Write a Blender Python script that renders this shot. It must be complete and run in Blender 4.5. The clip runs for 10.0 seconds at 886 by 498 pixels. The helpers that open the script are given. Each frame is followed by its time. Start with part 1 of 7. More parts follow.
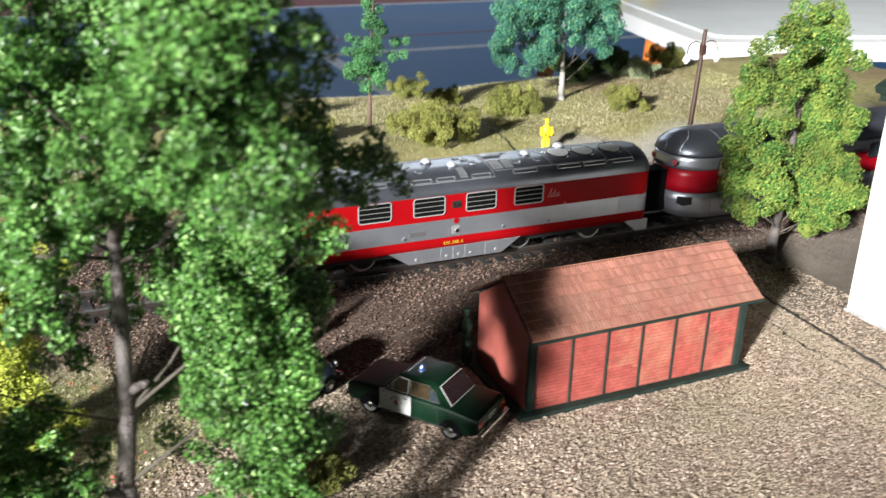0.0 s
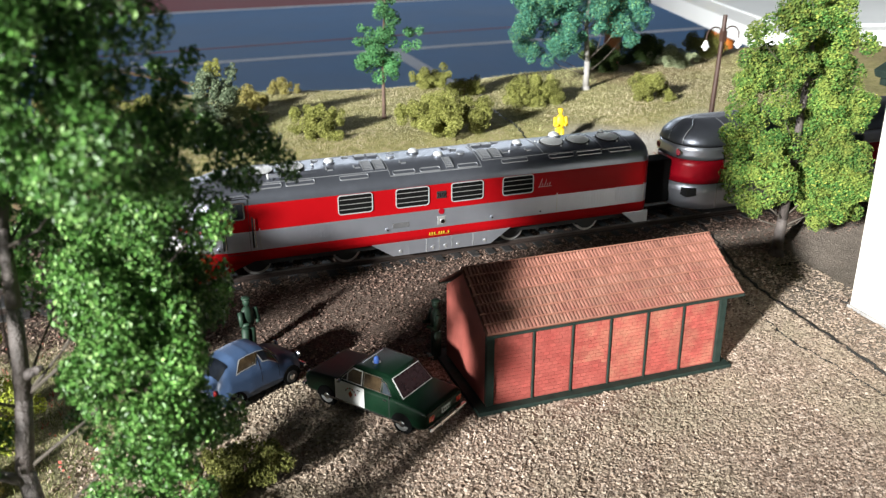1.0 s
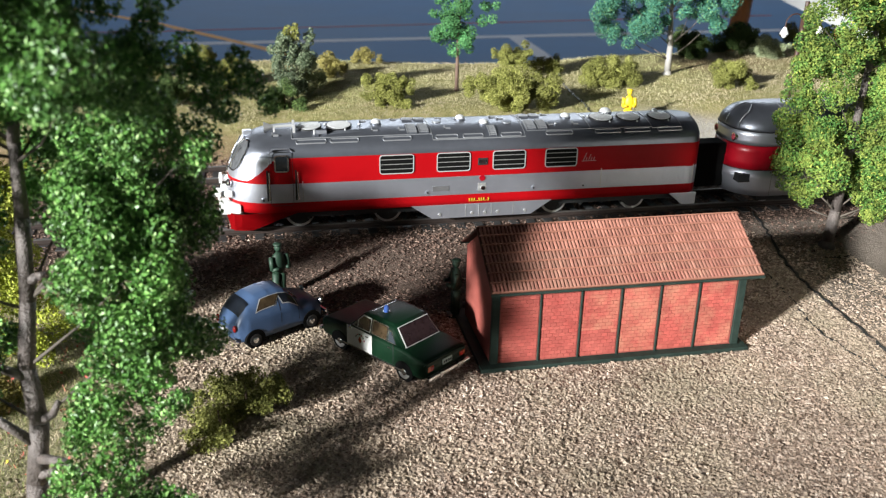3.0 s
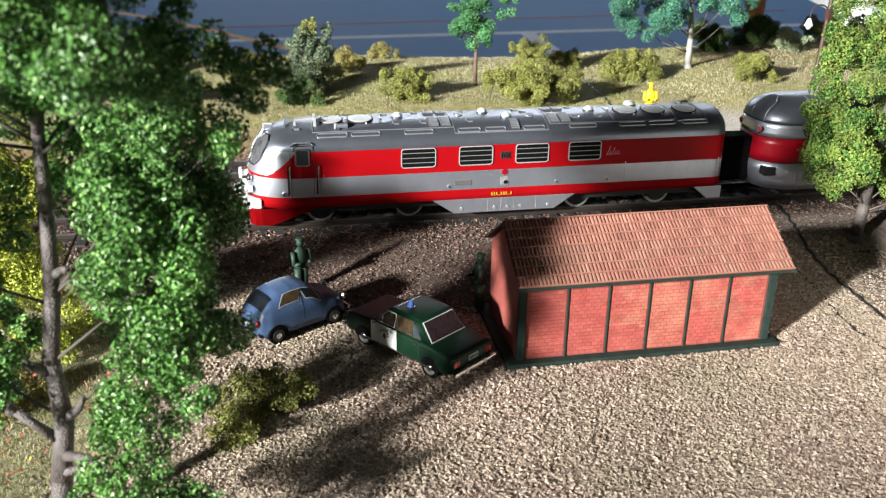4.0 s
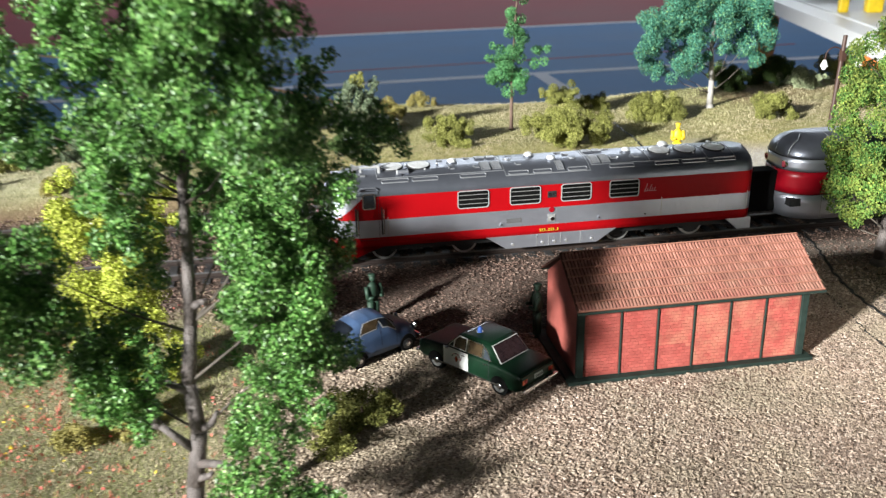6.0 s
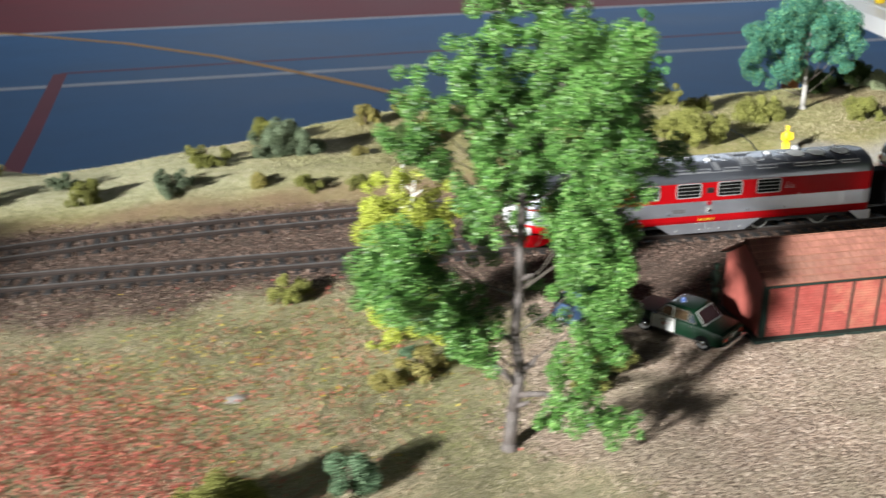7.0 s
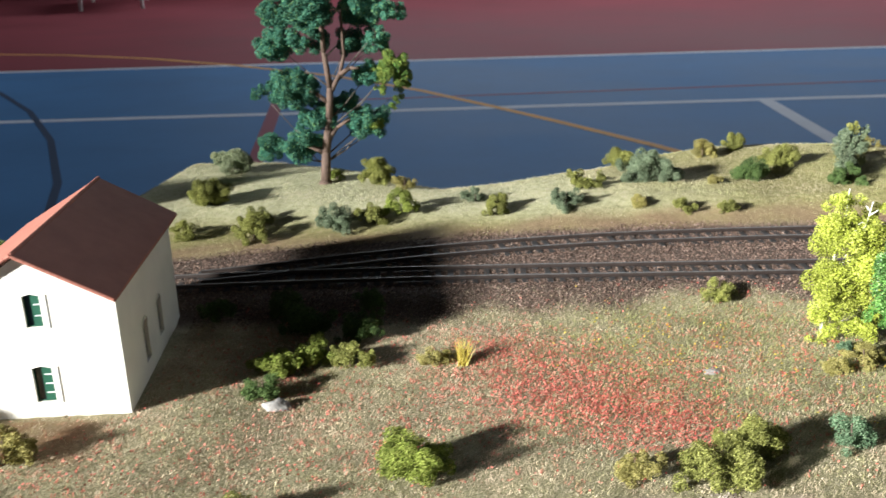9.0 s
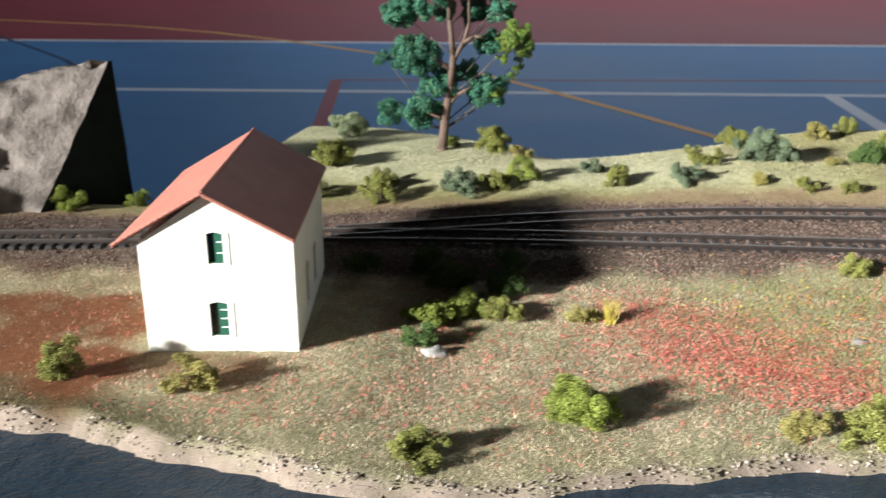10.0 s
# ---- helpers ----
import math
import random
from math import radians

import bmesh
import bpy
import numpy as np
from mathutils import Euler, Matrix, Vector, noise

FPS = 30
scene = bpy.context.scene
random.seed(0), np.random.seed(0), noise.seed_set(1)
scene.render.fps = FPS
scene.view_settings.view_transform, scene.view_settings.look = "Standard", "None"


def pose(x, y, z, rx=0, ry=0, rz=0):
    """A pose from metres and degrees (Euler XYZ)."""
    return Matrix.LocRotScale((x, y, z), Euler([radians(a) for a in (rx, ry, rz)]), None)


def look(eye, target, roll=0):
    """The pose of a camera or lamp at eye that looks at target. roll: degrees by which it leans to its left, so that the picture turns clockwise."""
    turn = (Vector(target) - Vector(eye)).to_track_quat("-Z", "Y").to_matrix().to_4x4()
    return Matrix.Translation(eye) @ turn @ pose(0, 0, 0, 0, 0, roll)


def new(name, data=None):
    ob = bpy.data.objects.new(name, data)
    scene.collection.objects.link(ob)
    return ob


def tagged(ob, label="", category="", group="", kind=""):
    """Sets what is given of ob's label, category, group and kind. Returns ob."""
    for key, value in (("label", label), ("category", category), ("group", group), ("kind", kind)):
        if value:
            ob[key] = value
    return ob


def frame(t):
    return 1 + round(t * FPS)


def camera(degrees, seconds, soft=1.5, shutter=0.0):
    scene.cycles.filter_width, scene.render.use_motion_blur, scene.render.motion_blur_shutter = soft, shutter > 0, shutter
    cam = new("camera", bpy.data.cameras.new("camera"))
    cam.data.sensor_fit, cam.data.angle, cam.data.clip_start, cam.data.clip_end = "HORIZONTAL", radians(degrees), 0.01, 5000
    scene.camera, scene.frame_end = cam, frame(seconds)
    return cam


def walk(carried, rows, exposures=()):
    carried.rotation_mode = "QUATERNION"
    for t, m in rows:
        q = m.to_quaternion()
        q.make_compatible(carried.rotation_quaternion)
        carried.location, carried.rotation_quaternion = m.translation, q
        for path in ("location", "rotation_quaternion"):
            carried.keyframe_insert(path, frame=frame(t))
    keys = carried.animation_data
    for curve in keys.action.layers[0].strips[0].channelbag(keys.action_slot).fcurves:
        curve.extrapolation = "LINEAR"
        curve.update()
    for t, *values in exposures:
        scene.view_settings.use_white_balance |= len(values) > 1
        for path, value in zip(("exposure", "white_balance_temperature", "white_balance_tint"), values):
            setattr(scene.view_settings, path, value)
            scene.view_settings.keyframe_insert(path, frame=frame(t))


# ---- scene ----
cam = camera(51.70, 10.0, soft=1.2, shutter=0.4)
cam.data.dof.use_dof, cam.data.dof.focus_distance, cam.data.dof.aperture_fstop = True, 0.32, 36.0
PATH = [
    (0, (0.03429, 0.00186, 0.14808), (0.8046, 1.6936, -0.5899), 1.37),
    (0.1, (0.03820, -0.00120, 0.14820), (0.8050, 1.6975, -0.5772), 1.33),
    (0.5, (0.05261, -0.00756, 0.14939), (0.7769, 1.7078, -0.5806), 0.55),
    (1, (0.06774, -0.00621, 0.14496), (0.6875, 1.7410, -0.6054), -0.12),
    (1.5, (0.07933, -0.00997, 0.14152), (0.6007, 1.7597, -0.6307), -0.21),
    (2, (0.09260, -0.02317, 0.13728), (0.5063, 1.7768, -0.6301), -0.52),
    (2.5, (0.09338, -0.02506, 0.13978), (0.4926, 1.7766, -0.6313), 0.85),
    (4, (0.08897, -0.01933, 0.13722), (0.4488, 1.7852, -0.6466), 0.87),
    (4.5, (0.09030, -0.02102, 0.12818), (0.4176, 1.8058, -0.6173), -0.52),
    (5, (0.08594, -0.01780, 0.12793), (0.4069, 1.8183, -0.5972), -0.41),
    (6.3, (0.05037, -0.06235, 0.15478), (0.3833, 1.7820, -0.5433), -1.12),
    (6.5, (0.03343, -0.07388, 0.15992), (0.3708, 1.7686, -0.5411), -0.66),
    (7, (-0.02837, -0.10625, 0.17899), (0.2773, 1.7274, -0.5589), -1.08),
    (7.5, (-0.10655, -0.13120, 0.18766), (0.1258, 1.7228, -0.5255), -0.94),
    (8, (-0.15262, -0.15198, 0.19931), (-0.0501, 1.7166, -0.5062), -1.61),
    (8.5, (-0.16361, -0.16856, 0.19991), (-0.1454, 1.7143, -0.4744), -1.81),
    (9, (-0.17472, -0.18413, 0.19847), (-0.2174, 1.7038, -0.4601), -1.51),
    (9.5, (-0.19870, -0.19737, 0.19493), (-0.2778, 1.6849, -0.4766), -0.60),
    (10, (-0.22889, -0.20301, 0.19042), (-0.3628, 1.6699, -0.4983), 0.19),
]
walk(cam, [(t, look(eye, target, roll)) for t, eye, target, roll in PATH], [(0, 1.42), (0.7, 1.38), (2.5, 1.36), (4, 1.52), (5.2, 1.55), (6.5, 1.47), (7.4, 1.38), (8.3, 1.53), (10, 1.62)])

# ---- world, sun and hall light ----
SUN_AZ, SUN_EL = 235.5, 17.3          # where the light comes from: degrees from +y clockwise seen from above, and height
world = bpy.data.worlds.new("world")
scene.world = world
world.use_nodes = True
wn = world.node_tree.nodes
sky = wn.new("ShaderNodeTexSky")
sky.sky_type, sky.sun_disc = "NISHITA", False
sky.sun_elevation, sky.sun_rotation = radians(SUN_EL), radians(SUN_AZ)
world.node_tree.links.new(sky.outputs[0], wn["Background"].inputs[0])
wn["Background"].inputs[1].default_value = 0.06
sun = new("sun", bpy.data.lights.new("sun", "SUN"))
sun.data.energy, sun.data.angle, sun.data.color = 4.8, radians(3.8), (0.965, 0.98, 0.955)
sun_dir = Vector((math.sin(radians(SUN_AZ)) * math.cos(radians(SUN_EL)), math.cos(radians(SUN_AZ)) * math.cos(radians(SUN_EL)), math.sin(radians(SUN_EL))))
sun.matrix_world = look(sun_dir * 20, (0, 0, 0))

# added fill lamp, bluish, in an assumed unseen opening of the far wall
band = bpy.data.lights.new("hall_fill", "AREA")
band.shape, band.size, band.size_y, band.energy, band.color = "RECTANGLE", 15.0, 2.3, 400.0, (0.86, 0.93, 1.0)
hall_fill = new("hall_fill", band)
hall_fill.matrix_world = look((3.5, 16.95, 4.95), (2.5, 5.0, 2.0))

MM = 0.001


# ---- material helpers ----
def nodes_of(name):
    m = bpy.data.materials.new(name)
    m.use_nodes = True
    nt = m.node_tree
    return m, nt, nt.nodes["Principled BSDF"]


def node(nt, kind, **inputs):
    n = nt.nodes.new(kind)
    for key, value in inputs.items():
        n.inputs[key.replace("_", " ")].default_value = value
    return n


def noise_tex(nt, scale, detail=4.0, rough=0.6):
    g = nt.nodes.new("ShaderNodeNewGeometry")
    n = node(nt, "ShaderNodeTexNoise", Scale=scale, Detail=detail, Roughness=rough)
    nt.links.new(g.outputs["Position"], n.inputs["Vector"])
    return n


def ramp(nt, source, stops):
    r = nt.nodes.new("ShaderNodeValToRGB")
    e = r.color_ramp.elements
    while len(e) < len(stops):
        e.new(0.5)
    for el, (p, c) in zip(e, stops):
        el.position, el.color = p, (*c, 1.0)
    nt.links.new(source, r.inputs[0])
    return r


def mix(nt, fac, a, b, mode="MIX"):
    m = nt.nodes.new("ShaderNodeMix")
    m.data_type, m.blend_type = "RGBA", mode
    for slot, v in ((0, fac), (6, a), (7, b)):
        if isinstance(v, (int, float)):
            m.inputs[slot].default_value = v
        elif isinstance(v, tuple):
            m.inputs[slot].default_value = (*v, 1.0)
        else:
            nt.links.new(v, m.inputs[slot])
    return m.outputs[2]


def maths(nt, op, a, b=0.0, clamp=False):
    m = nt.nodes.new("ShaderNodeMath")
    m.operation, m.use_clamp = op, clamp
    for i, v in enumerate((a, b)):
        if isinstance(v, (int, float)):
            m.inputs[i].default_value = v
        else:
            nt.links.new(v, m.inputs[i])
    return m.outputs[0]


def bump(nt, bsdf, height, strength=0.3, distance=0.0005):
    b = node(nt, "ShaderNodeBump", Strength=strength, Distance=distance)
    nt.links.new(height, b.inputs["Height"])
    nt.links.new(b.outputs[0], bsdf.inputs["Normal"])


def shade(c, k):
    return tuple(min(1.0, v * k) for v in c)


def paint(name, color, rough=0.5, metal=0.0, var=0.15, scale=160.0, fine=1500.0, relief=0.15, depth=0.0002, coat=0.0):
    """A painted or moulded surface with stains at one scale and grain at another."""
    m, nt, b = nodes_of(name)
    big, small = noise_tex(nt, scale), noise_tex(nt, fine, 2.0)
    base = ramp(nt, big.outputs[0], ((0.3, shade(color, 1 - var)), (0.7, shade(color, 1 + var))))
    col = mix(nt, 0.25, base.outputs[0], mix(nt, small.outputs[0], shade(color, 1 - 2 * var), shade(color, 1 + var)))
    nt.links.new(col, b.inputs["Base Color"])
    r = maths(nt, "MULTIPLY_ADD", small.outputs[0], 0.2)
    nt.nodes[-1].inputs[2].default_value = rough - 0.1
    nt.links.new(r, b.inputs["Roughness"])
    b.inputs["Metallic"].default_value = metal
    b.inputs["Coat Weight"].default_value = coat
    bump(nt, b, small.outputs[0], relief, depth)
    return m


def island(name, stops, rough=0.6, spec=0.4, scale=60.0, var=0.25, tint=None):
    """Loose bits (grains, leaves, fibres): each takes its own tone."""
    m, nt, b = nodes_of(name)
    g = nt.nodes.new("ShaderNodeNewGeometry")
    base = ramp(nt, g.outputs["Random Per Island"], stops)
    big = noise_tex(nt, scale)
    tone = ramp(nt, big.outputs[0], ((0.3, (1 - var,) * 3), (0.7, (1 + var,) * 3)))
    col = mix(nt, 1.0, base.outputs[0], tone.outputs[0], "MULTIPLY")
    if tint:
        other, size = tint
        where = ramp(nt, noise_tex(nt, size, 5.0, 0.65).outputs[0], ((0.42, (0.0,) * 3), (0.62, (0.85,) * 3)))
        col = mix(nt, where.outputs[0], col, mix(nt, 1.0, other, tone.outputs[0], "MULTIPLY"))
    nt.links.new(col, b.inputs["Base Color"])
    b.inputs["Roughness"].default_value = rough
    b.inputs["Specular IOR Level"].default_value = spec
    return m


def each(name, color, spread=0.25, rough=0.6, fine=2500.0, relief=0.3):
    """Pieces that are objects of their own: each one its own tone."""
    m, nt, b = nodes_of(name)
    info = nt.nodes.new("ShaderNodeObjectInfo")
    base = ramp(nt, info.outputs["Random"], ((0.0, shade(color, 1 - spread)), (0.55, color), (1.0, shade(color, 1 + spread))))
    small, big = noise_tex(nt, fine, 3.0), noise_tex(nt, 120.0)
    tone = ramp(nt, big.outputs[0], ((0.36, (0.92, 0.78, 0.80)), (0.64, (1.08, 1.22, 1.2))))
    c = mix(nt, 1.0, base.outputs[0], tone.outputs[0], "MULTIPLY")
    nt.links.new(mix(nt, maths(nt, "MULTIPLY", small.outputs[0], 0.35), c, shade(color, 0.55)), b.inputs["Base Color"])
    b.inputs["Roughness"].default_value = rough
    bump(nt, b, small.outputs[0], relief, 0.0002)
    return m


def glass(name, color=(0.02, 0.025, 0.03), rough=0.06):
    m, nt, b = nodes_of(name)
    n = noise_tex(nt, 700.0)
    nt.links.new(ramp(nt, n.outputs[0], ((0.3, color), (0.8, shade(color, 1.8)))).outputs[0], b.inputs["Base Color"])
    b.inputs["Roughness"].default_value = rough
    b.inputs["Coat Weight"].default_value = 0.6
    return m


# ---- mesh helpers (all in millimetres) ----
def link_mesh(name, me, material, parent, label):
    ob = new(name, me)
    for m in material if isinstance(material, (list, tuple)) else (material,):
        me.materials.append(m)
    if parent is not None:
        ob.parent = parent
    if label:
        tagged(ob, label)
    return ob


def part(name, bm, material, parent=None, label="", smooth=False):
    bmesh.ops.recalc_face_normals(bm, faces=bm.faces)
    bmesh.ops.scale(bm, vec=(MM, MM, MM), verts=bm.verts)
    me = bpy.data.meshes.new(name)
    bm.to_mesh(me)
    bm.free()
    if smooth:
        me.shade_smooth()
    return link_mesh(name, me, material, parent, label)


def raw(name, verts, faces, material, parent=None, label="", smooth=False):
    """A mesh from arrays: verts n x 3 in mm, faces n x 3 or n x 4."""
    verts, faces = np.asarray(verts, np.float32) * MM, np.asarray(faces, np.int32)
    me = bpy.data.meshes.new(name)
    k = faces.shape[1]
    me.vertices.add(len(verts))
    me.vertices.foreach_set("co", verts.ravel())
    me.loops.add(faces.size)
    me.loops.foreach_set("vertex_index", faces.ravel())
    me.polygons.add(len(faces))
    me.polygons.foreach_set("loop_start", np.arange(0, faces.size, k, dtype=np.int32))
    me.update(calc_edges=True)
    if smooth:
        me.shade_smooth()
    else:
        me.shade_flat()
    return link_mesh(name, me, material, parent, label)


def thing(name, x, y, z, turn, label, category, group="", kind=""):
    ob = new(name)
    ob.empty_display_size = 0.005
    ob.matrix_world = pose(x * MM, y * MM, z * MM, 0, 0, turn)
    return tagged(ob, label, category, group, kind)


def box(bm, x0, y0, z0, x1, y1, z1, bevel=0.0):
    m = Matrix.Translation(((x0 + x1) / 2, (y0 + y1) / 2, (z0 + z1) / 2)) @ Matrix.Diagonal((abs(x1 - x0), abs(y1 - y0), abs(z1 - z0), 1))
    vs = bmesh.ops.create_cube(bm, size=1.0, matrix=m)["verts"]
    if bevel:
        es = list({e for v in vs for e in v.link_edges})
        bmesh.ops.bevel(bm, geom=es, offset=bevel, segments=2, affect="EDGES", profile=0.6)
    return bm


def boxed(*dims, bevel=0.0):
    return box(bmesh.new(), *dims, bevel=bevel)


def tube(bm, p0, p1, r0, r1=None, n=10, caps=True):
    p0, p1 = Vector(p0), Vector(p1)
    d = p1 - p0
    m = Matrix.Translation((p0 + p1) / 2) @ d.to_track_quat("Z", "Y").to_matrix().to_4x4()
    bmesh.ops.create_cone(bm, cap_ends=caps, segments=n, radius1=r0, radius2=r0 if r1 is None else r1, depth=d.length, matrix=m)
    return bm


def tubed(*a, **k):
    return tube(bmesh.new(), *a, **k)


def ball(bm, x, y, z, rx, ry, rz, u=12, v=8):
    m = Matrix.Translation((x, y, z)) @ Matrix.Diagonal((rx, ry, rz, 1))
    bmesh.ops.create_uvsphere(bm, u_segments=u, v_segments=v, radius=1.0, matrix=m)
    return bm


def slab(bm, poly, axis, a, b):
    """A polygon of 2D points drawn out along an axis from a to b. For axis y the points are (x, z); z: (x, y); x: (y, z)."""
    def at(p, h):
        return {"y": (p[0], h, p[1]), "z": (p[0], p[1], h), "x": (h, p[0], p[1])}[axis]
    lo, hi = [bm.verts.new(at(p, a)) for p in poly], [bm.verts.new(at(p, b)) for p in poly]
    n = len(poly)
    bm.faces.new(lo)
    bm.faces.new(hi[::-1])
    for i in range(n):
        bm.faces.new((lo[i], lo[(i + 1) % n], hi[(i + 1) % n], hi[i]))
    return bm


def slabbed(*a, bevel=0.0):
    bm = slab(bmesh.new(), *a)
    if bevel:
        bmesh.ops.recalc_face_normals(bm, faces=bm.faces)
        bmesh.ops.bevel(bm, geom=list(bm.edges), offset=bevel, segments=2, affect="EDGES", profile=0.6)
    return bm


def ring_rect(w, h, r, n=4):
    """A rounded rectangle's outline round the origin."""
    pts = []
    for cx, cy, a0 in ((w / 2 - r, h / 2 - r, 0), (-w / 2 + r, h / 2 - r, 90), (-w / 2 + r, -h / 2 + r, 180), (w / 2 - r, -h / 2 + r, 270)):
        for i in range(n + 1):
            a = radians(a0 + 90 * i / n)
            pts.append((cx + r * math.cos(a), cy + r * math.sin(a)))
    return pts


def frame_rect(bm, w, h, r, band, axis, at, a, b):
    """A rounded frame of a given band width, its middle at `at`, drawn out along the axis from a to b."""
    def put(p, d):
        q = (p[0] + at[0], p[1] + at[1])
        return {"y": (q[0], d, q[1]), "z": (q[0], q[1], d), "x": (d, q[0], q[1])}[axis]
    o, i = ring_rect(w, h, r), ring_rect(w - 2 * band, h - 2 * band, max(r - band, 0.05))
    rows = [[bm.verts.new(put(p, d)) for p in loop] for loop, d in ((o, a), (o, b), (i, b), (i, a))]
    n = len(o)
    for k in range(4):
        u, v = rows[k], rows[(k + 1) % 4]
        for j in range(n):
            bm.faces.new((u[j], u[(j + 1) % n], v[(j + 1) % n], v[j]))
    return bm


# ---- materials ----
SILVER = paint("silver_paint", (0.56, 0.58, 0.65), 0.38, 0.85, 0.05, relief=0.05)
ROOF_SILVER = paint("dark_silver_paint", (0.185, 0.198, 0.232), 0.38, 0.78, 0.10, relief=0.08)
ROOF_PALE = paint("pale_roof_fittings", (0.66, 0.67, 0.68), 0.42, 0.3, 0.10, relief=0.06)
ROOF_TRIM = paint("silver_roof_trim", (0.34, 0.35, 0.37), 0.38, 0.6, 0.10, relief=0.06)
RED = paint("red_lacquer", (0.30, 0.003, 0.0055), 0.42, 0.0, 0.05, relief=0.04)
DARK_RED = paint("crimson_lacquer", (0.26, 0.003, 0.010), 0.34, 0.0, 0.06, relief=0.04, coat=0.05)
BLACK = paint("black_plastic", (0.014, 0.014, 0.015), 0.6)
VOID = paint("dark_void", (0.005, 0.005, 0.005), 0.9)
CHROME = paint("chrome", (0.75, 0.76, 0.78), 0.2, 1.0, 0.05, relief=0.02)
TRIM = paint("bright_trim", (0.40, 0.40, 0.40), 0.45, 0.2, 0.05, relief=0.03)
STEEL = paint("wheel_steel", (0.55, 0.55, 0.54), 0.38, 0.7, 0.2)
WHITE = paint("white_paint", (0.78, 0.78, 0.76), 0.45, 0.0, 0.05)
YELLOW = paint("yellow_paint", (0.85, 0.6, 0.02), 0.45)
LETTER_YELLOW = paint("lettering_yellow", (0.45, 0.27, 0.02), 0.5)
DULL_RED = paint("dull_red_paint", (0.45, 0.06, 0.09), 0.5)
GLASS = glass("dark_glass")
CAR_GLASS = glass("car_glass", (0.006, 0.008, 0.012), 0.3)
PALE_GLASS = glass("pale_glass", (0.16, 0.17, 0.18), 0.05)
SCREEN_GLASS = glass("screen_glass", (0.06, 0.062, 0.066), 0.05)
LOUVRE_GREY = paint("louvre_grey", (0.24, 0.235, 0.225), 0.5, 0.2, 0.08)
GREEN_PAINT = paint("green_lacquer", (0.0036, 0.017, 0.0078), 0.36, 0.0, 0.08)
BLUE_PAINT = paint("blue_grey_lacquer", (0.055, 0.095, 0.185), 0.36, 0.0, 0.08)
TYRE = paint("tyre_rubber", (0.008, 0.008, 0.008), 0.85)
for dull in (VOID, TYRE):
    dull.node_tree.nodes["Principled BSDF"].inputs["Specular IOR Level"].default_value = 0.08
LAMP_RED = paint("lamp_red", (0.36, 0.015, 0.013), 0.25, coat=0.3)
LAMP_ORANGE = paint("lamp_orange", (0.45, 0.085, 0.03), 0.25, coat=0.3)
LAMP_BLUE = paint("lamp_blue", (0.06, 0.13, 0.42), 0.15, coat=0.6)
BEIGE = paint("beige_seat", (0.42, 0.33, 0.2), 0.6)
SEAT_GLASS = paint("tan_tinted_glass", (0.055, 0.037, 0.02), 0.15, 0.0, 0.6, 320.0, coat=0.5)
TIMBER_GREEN = paint("green_timber", (0.022, 0.036, 0.030), 0.65, 0.0, 0.3, 300.0, 2500.0, 0.5)
BRICK_RED, CLAY = (0.40, 0.088, 0.072), (0.36, 0.158, 0.118)
BRICK = each("red_brick", BRICK_RED, 0.15)
BRICK_WALL = paint("brick_wash", (0.27, 0.065, 0.05), 0.75, 0.0, 0.25, 150.0, 2500.0, 0.5)
TILE = each("clay_tile", CLAY, 0.2)
TILE_BED = paint("tile_bed", (0.10, 0.035, 0.022), 0.8)
TILE_LIP = paint("tile_lip", (0.36, 0.16, 0.11), 0.7, 0.0, 0.15, 200.0)
PLASTER = paint("white_plaster", (0.80, 0.77, 0.70), 0.75, 0.0, 0.06, 60.0, 900.0, 0.4)
HOUSE_ROOF = paint("terracotta_roof", (0.36, 0.15, 0.115), 0.75, 0.0, 0.12, 90.0, 1200.0, 0.5)
GREEN_FRAME = paint("green_window_paint", (0.012, 0.085, 0.05), 0.5)
BARK_GREY = paint("grey_bark", (0.12, 0.10, 0.092), 0.5, 0.0, 0.4, 250.0, 1800.0, 0.8, 0.0006)
BARK_BROWN = paint("brown_bark", (0.14, 0.09, 0.068), 0.8, 0.0, 0.35, 250.0, 1800.0, 0.8, 0.0006)
BARK_WHITE = paint("white_bark", (0.8, 0.79, 0.74), 0.6, 0.0, 0.1)
SLEEPER = paint("dark_sleeper", (0.032, 0.03, 0.03), 0.7, 0.0, 0.4, 200.0)
RAIL_SIDE = paint("rusty_rail", (0.04, 0.028, 0.024), 0.6, 0.3, 0.3)
RAIL_HEAD = paint("rail_head", (0.11, 0.1, 0.095), 0.55, 0.5, 0.3)
WOOD_POST = paint("brown_post", (0.055, 0.028, 0.02), 0.5)
for matte, level in ((HOUSE_ROOF, 0.08), (GREEN_PAINT, 0.22), (RED, 0.12), (DARK_RED, 0.25), (TIMBER_GREEN, 0.15), (BLUE_PAINT, 0.4)):
    matte.node_tree.nodes["Principled BSDF"].inputs["Specular IOR Level"].default_value = level
STONE = paint("grey_stone", (0.38, 0.37, 0.365), 0.7, 0.0, 0.3, 200.0, 1500.0, 0.7)
BOARD = paint("plywood_board", (0.32, 0.22, 0.13), 0.7, 0.0, 0.25, 12.0, 300.0)


# ---- the hall: court floor, its lines, walls, ceiling ----
FLOOR = -750.0


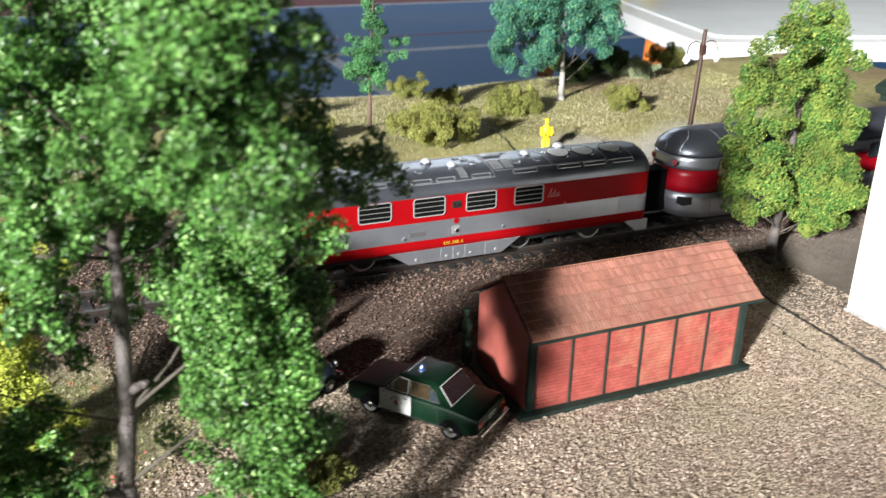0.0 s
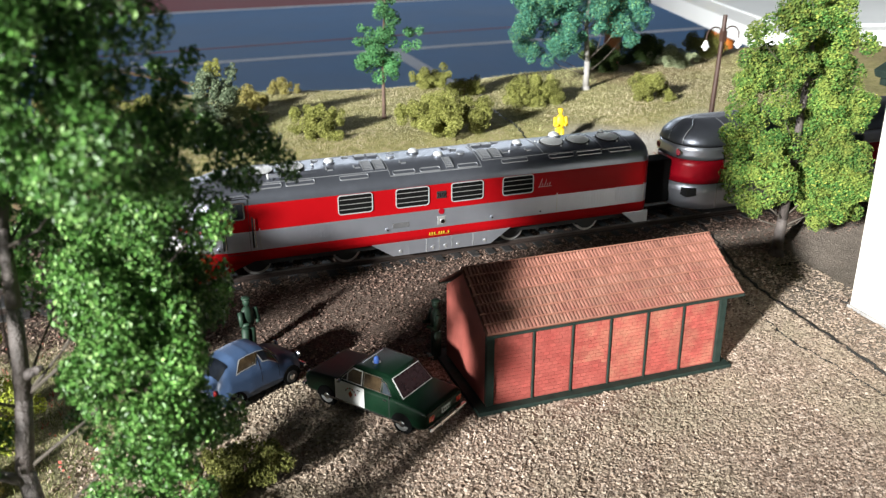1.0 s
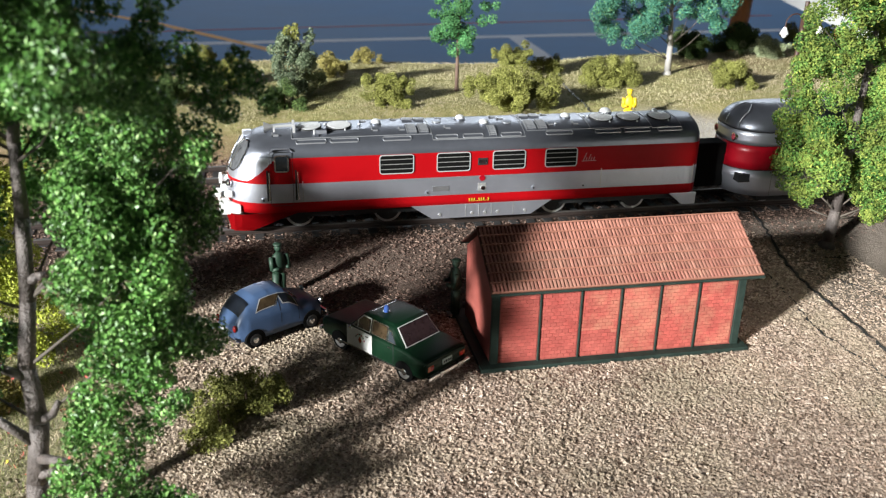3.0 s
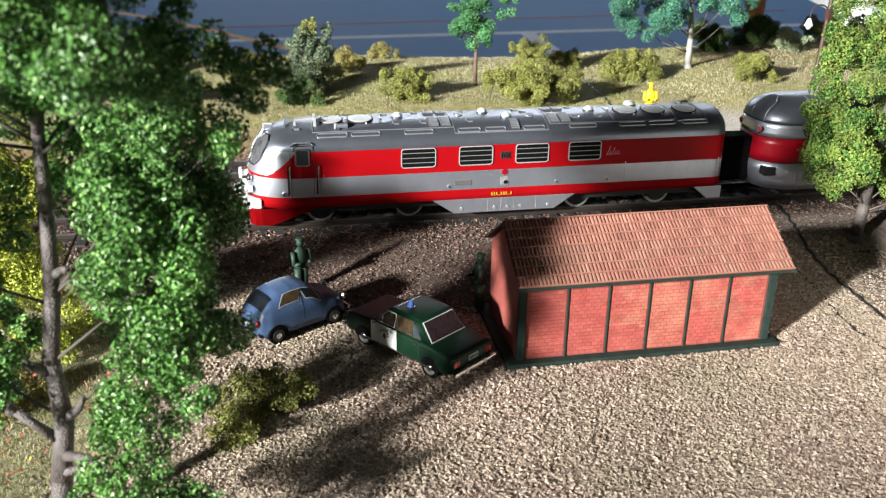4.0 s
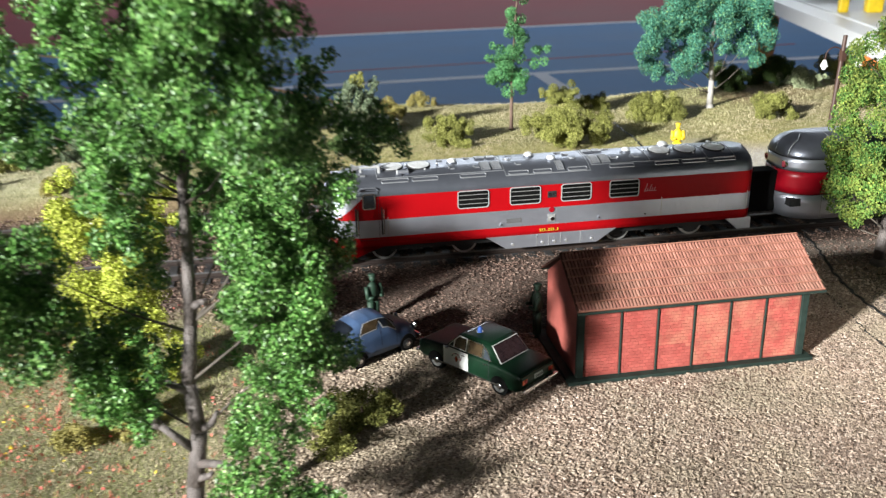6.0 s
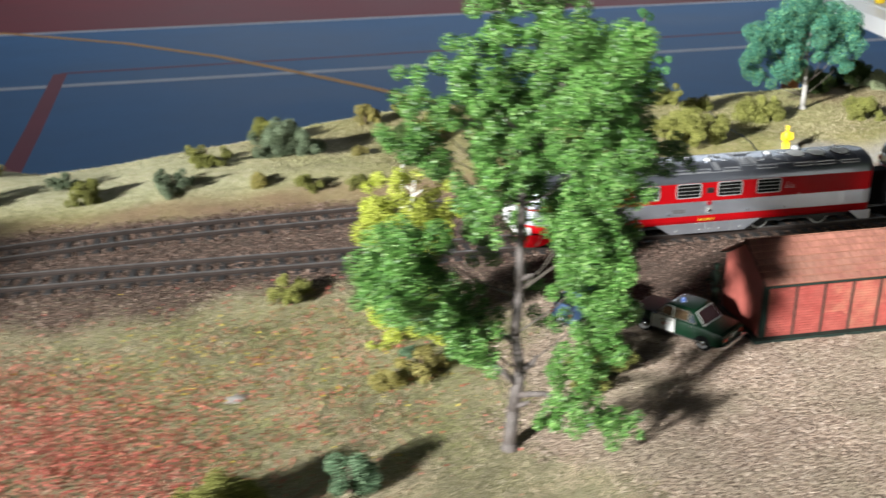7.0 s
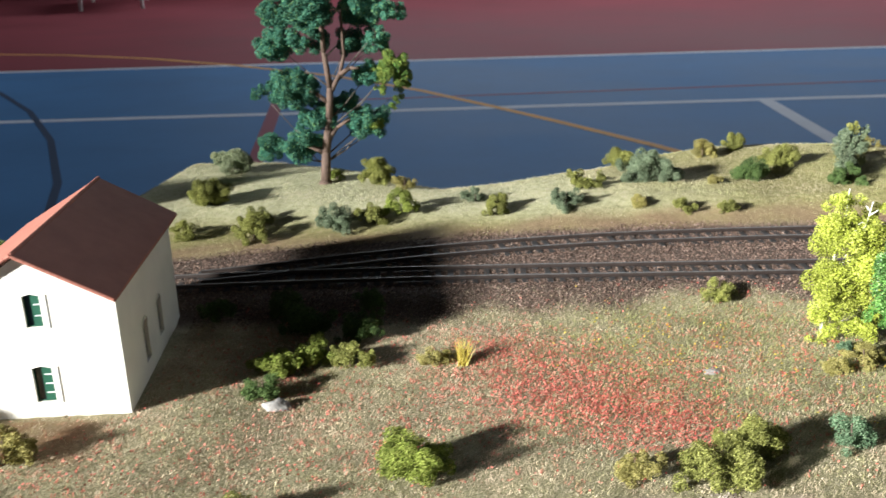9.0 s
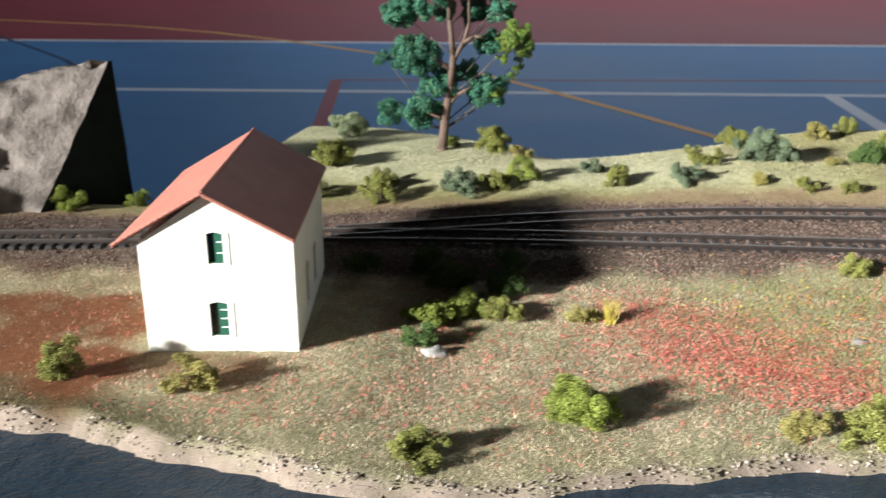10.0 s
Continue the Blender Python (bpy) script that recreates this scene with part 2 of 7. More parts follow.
def court_paint(name, color):
    m, nt, b = nodes_of(name)
    big, small = noise_tex(nt, 0.9), noise_tex(nt, 40.0)
    base = ramp(nt, big.outputs[0], ((0.3, shade(color, 0.85)), (0.7, shade(color, 1.15))))
    nt.links.new(mix(nt, maths(nt, "MULTIPLY", small.outputs[0], 0.3), base.outputs[0], shade(color, 0.75)), b.inputs["Base Color"])
    nt.links.new(ramp(nt, big.outputs[0], ((0.3, (0.64,) * 3), (0.7, (0.76,) * 3))).outputs[0], b.inputs["Roughness"])
    b.inputs["Specular IOR Level"].default_value = 0.055
    bump(nt, b, small.outputs[0], 0.08, 0.001)
    return m


COURT_BLUE = court_paint("blue_court", (0.085, 0.225, 0.46))
COURT_RED = court_paint("maroon_court", (0.27, 0.065, 0.08))
LINE_WHITE = court_paint("white_line", (0.70, 0.74, 0.82))
LINE_ORANGE = court_paint("orange_line", (0.85, 0.45, 0.14))
LINE_RED = court_paint("red_line", (0.30, 0.085, 0.12))
HALL_WALL = paint("hall_wall", (0.20, 0.195, 0.185), 0.8, 0.0, 0.08, 0.8, 20.0, 0.1)
HALL_CEILING = paint("hall_ceiling", (0.18, 0.18, 0.18), 0.8, 0.0, 0.05, 0.8, 20.0, 0.1)

SLOPE = 0.042


def court_y(y, x):
    return y + SLOPE * x


floor = part("floor", slab(bmesh.new(), [(-10000, -5000), (12000, -5000), (12000, court_y(7000, 12000)), (-10000, court_y(7000, -10000))], "z", FLOOR - 60, FLOOR), COURT_BLUE)
tagged(floor, "blue painted sports hall floor with worn sheen", "floor", kind="structure")
outer = part("floor_surround", slab(bmesh.new(), [(-10000, court_y(7000, -10000)), (12000, court_y(7000, 12000)), (12000, 17000), (-10000, 17000)], "z", FLOOR - 60, FLOOR), COURT_RED)
tagged(outer, "maroon painted floor beyond the court's edge", "floor", kind="structure")


def court_line(points, width, material, lift, label):
    """A painted stripe along a row of points on the floor."""
    bm, rows = bmesh.new(), []
    for i, p in enumerate(points):
        q0, q1 = points[max(i - 1, 0)], points[min(i + 1, len(points) - 1)]
        dx, dy = q1[0] - q0[0], q1[1] - q0[1]
        n = math.hypot(dx, dy)
        nx, ny = -dy / n * width / 2, dx / n * width / 2
        rows.append([bm.verts.new((p[0] + s * nx, p[1] + s * ny, FLOOR + z)) for s, z in ((1, 0), (1, lift), (-1, lift), (-1, 0))])
    for a, b in zip(rows, rows[1:]):
        for k in range(3):
            bm.faces.new((a[k], a[k + 1], b[k + 1], b[k]))
    ob = part("court_line", bm, material)
    return tagged(ob, label, "court line", "court lines", kind="structure")


court_line([(x, court_y(4930, x)) for x in (-9900, 0, 11500)], 75, LINE_WHITE, 0.8, "white painted line across the blue court")
court_line([(x, court_y(7000, x)) for x in (-9900, 0, 11500)], 85, LINE_WHITE, 0.96, "white painted edge line between blue and maroon floor")
court_line([(1545, court_y(4890, 1545)), (1490, 1500)], 85, LINE_WHITE, 0.96, "short white painted line square to the long one")
arc = [(-6400, 8420), (-4800, 8150), (-3600, 7850), (-2700, 7450), (-1900, 6930), (-1050, 6260), (-430, 5580), (-20, 5010), (330, 4500), (720, 3890), (1200, 3050)]
court_line(arc, 50, LINE_ORANGE, 1.44, "orange painted curve crossing the court")
court_line([(-960, 2600), (-1100, 3880), (-1262, court_y(5290, -1262))], 72, LINE_RED, 1.12, "dark red painted line running towards the layout")
court_line([(-1262, court_y(5300, -1262)), (3500, court_y(5480, 3500))], 34, LINE_RED, 1.12, "thin dark red painted line along the court")

LINE_DARK = court_paint("dark_line", (0.055, 0.085, 0.15))
court_line([(-4400, 7100), (-3664, 6327), (-3233, 5858), (-2700, 5120), (-2231, 4303), (-1841, 3449), (-1675, 2955), (-1560, 2400)], 34, LINE_DARK, 1.28, "thin dark painted line curving over the court")

# walls out of view: solid at both sides, one assumed opening north and south
wall = part("wall_east", boxed(12000, -5250, FLOOR, 12250, 17250, 6500), HALL_WALL)
tagged(wall, "plain pale side wall of the hall", "wall", kind="structure")
wall = part("wall_west", boxed(-10250, -5250, FLOOR, -10000, 17250, 6500), HALL_WALL)
tagged(wall, "plain pale side wall of the hall", "wall", kind="structure")


def pierced_wall(name, axis, at, a, b, hole, label):
    """A wall with one window opening: hole is its start, end, sill and head."""
    u0, u1, v0, v1 = hole
    bm = bmesh.new()
    for p, q, r, s in ((a, u0, FLOOR, 6500), (u1, b, FLOOR, 6500), (u0, u1, FLOOR, v0), (u0, u1, v1, 6500)):
        if axis == "x":
            box(bm, at, p, r, at + 250, q, s)
        else:
            box(bm, p, at - 250, r, q, at, s)
    return tagged(part(name, bm, HALL_WALL), label, "wall", kind="structure")


# this long opening is assumed, made only to hold the fill lamp
pierced_wall("wall_north", "y", 17250, -10000, 12000, (-4100, 11100, 3750, 6150), "unseen far hall wall, opened round the added fill lamp")
# unseen wall added to bound the sun; opening sized by where light falls
pierced_wall("wall_south", "y", -5000, -10000, 12250, (-8890, -6990, 2280, 3780), "unseen hall wall, its one opening placed to shape the sunbeam")
roof = part("ceiling", boxed(-10250, -5250, 6500, 12250, 17250, 6800), HALL_CEILING)
tagged(roof, "plain grey hall ceiling", "ceiling", kind="structure")


def hall_table():
    t = thing("hall_table", -5326, 13994, FLOOR, 16, "pale long table standing beyond the court's edge", "table")
    part("tabletop", boxed(-450, -1000, 715, 450, 1000, 745, bevel=6), BOARD, t)
    for x in (-415, 415):
        for y in (-960, 960):
            part("leg", tubed((x, y, 0), (x * 0.93, y * 0.98, 716), 26, 30, n=14), WHITE, t, "white tapered metal leg")


hall_table()


# ---- the layout's ground ----
def sm(a, b, v):
    t = np.clip((np.asarray(v, float) - a) / (b - a), 0, 1)
    return t * t * (3 - 2 * t)


EDGE_X = (-900, -482, -447, -428, -418, -404, -330, -250, -215, -190, -138, -68, -11, 46, 145, 209, 285, 350, 420, 700)
EDGE_Y = (372, 374, 384, 440, 512, 584, 582, 548, 508, 494, 505, 535, 585, 606, 602, 584, 574, 586, 600, 640)
SHORE_X = (-900, -500, -431, -405, -378, -353, -329, -307, -286, -250, -213, -194, -173, -141, -119, -83, 0, 60, 120, 700)
SHORE_Y = (140, 124, 110, 107, 99, 92, 86, 80, 75, 72, 78, 83, 89, 96, 100, 104, 92, 60, 30, 20)


def shore(x):
    return np.interp(x, SHORE_X, SHORE_Y) + 1.2 * np.sin(np.asarray(x) / 11.0) + 0.8 * np.sin(np.asarray(x) / 4.7)


def height(x, y):
    """The ground's height in mm."""
    x, y = np.asarray(x, float), np.asarray(y, float)
    z = -4.0 * sm(95, 30, x) * sm(245, 185, y) * sm(-310, -240, x)
    z = z + 6.0 * sm(262, 300, y)
    amp = np.interp(x, (-420, -270, -60, 60, 200, 600), (8.5, 8, 8.5, 9, 12, 13))
    z = z + amp * sm(398, 455, y)
    z = z + 1.2 * np.sin(x / 37.0 + y / 51.0) * sm(410, 460, y) + 0.35 * np.sin(x / 13.0 + 1.3) * np.sin(y / 17.0) * sm(300, 250, y) * sm(100, 40, x)
    d = y - np.interp(x, EDGE_X, EDGE_Y)
    z = z - np.where(d > -25, 0.004 * (d + 25) ** 2, 0) - np.where(d > 5, 2.2 * (d - 5), 0)
    return z - 13 * sm(shore(x) + 4, shore(x) - 3, y)


def ground_z(x, y):
    return float(height(x, y))


def field_mask(x, y):
    """How far a place belongs to the meadow (1) and not to the gravel (0)."""
    wob = 12 * np.sin(np.asarray(y) / 23.0) + 8 * np.sin(np.asarray(x) / 19.0 + np.asarray(y) / 9.0)
    return sm(75, 40, x + wob + 0.08 * (np.asarray(y) - 180))


def ballast_mask(x, y):
    wob = 5 * np.sin(np.asarray(x) / 21.0) + 3 * np.sin(np.asarray(x) / 8.0)
    front = np.interp(x, (-600, -330, -180, -60, 60, 110, 600), (270, 262, 268, 288, 284, 245, 262))
    front = np.where(np.asarray(x) > 250, 285, front)
    back = np.interp(x, (-600, -400, -250, -100, 0, 600), (340, 348, 385, 404, 408, 400))
    return sm(front - 10, front + 10, y + wob) * sm(back + 9, back - 6, y + 0.6 * wob)


def hill_mask(x, y):
    back = np.interp(x, (-600, -400, -250, -100, 0, 600), (335, 345, 382, 402, 406, 402))
    return sm(back - 4, back + 8, y)


def blot(x, y, size, seed):
    """Soft blotches between 0 and 1."""
    a = np.sin(x / size + 1.7 * np.sin(y / (1.3 * size) + seed)) * np.sin(y / size * 1.1 + 1.4 * np.sin(x / (1.7 * size) - seed))
    return 0.5 + 0.5 * a


def rust_mask(x, y):
    """Rust-red earth beside the house, toned darker for a shadow lying over it."""
    x, y = np.asarray(x, float), np.asarray(y, float)
    side = sm(-388, -408, x + 6 * np.sin(y / 12.0)) * sm(240, 222, y - 0.12 * (x + 440)) * sm(126, 142, y + 0.30 * (x + 440) + 5 * np.sin(x / 14.0))
    front = sm(-318, -345, x) * sm(170, 164, y) * sm(136, 150, y + 0.22 * (x + 400))
    up = 0.5 * sm(-395, -412, x) * sm(280, 262, y) * blot(x, y, 13.0, 2.0)
    return np.clip(0.95 * side * (0.65 + 0.5 * blot(x, y, 9.0, 0.4)) + 0.85 * front * (0.6 + 0.5 * blot(x, y, 8.0, 1.0)) + up, 0, 1)


def shaded_mask(x, y):
    """Olive grass between the rust patch and the shore, a soft shadow painted in."""
    x, y = np.asarray(x, float), np.asarray(y, float)
    lower = sm(-330, -395, x + 12 * np.sin(y / 9.0)) * sm(148, 132, y + 0.30 * (x + 440)) * (0.7 + 0.3 * blot(x, y, 14.0, 3.0))
    return np.clip(lower, 0, 1)


def olive_mask(x, y):
    """Greener grass of the meadow's middle."""
    x, y = np.asarray(x, float), np.asarray(y, float)
    return sm(-165, -95, x + 14 * np.sin(y / 17.0)) * sm(150, 178, y + 9 * np.sin(x / 13.0)) * sm(292, 268, y) * (0.35 + 0.65 * blot(x, y, 10.0, 5.0))


def verge_mask(x, y):
    """Bare tan earth along the foot of the hill."""
    x, y = np.asarray(x, float), np.asarray(y, float)
    foot = np.interp(x, (-600, -400, -250, -100, 0, 600), (335, 345, 382, 402, 406, 402))
    low = sm(foot + 34, foot + 10, y + 16 * (blot(x, y, 21.0, 0.7) - 0.5)) * sm(foot - 6, foot + 4, y)
    bare = 0.8 * sm(330, 380, x) * sm(470, 500, y) * blot(x, y, 30.0, 1.2)
    return np.clip(low * (0.6 + 0.4 * blot(x, y, 12.0, 4.0)) + bare, 0, 1)


def sage_mask(x, y):
    """Pale sage grass of the hill's end."""
    x, y = np.asarray(x, float), np.asarray(y, float)
    return sm(40, -170, x + 40 * np.sin(y / 40.0)) * sm(400, 445, y)


gx, gy = np.arange(-900, 660.1, 4.0), np.arange(8, 700.1, 4.0)
X, Y = np.meshgrid(gx, gy)
rng = np.random.default_rng(3)
Z = height(X, Y) + rng.normal(0, 0.15, X.shape)
Z = np.maximum(Z, -75)
nxg, nyg = len(gx), len(gy)
idx = np.arange(nxg * nyg).reshape(nyg, nxg)
quads = np.stack([idx[:-1, :-1], idx[:-1, 1:], idx[1:, 1:], idx[1:, :-1]], -1).reshape(-1, 4)
quads = quads[(Y - np.interp(X, EDGE_X, EDGE_Y)).ravel()[quads].min(1) < 34]


def ground_material():
    m, nt, b = nodes_of("layout_ground")
    at = nt.nodes.new("ShaderNodeAttribute")
    at.attribute_name = "zone"
    sep = nt.nodes.new("ShaderNodeSeparateColor")
    nt.links.new(at.outputs["Color"], sep.inputs[0])
    at2 = nt.nodes.new("ShaderNodeAttribute")
    at2.attribute_name = "tint"
    sep2 = nt.nodes.new("ShaderNodeSeparateColor")
    nt.links.new(at2.outputs["Color"], sep2.inputs[0])
    mid, fine, big = noise_tex(nt, 220.0), noise_tex(nt, 1400.0, 3.0), noise_tex(nt, 28.0)
    gravel = ramp(nt, fine.outputs[0], ((0.32, (0.10, 0.07, 0.052)), (0.5, (0.28, 0.212, 0.17)), (0.68, (0.44, 0.35, 0.29))))
    earth = ramp(nt, fine.outputs[0], ((0.32, (0.035, 0.024, 0.019)), (0.52, (0.105, 0.075, 0.06)), (0.7, (0.19, 0.145, 0.12))))
    meadow = ramp(nt, fine.outputs[0], ((0.3, (0.13, 0.128, 0.06)), (0.5, (0.285, 0.262, 0.155)), (0.7, (0.45, 0.40, 0.285))))
    straw = ramp(nt, mid.outputs[0], ((0.3, (0.17, 0.16, 0.06)), (0.5, (0.27, 0.245, 0.10)), (0.72, (0.36, 0.30, 0.17))))
    c = mix(nt, sep.outputs[0], gravel.outputs[0], meadow.outputs[0])
    c = mix(nt, sep.outputs[1], c, earth.outputs[0])
    c = mix(nt, sep.outputs[2], c, straw.outputs[0])
    at3 = nt.nodes.new("ShaderNodeAttribute")
    at3.attribute_name = "stain"
    sep3 = nt.nodes.new("ShaderNodeSeparateColor")
    nt.links.new(at3.outputs["Color"], sep3.inputs[0])
    tan = ramp(nt, fine.outputs[0], ((0.32, (0.15, 0.095, 0.055)), (0.52, (0.28, 0.19, 0.115)), (0.7, (0.38, 0.27, 0.18))))
    sage = ramp(nt, mid.outputs[0], ((0.3, (0.33, 0.33, 0.19)), (0.5, (0.44, 0.43, 0.27)), (0.72, (0.52, 0.49, 0.35))))
    pale = ramp(nt, fine.outputs[0], ((0.32, (0.24, 0.215, 0.185)), (0.52, (0.36, 0.335, 0.30)), (0.7, (0.46, 0.43, 0.40))))
    c = mix(nt, sep3.outputs[1], c, sage.outputs[0])
    c = mix(nt, sep3.outputs[0], c, tan.outputs[0])
    c = mix(nt, sep3.outputs[2], c, pale.outputs[0])
    # olive and rust ground, both darkened in colour for the shadow left of the house
    c = mix(nt, at3.outputs["Alpha"], c, (0.075, 0.06, 0.028))
    c = mix(nt, sep2.outputs[0], c, mix(nt, mid.outputs[0], (0.075, 0.028, 0.011), (0.215, 0.08, 0.032)))
    c = mix(nt, sep2.outputs[1], c, mix(nt, mid.outputs[0], (0.16, 0.118, 0.09), (0.34, 0.275, 0.225)))
    c = mix(nt, sep2.outputs[2], c, mix(nt, mid.outputs[0], (0.15, 0.122, 0.10), (0.27, 0.232, 0.198)))
    tone = ramp(nt, big.outputs[0], ((0.3, (0.8, 0.8, 0.8)), (0.7, (1.15, 1.15, 1.15))))
    nt.links.new(mix(nt, 1.0, c, tone.outputs[0], "MULTIPLY"), b.inputs["Base Color"])
    b.inputs["Roughness"].default_value = 0.9
    b.inputs["Specular IOR Level"].default_value = 0.2
    bump(nt, b, maths(nt, "ADD", fine.outputs[0], mid.outputs[0]), 0.7, 0.0008)
    return m


ground = raw("ground", np.stack([X, Y, Z], -1).reshape(-1, 3), quads, ground_material(), smooth=True)
zone = ground.data.color_attributes.new("zone", "FLOAT_COLOR", "POINT")
wob = rng.normal(0, 0.06, X.shape)
fm, bm_, hm = field_mask(X, Y), ballast_mask(X, Y), hill_mask(X, Y)
zone.data.foreach_set("color", np.clip(np.stack([fm + wob, bm_ + wob * bm_, hm, np.ones_like(X)], -1), 0, 1).astype(np.float32).ravel())
tint = ground.data.color_attributes.new("tint", "FLOAT_COLOR", "POINT")
rust_and_shade = rust_mask(X, Y)
# plus the reddish-brown tone of the house's cast shadow, tinted into the ground
rust_and_shade = rust_and_shade + 0.3 * sm(-330, -315, X) * sm(-215, -240, X) * sm(185, 205, Y - 0.4 * (X + 320)) * sm(285, 262, Y) * (0.7 + 0.3 * np.sin(X / 7.0) * np.sin(Y / 6.0))
ragged = 3.0 * np.sin(X / 6.3) * np.sin(X / 17.0 + 1.0)
sand = sm(shore(X) + 8 - 3 * sm(-310, -370, X) + ragged, shore(X) + 2 + ragged, Y) * sm(120, 60, X)
path = sm(286, 291, X) * sm(300, 292, Y) * 0.9
tint.data.foreach_set("color", np.clip(np.stack([rust_and_shade, sand, path, np.ones_like(X)], -1), 0, 1).astype(np.float32).ravel())
stain = ground.data.color_attributes.new("stain", "FLOAT_COLOR", "POINT")
tan = verge_mask(X, Y)
pale_path = sm(270, 300, X + 8 * np.sin(Y / 9.0)) * sm(392, 400, Y) * sm(446, 426, Y + 6 * np.sin(X / 13.0))
stain.data.foreach_set("color", np.clip(np.stack([tan, sage_mask(X, Y) * hm, pale_path, 0.85 * shaded_mask(X, Y)], -1), 0, 1).astype(np.float32).ravel())
tagged(ground, "model landscape ground of gravel, meadow and straw-coloured hill", "ground", kind="structure")

WATER = glass("dark_water", (0.014, 0.024, 0.036), 0.24)
nt = WATER.node_tree
nt.nodes["Principled BSDF"].inputs["Coat Weight"].default_value = 0.0
nt.nodes["Principled BSDF"].inputs["Specular IOR Level"].default_value = 0.3
bump(nt, nt.nodes["Principled BSDF"], noise_tex(nt, 45.0, 6.0, 0.72).outputs[0], 0.8, 0.003)
water = part("water", boxed(-900, -360, -13, 660, 140, -8.6), WATER)
tagged(water, "dark glossy resin water with fine ripples", "water", kind="structure")

table = thing("layout_table", -120, 150, -750, 0, "wooden trestle table carrying the model landscape", "table")
part("tabletop", boxed(-785, -515, 640, 785, 330, 672), BOARD, table)
for lx in (-740, 740):
    for ly in (-470, 290):
        part("leg", boxed(lx - 25, ly - 25, 0, lx + 25, ly + 25, 640, bevel=3), BOARD, table)
for ya, yb in ((-517, -512),):
    part("fascia", boxed(-785, ya, 672, 785, yb, 738), BLACK, table)


# ---- tracks ----
RAIL_TOP = 9.0
NEAR_TRACK = [(-900, 268), (-700, 280), (-530, 294), (-400, 308), (-300, 316), (-200, 320), (0, 320), (300, 320), (660, 320)]
FAR_TRACK = [(-330, 320), (-300, 328), (-240, 346), (-160, 365), (-80, 377), (0, 382), (120, 383), (660, 383)]


def spline(points, step):
    """Even points along a smooth line through the given ones, with their headings."""
    p = np.array(points, float)
    t = np.r_[0, np.cumsum(np.hypot(*np.diff(p, axis=0).T))]
    m = np.gradient(p, t, axis=0)
    s = np.arange(0, t[-1], step)
    k = np.clip(np.searchsorted(t, s, "right") - 1, 0, len(t) - 2)
    h = (t[k + 1] - t[k])[:, None]
    u = ((s - t[k])[:, None]) / h
    q = (2 * u**3 - 3 * u**2 + 1) * p[k] + (u**3 - 2 * u**2 + u) * h * m[k] + (-2 * u**3 + 3 * u**2) * p[k + 1] + (u**3 - u**2) * h * m[k + 1]
    d = np.gradient(q, axis=0)
    return q, d / np.linalg.norm(d, axis=1)[:, None]


def sweep(bm, line, heading, profile, off):
    rows = []
    for (x, y), (dx, dy) in zip(line, heading):
        rows.append([bm.verts.new((x - dy * (off + u), y + dx * (off + u), v)) for u, v in profile])
    n = len(profile)
    for a, b in zip(rows, rows[1:]):
        for k in range(n):
            bm.faces.new((a[k], a[(k + 1) % n], b[(k + 1) % n], b[k]))
    return bm


sleeper_mesh = None


def track(points, label):
    global sleeper_mesh
    t = thing("railway_track", 0, 0, 0, 0, label, "railway track", "tracks")
    line, head = spline(points, 12.0)
    for off in (-8.6, 8.6):
        foot = [(-0.9, 6.7), (0.9, 6.7), (0.9, 7.0), (0.3, 7.2), (0.3, 8.5), (-0.3, 8.5), (-0.3, 7.2), (-0.9, 7.0)]
        part("rail", sweep(bmesh.new(), line, head, foot, off), RAIL_SIDE, t)
        part("rail_head", sweep(bmesh.new(), line, head, [(-0.45, 8.5), (0.45, 8.5), (0.45, 9.0), (-0.45, 9.0)], off), RAIL_HEAD, t, "worn bright running edge")
    if sleeper_mesh is None:
        ob = part("sleeper", boxed(-1.8, -14.5, 5.0, 1.8, 14.5, 6.8, bevel=0.25), SLEEPER)
        sleeper_mesh = ob.data
        bpy.data.objects.remove(ob)
    line, head = spline(points, 7.2)
    r = random.Random(5)
    for (x, y), (dx, dy) in zip(line, head):
        if -640 < x < 480:
            ob = new("sleeper", sleeper_mesh)
            ob.parent = t
            ob.matrix_basis = pose(x * MM, y * MM, r.uniform(-0.65, -0.15) * MM, 0, 0, math.degrees(math.atan2(dy, dx)) + r.uniform(-1.5, 1.5))
    return t


track(NEAR_TRACK, "near model railway track with dark sleepers in brown ballast")
track(FAR_TRACK, "far model railway track joining at a turnout")


# ---- the diesel locomotive ----
HALF = 16.5


def loco_front(z):
    return float(np.interp(z, (0, 8, 14, 20, 24, 28, 31.65, 34.2, 36.2, 37.35), (-93.5, -95, -95, -94.4, -93.2, -91.6, -89.5, -87, -83, -76)))


def loco_half(z):
    return HALF - 0.25 * max(0.0, (12 - z) / 4) if z <= 29.5 else HALF * max(0.0, 1 - ((z - 29.5) / 8.0) ** 2.4) ** 0.5


def loco_outline(z, n=84):
    """Half of the outline at a height, from the nose's middle along the near side to the tail's middle."""
    f, w, depth = loco_front(z), loco_half(z), 24.0
    pts = []
    for i in range(n + 1):
        a = radians(90 * i / n)
        pts.append((f + depth * (1 - math.cos(a) ** 0.8), -w * math.sin(a) ** 0.75))
    for x in (-60, -40, -10, 20, 50, 75):
        pts.append((x, -w))
    for i in range(6):
        a = radians(90 * i / 5)
        pts.append((93.5 - 5 * (1 - math.sin(a)), -w + 5 * (1 - math.cos(a)) if w > 5 else -w * math.cos(a)))
    pts.append((93.5, 0.0))
    return pts


